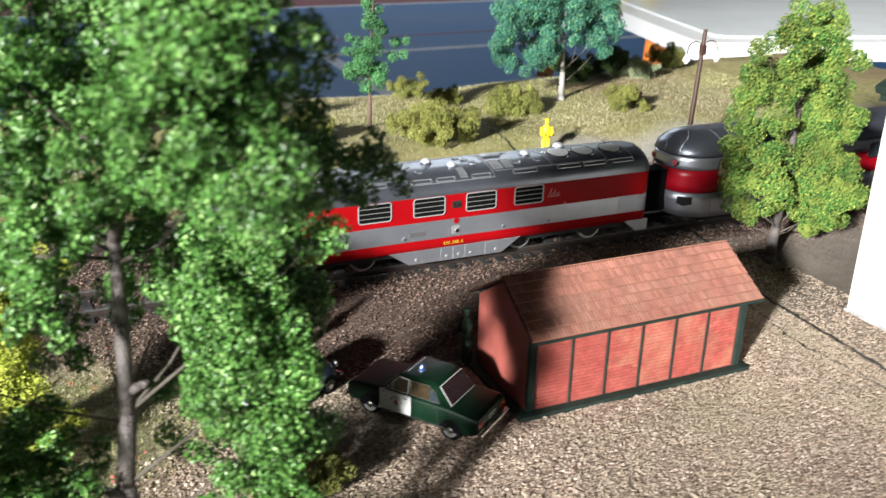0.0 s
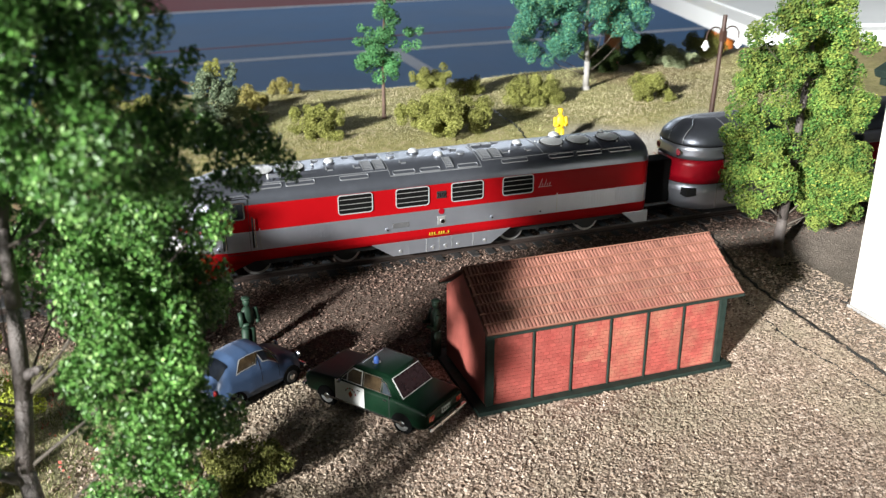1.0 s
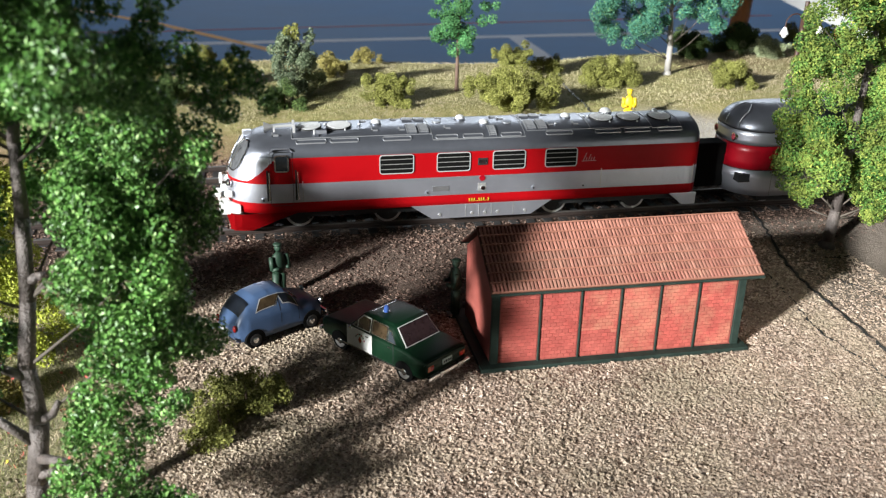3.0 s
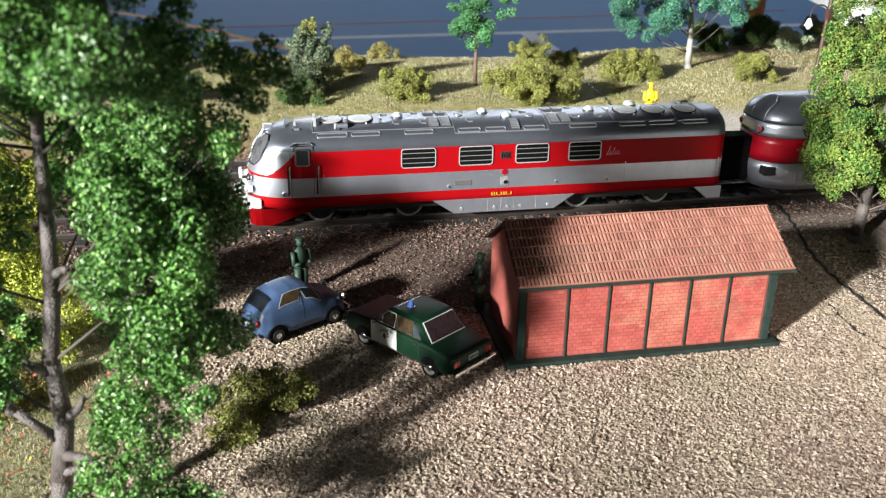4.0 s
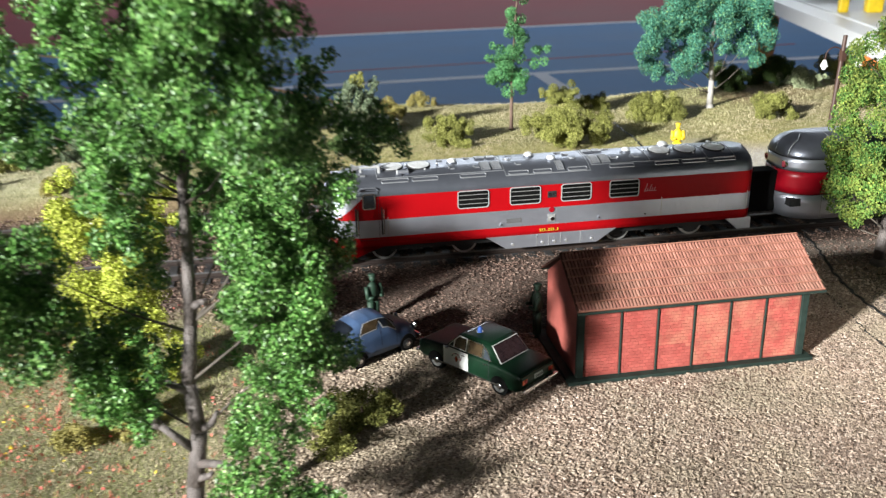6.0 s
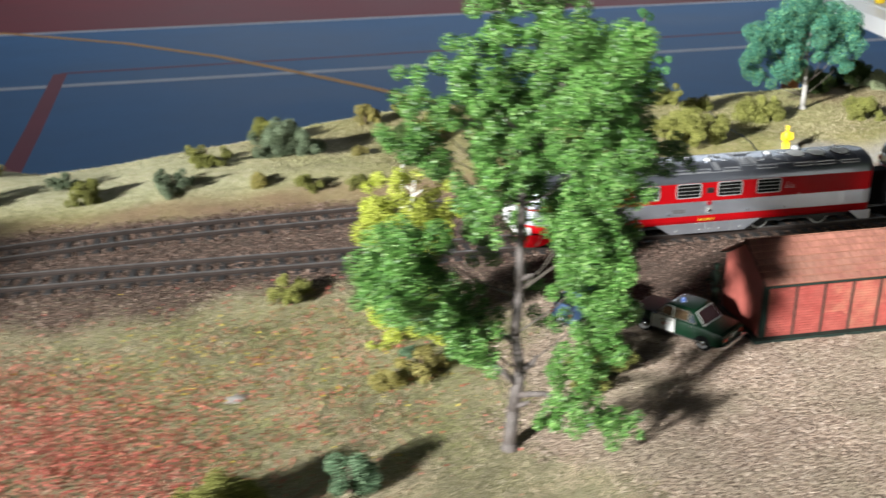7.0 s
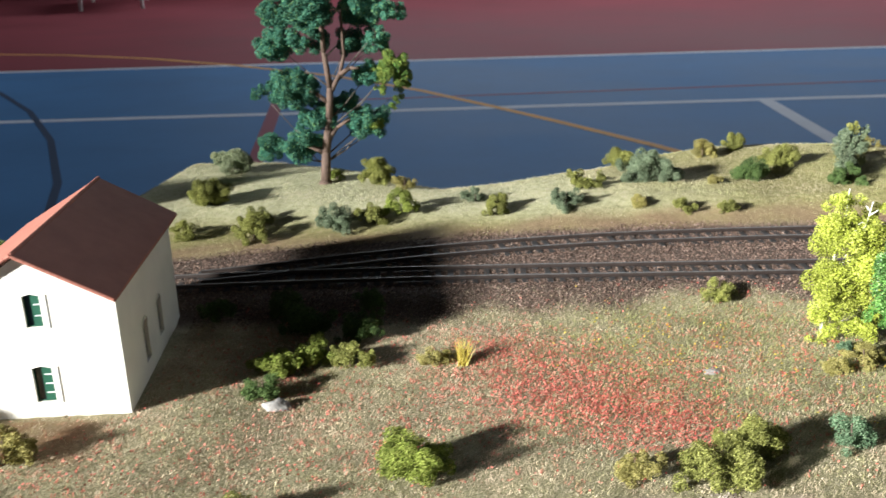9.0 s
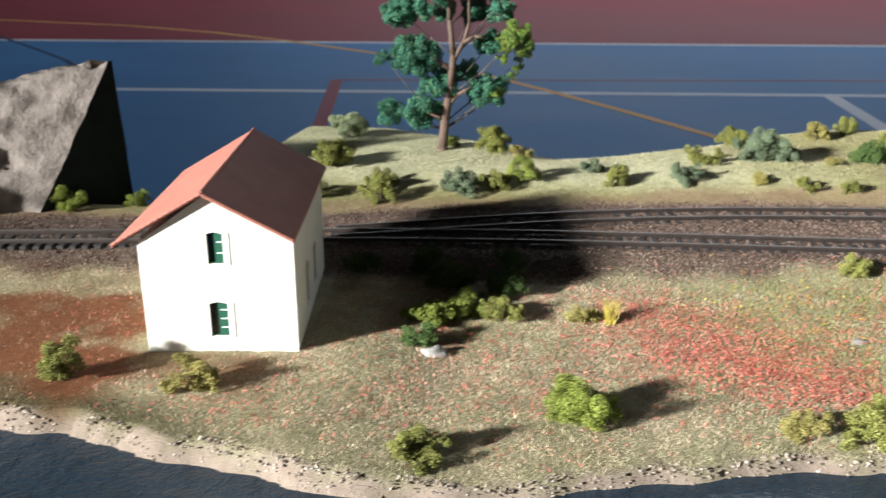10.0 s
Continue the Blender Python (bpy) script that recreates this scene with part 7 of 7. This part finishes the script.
yard = lambda x, y: (1 - field_mask(x, y)) * (1 - ballast_mask(x, y)) * (1 - hill_mask(x, y)) * free(x, y) * np.where(x > 287, 0.45, 1.0)
stuff("gravel", grains(250000, (15, 320, 55, 300), yard, 0.6, 5, fine=True), GRAVEL, "coarse tan gravel strewn over the yard", "gravel")
bed = lambda x, y: ballast_mask(x, y) * free(x, y) * (np.abs(np.abs(y - 320) - 8.6) > 1.3) * 0.95
stuff("ballast", grains(170000, (-560, 420, 235, 412), bed, 0.62, 6, fine=True), BALLAST, "dark brown ballast stones between the rails", "ballast")
field = lambda x, y: field_mask(x, y) * (1 - 0.85 * ballast_mask(x, y)) * (1 - hill_mask(x, y)) * free(x, y) * (y > shore(x) + 4.5 + 2 * np.sin(x / 5.0)) * (1 - 0.93 * rust_mask(x, y))
stuff("meadow_grass", fibres(300000, (-560, 85, 70, 300), lambda x, y: field(x, y) * (1 - 0.9 * shaded_mask(x, y)) * (1 - 0.75 * olive_mask(x, y)), 1.5, 0.075, 7), GRASS, "short dry green-brown static grass of the meadow", "grass")
stuff("olive_meadow_grass", fibres(150000, (-230, 85, 120, 300), lambda x, y: field(x, y) * olive_mask(x, y), 1.6, 0.085, 27), OLIVE_GRASS, "olive green static grass tufts in the meadow", "grass")
stuff("shaded_meadow_grass", fibres(60000, (-560, -300, 70, 160), lambda x, y: field(x, y) * shaded_mask(x, y), 1.5, 0.08, 17), SHADED_GRASS, "olive static grass above the shore, darkened for a soft shadow", "grass")
slope = lambda x, y: (1 - 0.85 * verge_mask(x, y)) * hill_mask(x, y) * (y < np.interp(x, EDGE_X, EDGE_Y) + 6) * (0.35 + 0.65 * sm(395, 440, y))
stuff("hill_grass", fibres(260000, (-480, 520, 340, 620), lambda x, y: slope(x, y) * (1 - sage_mask(x, y)), 1.5, 0.09, 8), STRAW, "straw coloured static grass covering the hill", "grass")
stuff("sage_grass", fibres(260000, (-480, 520, 340, 620), lambda x, y: slope(x, y) * sage_mask(x, y), 1.4, 0.09, 18), SAGE, "pale sage static grass on the hill's end", "grass")


def blooms(seed, n, cx, cy, sx, sy, size):
    g = np.random.default_rng(seed)
    return np.stack([g.normal(cx, sx, n), g.normal(cy, sy, n)], -1)


def petals(points, size, seed):
    g = np.random.default_rng(seed)
    x, y = points[:, 0], points[:, 1]
    ok = (field_mask(x, y) > 0.3) & free(x, y) & (y > shore(x) + 10) & (y < 300)
    p = np.stack([x, y, height(x, y) + g.uniform(0.6, 1.8, len(x))], -1)[ok]
    m = len(p)
    n = g.normal(size=(m, 3)) * 0.5 + (0, -0.3, 1)
    n /= np.linalg.norm(n, axis=1)[:, None]
    a = np.cross(n, g.normal(size=(m, 3)))
    a /= np.linalg.norm(a, axis=1)[:, None]
    b = np.cross(n, a)
    s = size * g.uniform(0.5, 1.4, m)[:, None]
    v = np.stack([p + a * s, p + b * s * 0.7, p - a * s, p - b * s * 0.7], 1)
    k = np.arange(m)[:, None] * 4
    return v.reshape(-1, 3), np.concatenate([k, k + 1, k + 2, k + 3], 1)


patchy = np.concatenate([blooms(1, 1100, -160, 232, 21, 18, 1), blooms(2, 2300, -142, 208, 25, 20, 1), blooms(3, 2300, -120, 188, 27, 20, 1), blooms(4, 2000, -98, 172, 26, 20, 1), blooms(9, 700, -84, 157, 16, 11, 1), blooms(10, 1500, -70, 215, 40, 40, 1), blooms(11, 2300, -225, 155, 65, 35, 1), blooms(5, 1500, -20, 225, 32, 42, 1), blooms(13, 900, -270, 225, 35, 28, 1), blooms(14, 700, -330, 125, 50, 18, 1), blooms(6, 260, -420, 215, 22, 30, 1)])
stuff("red_blossom", petals(patchy[::2], 0.5, 12), RED_BLOOM, "scattered red blossom flecks in the meadow", "flowers")


def tufts(points, each_, length, width, seed):
    """Small upright flock tufts about the given places."""
    g = np.random.default_rng(seed)
    q = np.repeat(points, each_, axis=0) + g.normal(0, 0.55, (len(points) * each_, 2))
    x, y = q[:, 0], q[:, 1]
    ok = (field_mask(x, y) > 0.3) & free(x, y) & (y > shore(x) + 10) & (y < 300)
    x, y = x[ok], y[ok]
    m = len(x)
    p = np.stack([x, y, height(x, y)], -1)
    a = g.uniform(0, 2 * math.pi, m)
    side = np.stack([np.cos(a), np.sin(a), np.zeros(m)], -1) * width * g.uniform(0.6, 1.4, m)[:, None]
    tip = np.stack([g.normal(0, 0.6, m), g.normal(0, 0.6, m), np.ones(m)], -1) * (length * g.uniform(0.5, 1.3, m))[:, None]
    v = np.stack([p - side, p + side, p + tip + side * 0.4, p + tip - side * 0.4], 1)
    k = np.arange(m)[:, None] * 4
    return v.reshape(-1, 3), np.concatenate([k, k + 1, k + 2, k + 3], 1)


stuff("red_tufts", tufts(patchy[1::4], 4, 1.4, 0.13, 22), RED_BLOOM, "small red flock tufts standing in the meadow", "flowers")
stuff("yellow_blossom", petals(np.concatenate([blooms(7, 260, -70, 240, 30, 22, 1), blooms(8, 90, -20, 200, 30, 30, 1)]), 0.5, 13), YELLOW_BLOOM, "scattered yellow blossom flecks in the meadow", "flowers")
sandy = lambda x, y: (y < shore(x) + 6 - 2.5 * sm(-310, -370, x) + 2.5 * np.sin(x / 7.0)) * (y > shore(x) - 1) * 1.0
stuff("shore_gravel", grains(26000, (-520, 80, 40, 130), sandy, 0.7, 9), island("shore_grain", ((0.0, (0.13, 0.10, 0.075)), (0.5, (0.27, 0.22, 0.18)), (1.0, (0.52, 0.45, 0.39))), 0.8, 0.3), "pale sandy grit along the water's edge", "gravel")


# ---- bricks and tiles of the shed ----
shed_ob, bx0, span, front, (mid, ridge, eave_y, eave_z) = SHED
rr = random.Random(17)


def pieces(mesh, places, limit, name, rest_name, material):
    """The first places become objects of their own; the rest join into one mesh."""
    base = np.array([v.co[:] for v in mesh.vertices])
    faces = np.array([p.vertices[:] for p in mesh.polygons])
    vs, fs = [], []
    for i, m in enumerate(places):
        if i < limit:
            ob = new(name, mesh)
            ob.parent = shed_ob
            ob.matrix_basis = m
        else:
            a = np.array(m)
            fs.append(faces + len(vs) * len(base))
            vs.append((base @ a[:3, :3].T + a[:3, 3]) / MM)
    if vs:
        tagged(raw(rest_name, np.concatenate(vs), np.concatenate(fs), material, shed_ob), kind="stuff")


brick = part("brick", boxed(-0.5, -0.3, -0.5, 0.5, 0.3, 0.5), BRICK)
places = []
courses = 19
for k in range(6):
    a, b = bx0 + k * span + (0.5 if k else 0.35), bx0 + (k + 1) * span - 0.5
    n = 6
    w = (b - a) / n
    for c in range(courses):
        z = 2.3 + c * 1.19
        cells = [(a + w * (i + 0.5), w) for i in range(n)] if c % 2 == 0 else [(a + w * 0.25, w / 2)] + [(a + w * (i + 1), w) for i in range(n - 1)] + [(b - w * 0.25, w / 2)]
        for x, ww in cells:
            places.append(pose(x * MM, (front + 0.72 + rr.uniform(-0.05, 0.05)) * MM, z * MM, 0, 0, rr.uniform(-0.8, 0.8)) @ Matrix.Diagonal((ww - 0.14 - rr.uniform(0, 0.06), 1, 1.05, 1)))
BRICK_REST = island("red_brick_rest", ((0.0, shade(BRICK_RED, 0.85)), (0.55, BRICK_RED), (1.0, shade(BRICK_RED, 1.15))), 0.6, 0.3, 120.0, 0.2, ((0.44, 0.185, 0.125), 90.0))
pieces(brick.data, places, 290, "brick", "bricks", BRICK_REST)
bpy.data.objects.remove(brick)

rows, cols = 7, 74
length = math.hypot(ridge - eave_z, mid - eave_y)
long = length / rows
bm = bmesh.new()
ends = []
for y, up in ((-long * 0.46, 0.16), (long * 0.42, -0.08)):
    ends.append([bm.verts.new((x, y, z + up)) for x, z in ((-0.45, -0.1), (-0.26, 0.42), (0.26, 0.42), (0.45, -0.1))])
for k in range(3):
    bm.faces.new((ends[0][k], ends[0][k + 1], ends[1][k + 1], ends[1][k]))
bm.faces.new(ends[0])
bm.faces.new(ends[1][::-1])
tile = part("tile", bm, TILE)
slope_deg = math.degrees(math.atan2(ridge - eave_z, mid - eave_y))
places = []
for c in range(rows):
    d = (c + 0.5) / rows
    y, z = eave_y + (mid - eave_y) * d, eave_z + 0.25 + (ridge - eave_z) * d
    for k in range(cols):
        x = 156.0 + (k + 0.5) * 84.9 / cols
        places.append(pose(x * MM, y * MM, (z + rr.uniform(-0.06, 0.06)) * MM, slope_deg + rr.uniform(-1.2, 1.2), 0, rr.uniform(-3, 3)))
TILE_REST = island("clay_tile_rest", ((0.0, shade(CLAY, 0.8)), (0.55, CLAY), (1.0, shade(CLAY, 1.2))), 0.6, 0.3, 120.0, 0.22)
pieces(tile.data, places, 290, "tile", "tiles", TILE_REST)
bpy.data.objects.remove(tile)
for c in range(rows + 1):
    d = c / rows
    y, z = eave_y + (mid - eave_y) * d, eave_z + 0.45 + (ridge - eave_z) * d
    lip = part("tile_lip", boxed(-42.6, -0.2, -0.3, 42.6, 0.2, 0.2, bevel=0.06), TILE_LIP, shed_ob)
    lip.matrix_basis = pose(198.4 * MM, y * MM, z * MM, slope_deg, 0, 0)
